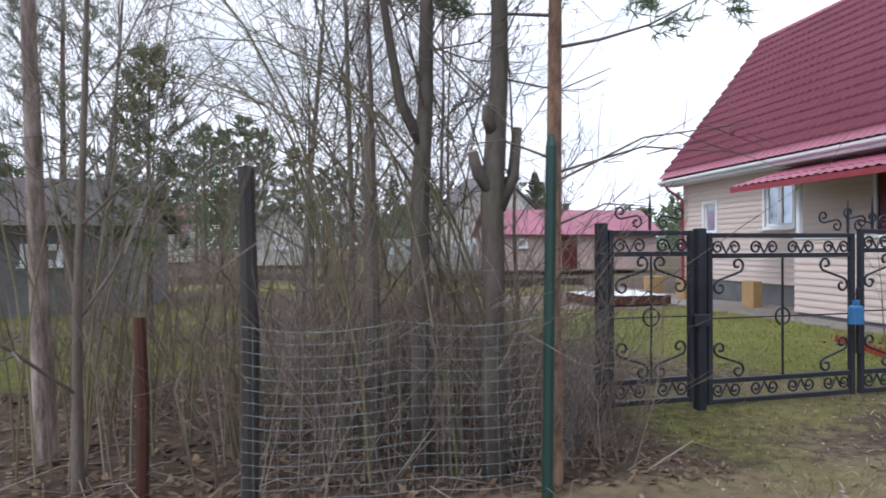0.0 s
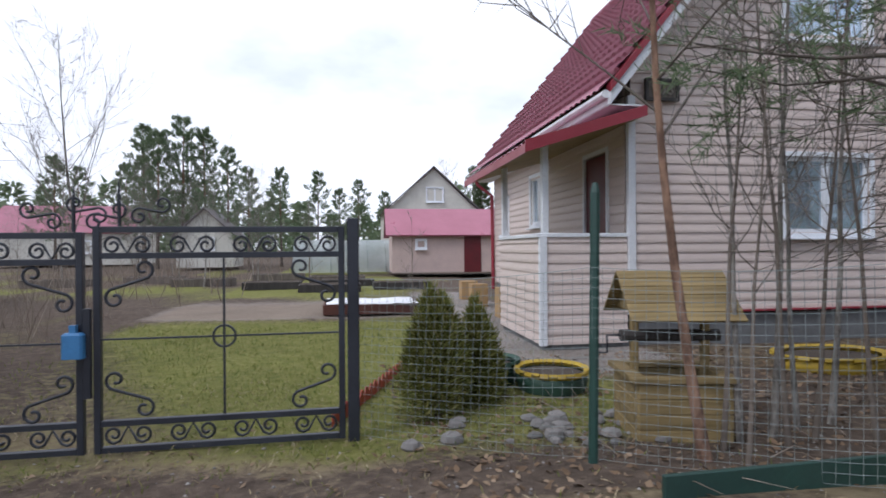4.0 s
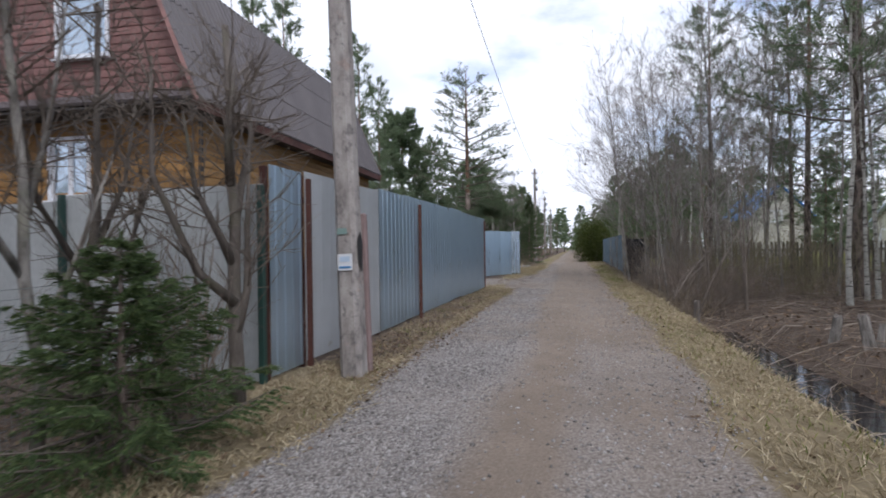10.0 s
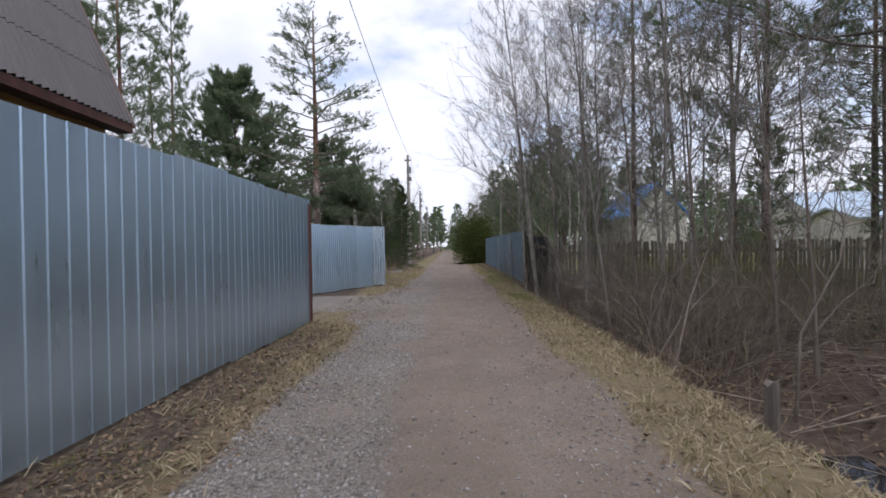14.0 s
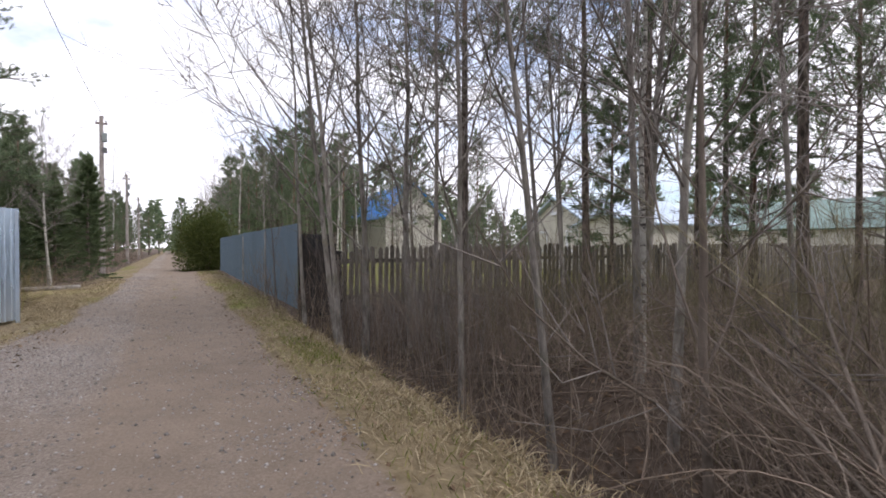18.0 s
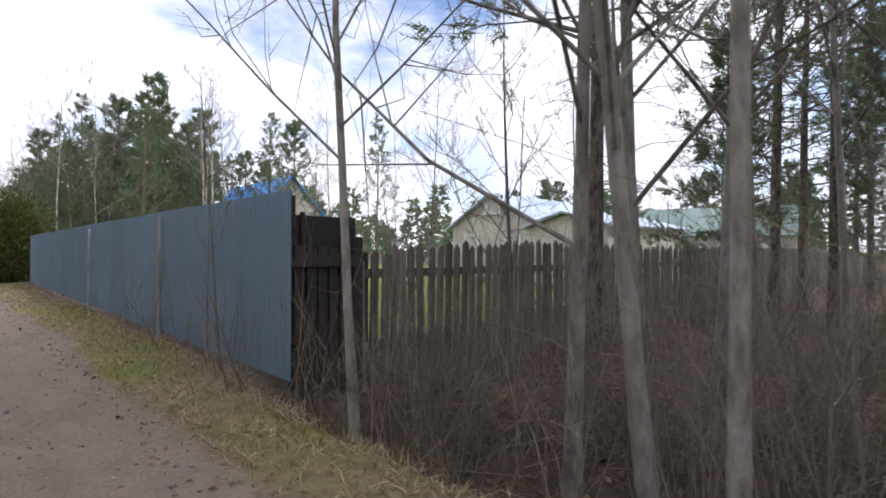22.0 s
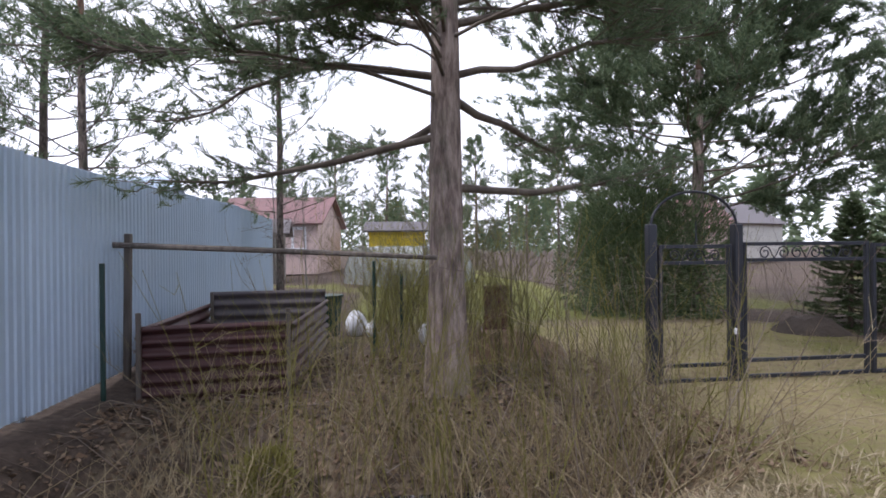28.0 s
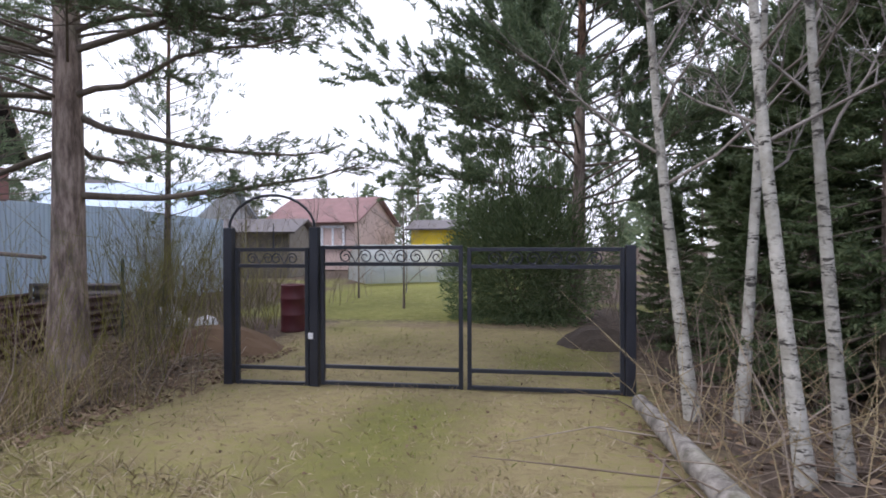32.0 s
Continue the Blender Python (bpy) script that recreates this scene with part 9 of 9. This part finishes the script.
def bed(label, x, y, w, d, h, mat, fill):
    b = thing("raised_bed", label, "garden bed", pose(x, y, gz(x, y)), "raised beds")
    for s in (-1, 1):
        part("side_board", MB().box(0, s * d / 2, h / 2, w, 0.04, h, ch=0.006), mat, b)
        part("side_board", MB().box(s * w / 2, 0, h / 2, 0.04, d - 0.05, h, ch=0.006), mat, b)
    n = 12
    part("fill", MB().add([(w * (i / n - 0.5) * 0.96, d * (j / n - 0.5) * 0.96, h * 0.85 + RNG.uniform(0, 0.06)) for i in range(n + 1) for j in range(n + 1)],
                          [(i * 13 + j, i * 13 + 13 + j, i * 13 + 14 + j, i * 13 + j + 1) for i in range(n) for j in range(n)]), fill, b)
    return b


bed("low red-brown bed covered with white film", 7.2, 12.0, 2.0, 1.4, 0.2, M_RUST, M_WHITE)
for x, y in ((6.2, 17.8), (8.6, 18.6), (4.2, 19.8), (6.8, 20.8)):
    bed("dark board garden bed with bare soil", x, y, 1.9, 1.0, 0.25, M_DARKWOOD, M_SOIL)
for i in range(5):
    bed("old board bed in the gardens", -4 + i * 2.6, 23 + (i % 2) * 2.5, 2.2, 1.0, 0.3, M_OLDWOOD, M_SOIL)

# plank pile by the mesh fence
pile = thing("plank_pile", "pile of grey weathered boards and sheets", "pile", pose(17.2, 3.2, gz(17.2, 3.2) + 0.02, 0, 0, -36))
pr = np.random.default_rng(4)
for i in range(13):
    part("plank", MB().box(0, 0, 0.012, pr.uniform(1.2, 2.1), pr.uniform(0.14, 0.3), 0.024, ch=0.004), (M_SLATE, M_PICKET, M_ASBESTOS)[i % 3], pile, at=pose(pr.uniform(-0.15, 0.15), pr.uniform(-0.25, 0.25), 0.05 + i * 0.026, pr.uniform(-3, 3), pr.uniform(-2, 2), pr.uniform(-12, 12)))
for i in range(3):
    part("film_sheet", MB().box(0, 0, 0.012, pr.uniform(0.7, 1.0), pr.uniform(0.4, 0.6), 0.02, ch=0.004), M_BLACKPL, pile, "black plastic film", at=pose(pr.uniform(-0.3, 0.3), pr.uniform(-0.1, 0.4), 0.12 + 0.1 * i, pr.uniform(-4, 4), pr.uniform(-3, 3), pr.uniform(-20, 20)))
for i in range(3):
    part("bearer", MB().box(-0.5 + i * 0.5, 0, 0.02, 0.08, 0.9, 0.06), M_DARKWOOD, pile)

# ---- corner lot beyond the zinc fence ----
pen = thing("compost_pen", "compost pen of maroon corrugated sheets", "pen", pose(42.66, 5.3, gz(43, 5.3) - 0.02, 0, 0, 9))
def corrugated(w, h, waves, amp=0.022):
    n = waves * 6
    vs = [(x, amp * math.sin(2 * math.pi * i / 6), h * i / n) for i in range(n + 1) for x in (0, w)]
    return MB().add(vs, [(2 * i, 2 * i + 1, 2 * i + 3, 2 * i + 2) for i in range(n)])
part("front_sheet", corrugated(1.36, 0.72, 6, 0.03), M_BROWNSHEET, pen, smooth=True)
part("side_sheet", corrugated(2.5, 0.7, 6, 0.03), M_BROWNSHEET, pen, smooth=True, at=pose(1.36, 0, 0, 0, 0, 80))
part("side_sheet", corrugated(2.4, 0.7, 6, 0.03), M_BROWNSHEET, pen, smooth=True, at=pose(0, 0, 0, 0, 0, 84))
part("back_sheet", corrugated(1.5, 0.85, 6), M_SLATE, pen, smooth=True, at=pose(0.26, 2.35, 0.0))
part("heap", MB().add([(0.1 + 1.25 * i / 6 + 0.03 * j, 0.1 + 2.1 * j / 6, 0.3 + RNG.uniform(0, 0.12)) for i in range(7) for j in range(7)], [(i * 7 + j, i * 7 + 7 + j, i * 7 + 8 + j, i * 7 + j + 1) for i in range(6) for j in range(6)]), M_SOIL, pen)
for x, y in ((0.02, -0.05), (1.33, -0.05), (0.28, 2.28)):
    part("stake", MB().box(x, y, 0.4, 0.04, 0.04, 0.9, ch=0.004), M_OLDWOOD, pen)
tagged(part("rail_pole", MB().tube([(42.2, 5.72, 1.27), (43.8, 5.5, 1.2), (45.4, 5.14, 1.12)], [0.03, 0.028, 0.022], 7), M_OLDWOOD), "thin grey pole rail nailed to the pine", "pole")
tagged(part("leaning_post", MB().box(0, 0, 0.75, 0.06, 0.06, 1.6, ch=0.006), M_OLDWOOD, at=pose(42.34, 5.78, gz(42.34, 5.78) - 0.1, 0, 1, 0)), "grey wooden post carrying the pole rail", "post")
for x, y, h in ((42.46, 5.1, 1.2), (44.75, 7.0, 1.2), (45.1, 7.4, 1.0)):
    tagged(part("green_stake", MB().tube([(0, 0, -0.1), (0, 0, h)], 0.022, 7), M_GREENPOST, at=pose(x, y, gz(x, y))), "slim green painted stake", "stake", "green stakes")


def sack(x, y, s, label, mat):
    n, v = 10, []
    b = MB()
    for lat in range(6):
        for k in range(n):
            a, e = 6.283 * k / n, -1.35 + 2.7 * lat / 5
            q = s * RNG.uniform(0.85, 1.12)
            b.v.append((q * math.cos(a) * math.cos(e), 0.8 * q * math.sin(a) * math.cos(e), s + q * 1.05 * math.sin(e)))
    b.f += [(l * n + k, l * n + (k + 1) % n, l * n + n + (k + 1) % n, l * n + n + k) for l in range(5) for k in range(n)] + [tuple(range(n - 1, -1, -1)), tuple(range(5 * n, 6 * n))]
    return tagged(part("sack", b, mat, at=pose(x, y, gz(x, y) - 0.03, 0, 0, RNG.uniform(0, 90)), smooth=True), label, "sack", "sacks in the yard")


sack(44.42, 8.45, 0.2, "full white plastic sack in the yard", M_WHITE)
sack(44.68, 8.4, 0.13, "small white plastic sack in the yard", M_WHITE)
sack(45.5, 7.85, 0.17, "white plastic sack beside the yard path", M_WHITE)
bn = thing("garden_bin", "dark green plastic garden bin", "bin", pose(43.95, 8.6, gz(43.95, 8.6)))
part("body", MB().lathe([(0.0, 0.0), (0.2, 0.0), (0.25, 0.6), (0.27, 0.6), (0.27, 0.63), (0.0, 0.63)], 0, 0, 14), M_GREENPOST, bn)
bar = thing("barrel", "maroon steel barrel standing in the yard", "barrel", pose(46.6, 8.55, gz(46.6, 8.55)))
part("body", MB().lathe([(0.0, 0.0), (0.2, 0.0), (0.21, 0.02), (0.2, 0.05), (0.2, 0.26), (0.213, 0.28), (0.2, 0.3), (0.2, 0.52), (0.213, 0.54), (0.2, 0.56), (0.2, 0.74), (0.21, 0.76), (0.19, 0.76), (0.18, 0.7), (0.0, 0.7)], 0, 0, 20), M_MAROONTANK, bar, smooth=True)
md = MB()
for i in range(13):
    for j in range(13):
        u, w = (i - 6) / 6, (j - 6) / 6
        md.v.append((u * 0.62, w * 0.5, 0.34 * max(0.0, 1 - u * u - w * w) ** 0.8 + RNG.uniform(-0.02, 0.02) - 0.03))
md.f = [(i * 13 + j, i * 13 + 13 + j, i * 13 + 14 + j, i * 13 + j + 1) for i in range(12) for j in range(12)]
tagged(part("earth_mound", md, M_SOIL, at=pose(51.35, 7.9, gz(51.35, 7.9) - 0.05)), "low mound of dark earth in the yard", "mound")
tagged(part("leaf_mound", MB().add([(q[0] * 1.55, q[1] * 1.0, q[2] * 1.1) for q in md.v], md.f), M_LITTER, at=pose(46.3, 6.9, gz(46.3, 6.9))), "heap of brown raked leaves", "heap")
lg = thing("birch_log", "fallen grey birch log beside the birches", "log", pose(51.42, 3.6, gz(51.4, 3.6) + 0.06))
part("bole", MB().tube([(-0.1, 0.95, 0.04), (0.0, 0.1, 0.0), (0.08, -1.1, 0.02)], [0.06, 0.075, 0.08], 10), M_GREYBARK, lg, smooth=True)
part("bottle", MB().lathe([(0.0, 0), (0.035, 0), (0.035, 0.13), (0.012, 0.17), (0.012, 0.2), (0.0, 0.2)], 0, 0, 10), M_BLUEPL).matrix_basis = pose(43.95, 3.35, -0.36, 70, 0, 40)
tagged(bpy.data.objects["bottle"], "blue plastic bottle floating in the ditch", "bottle")
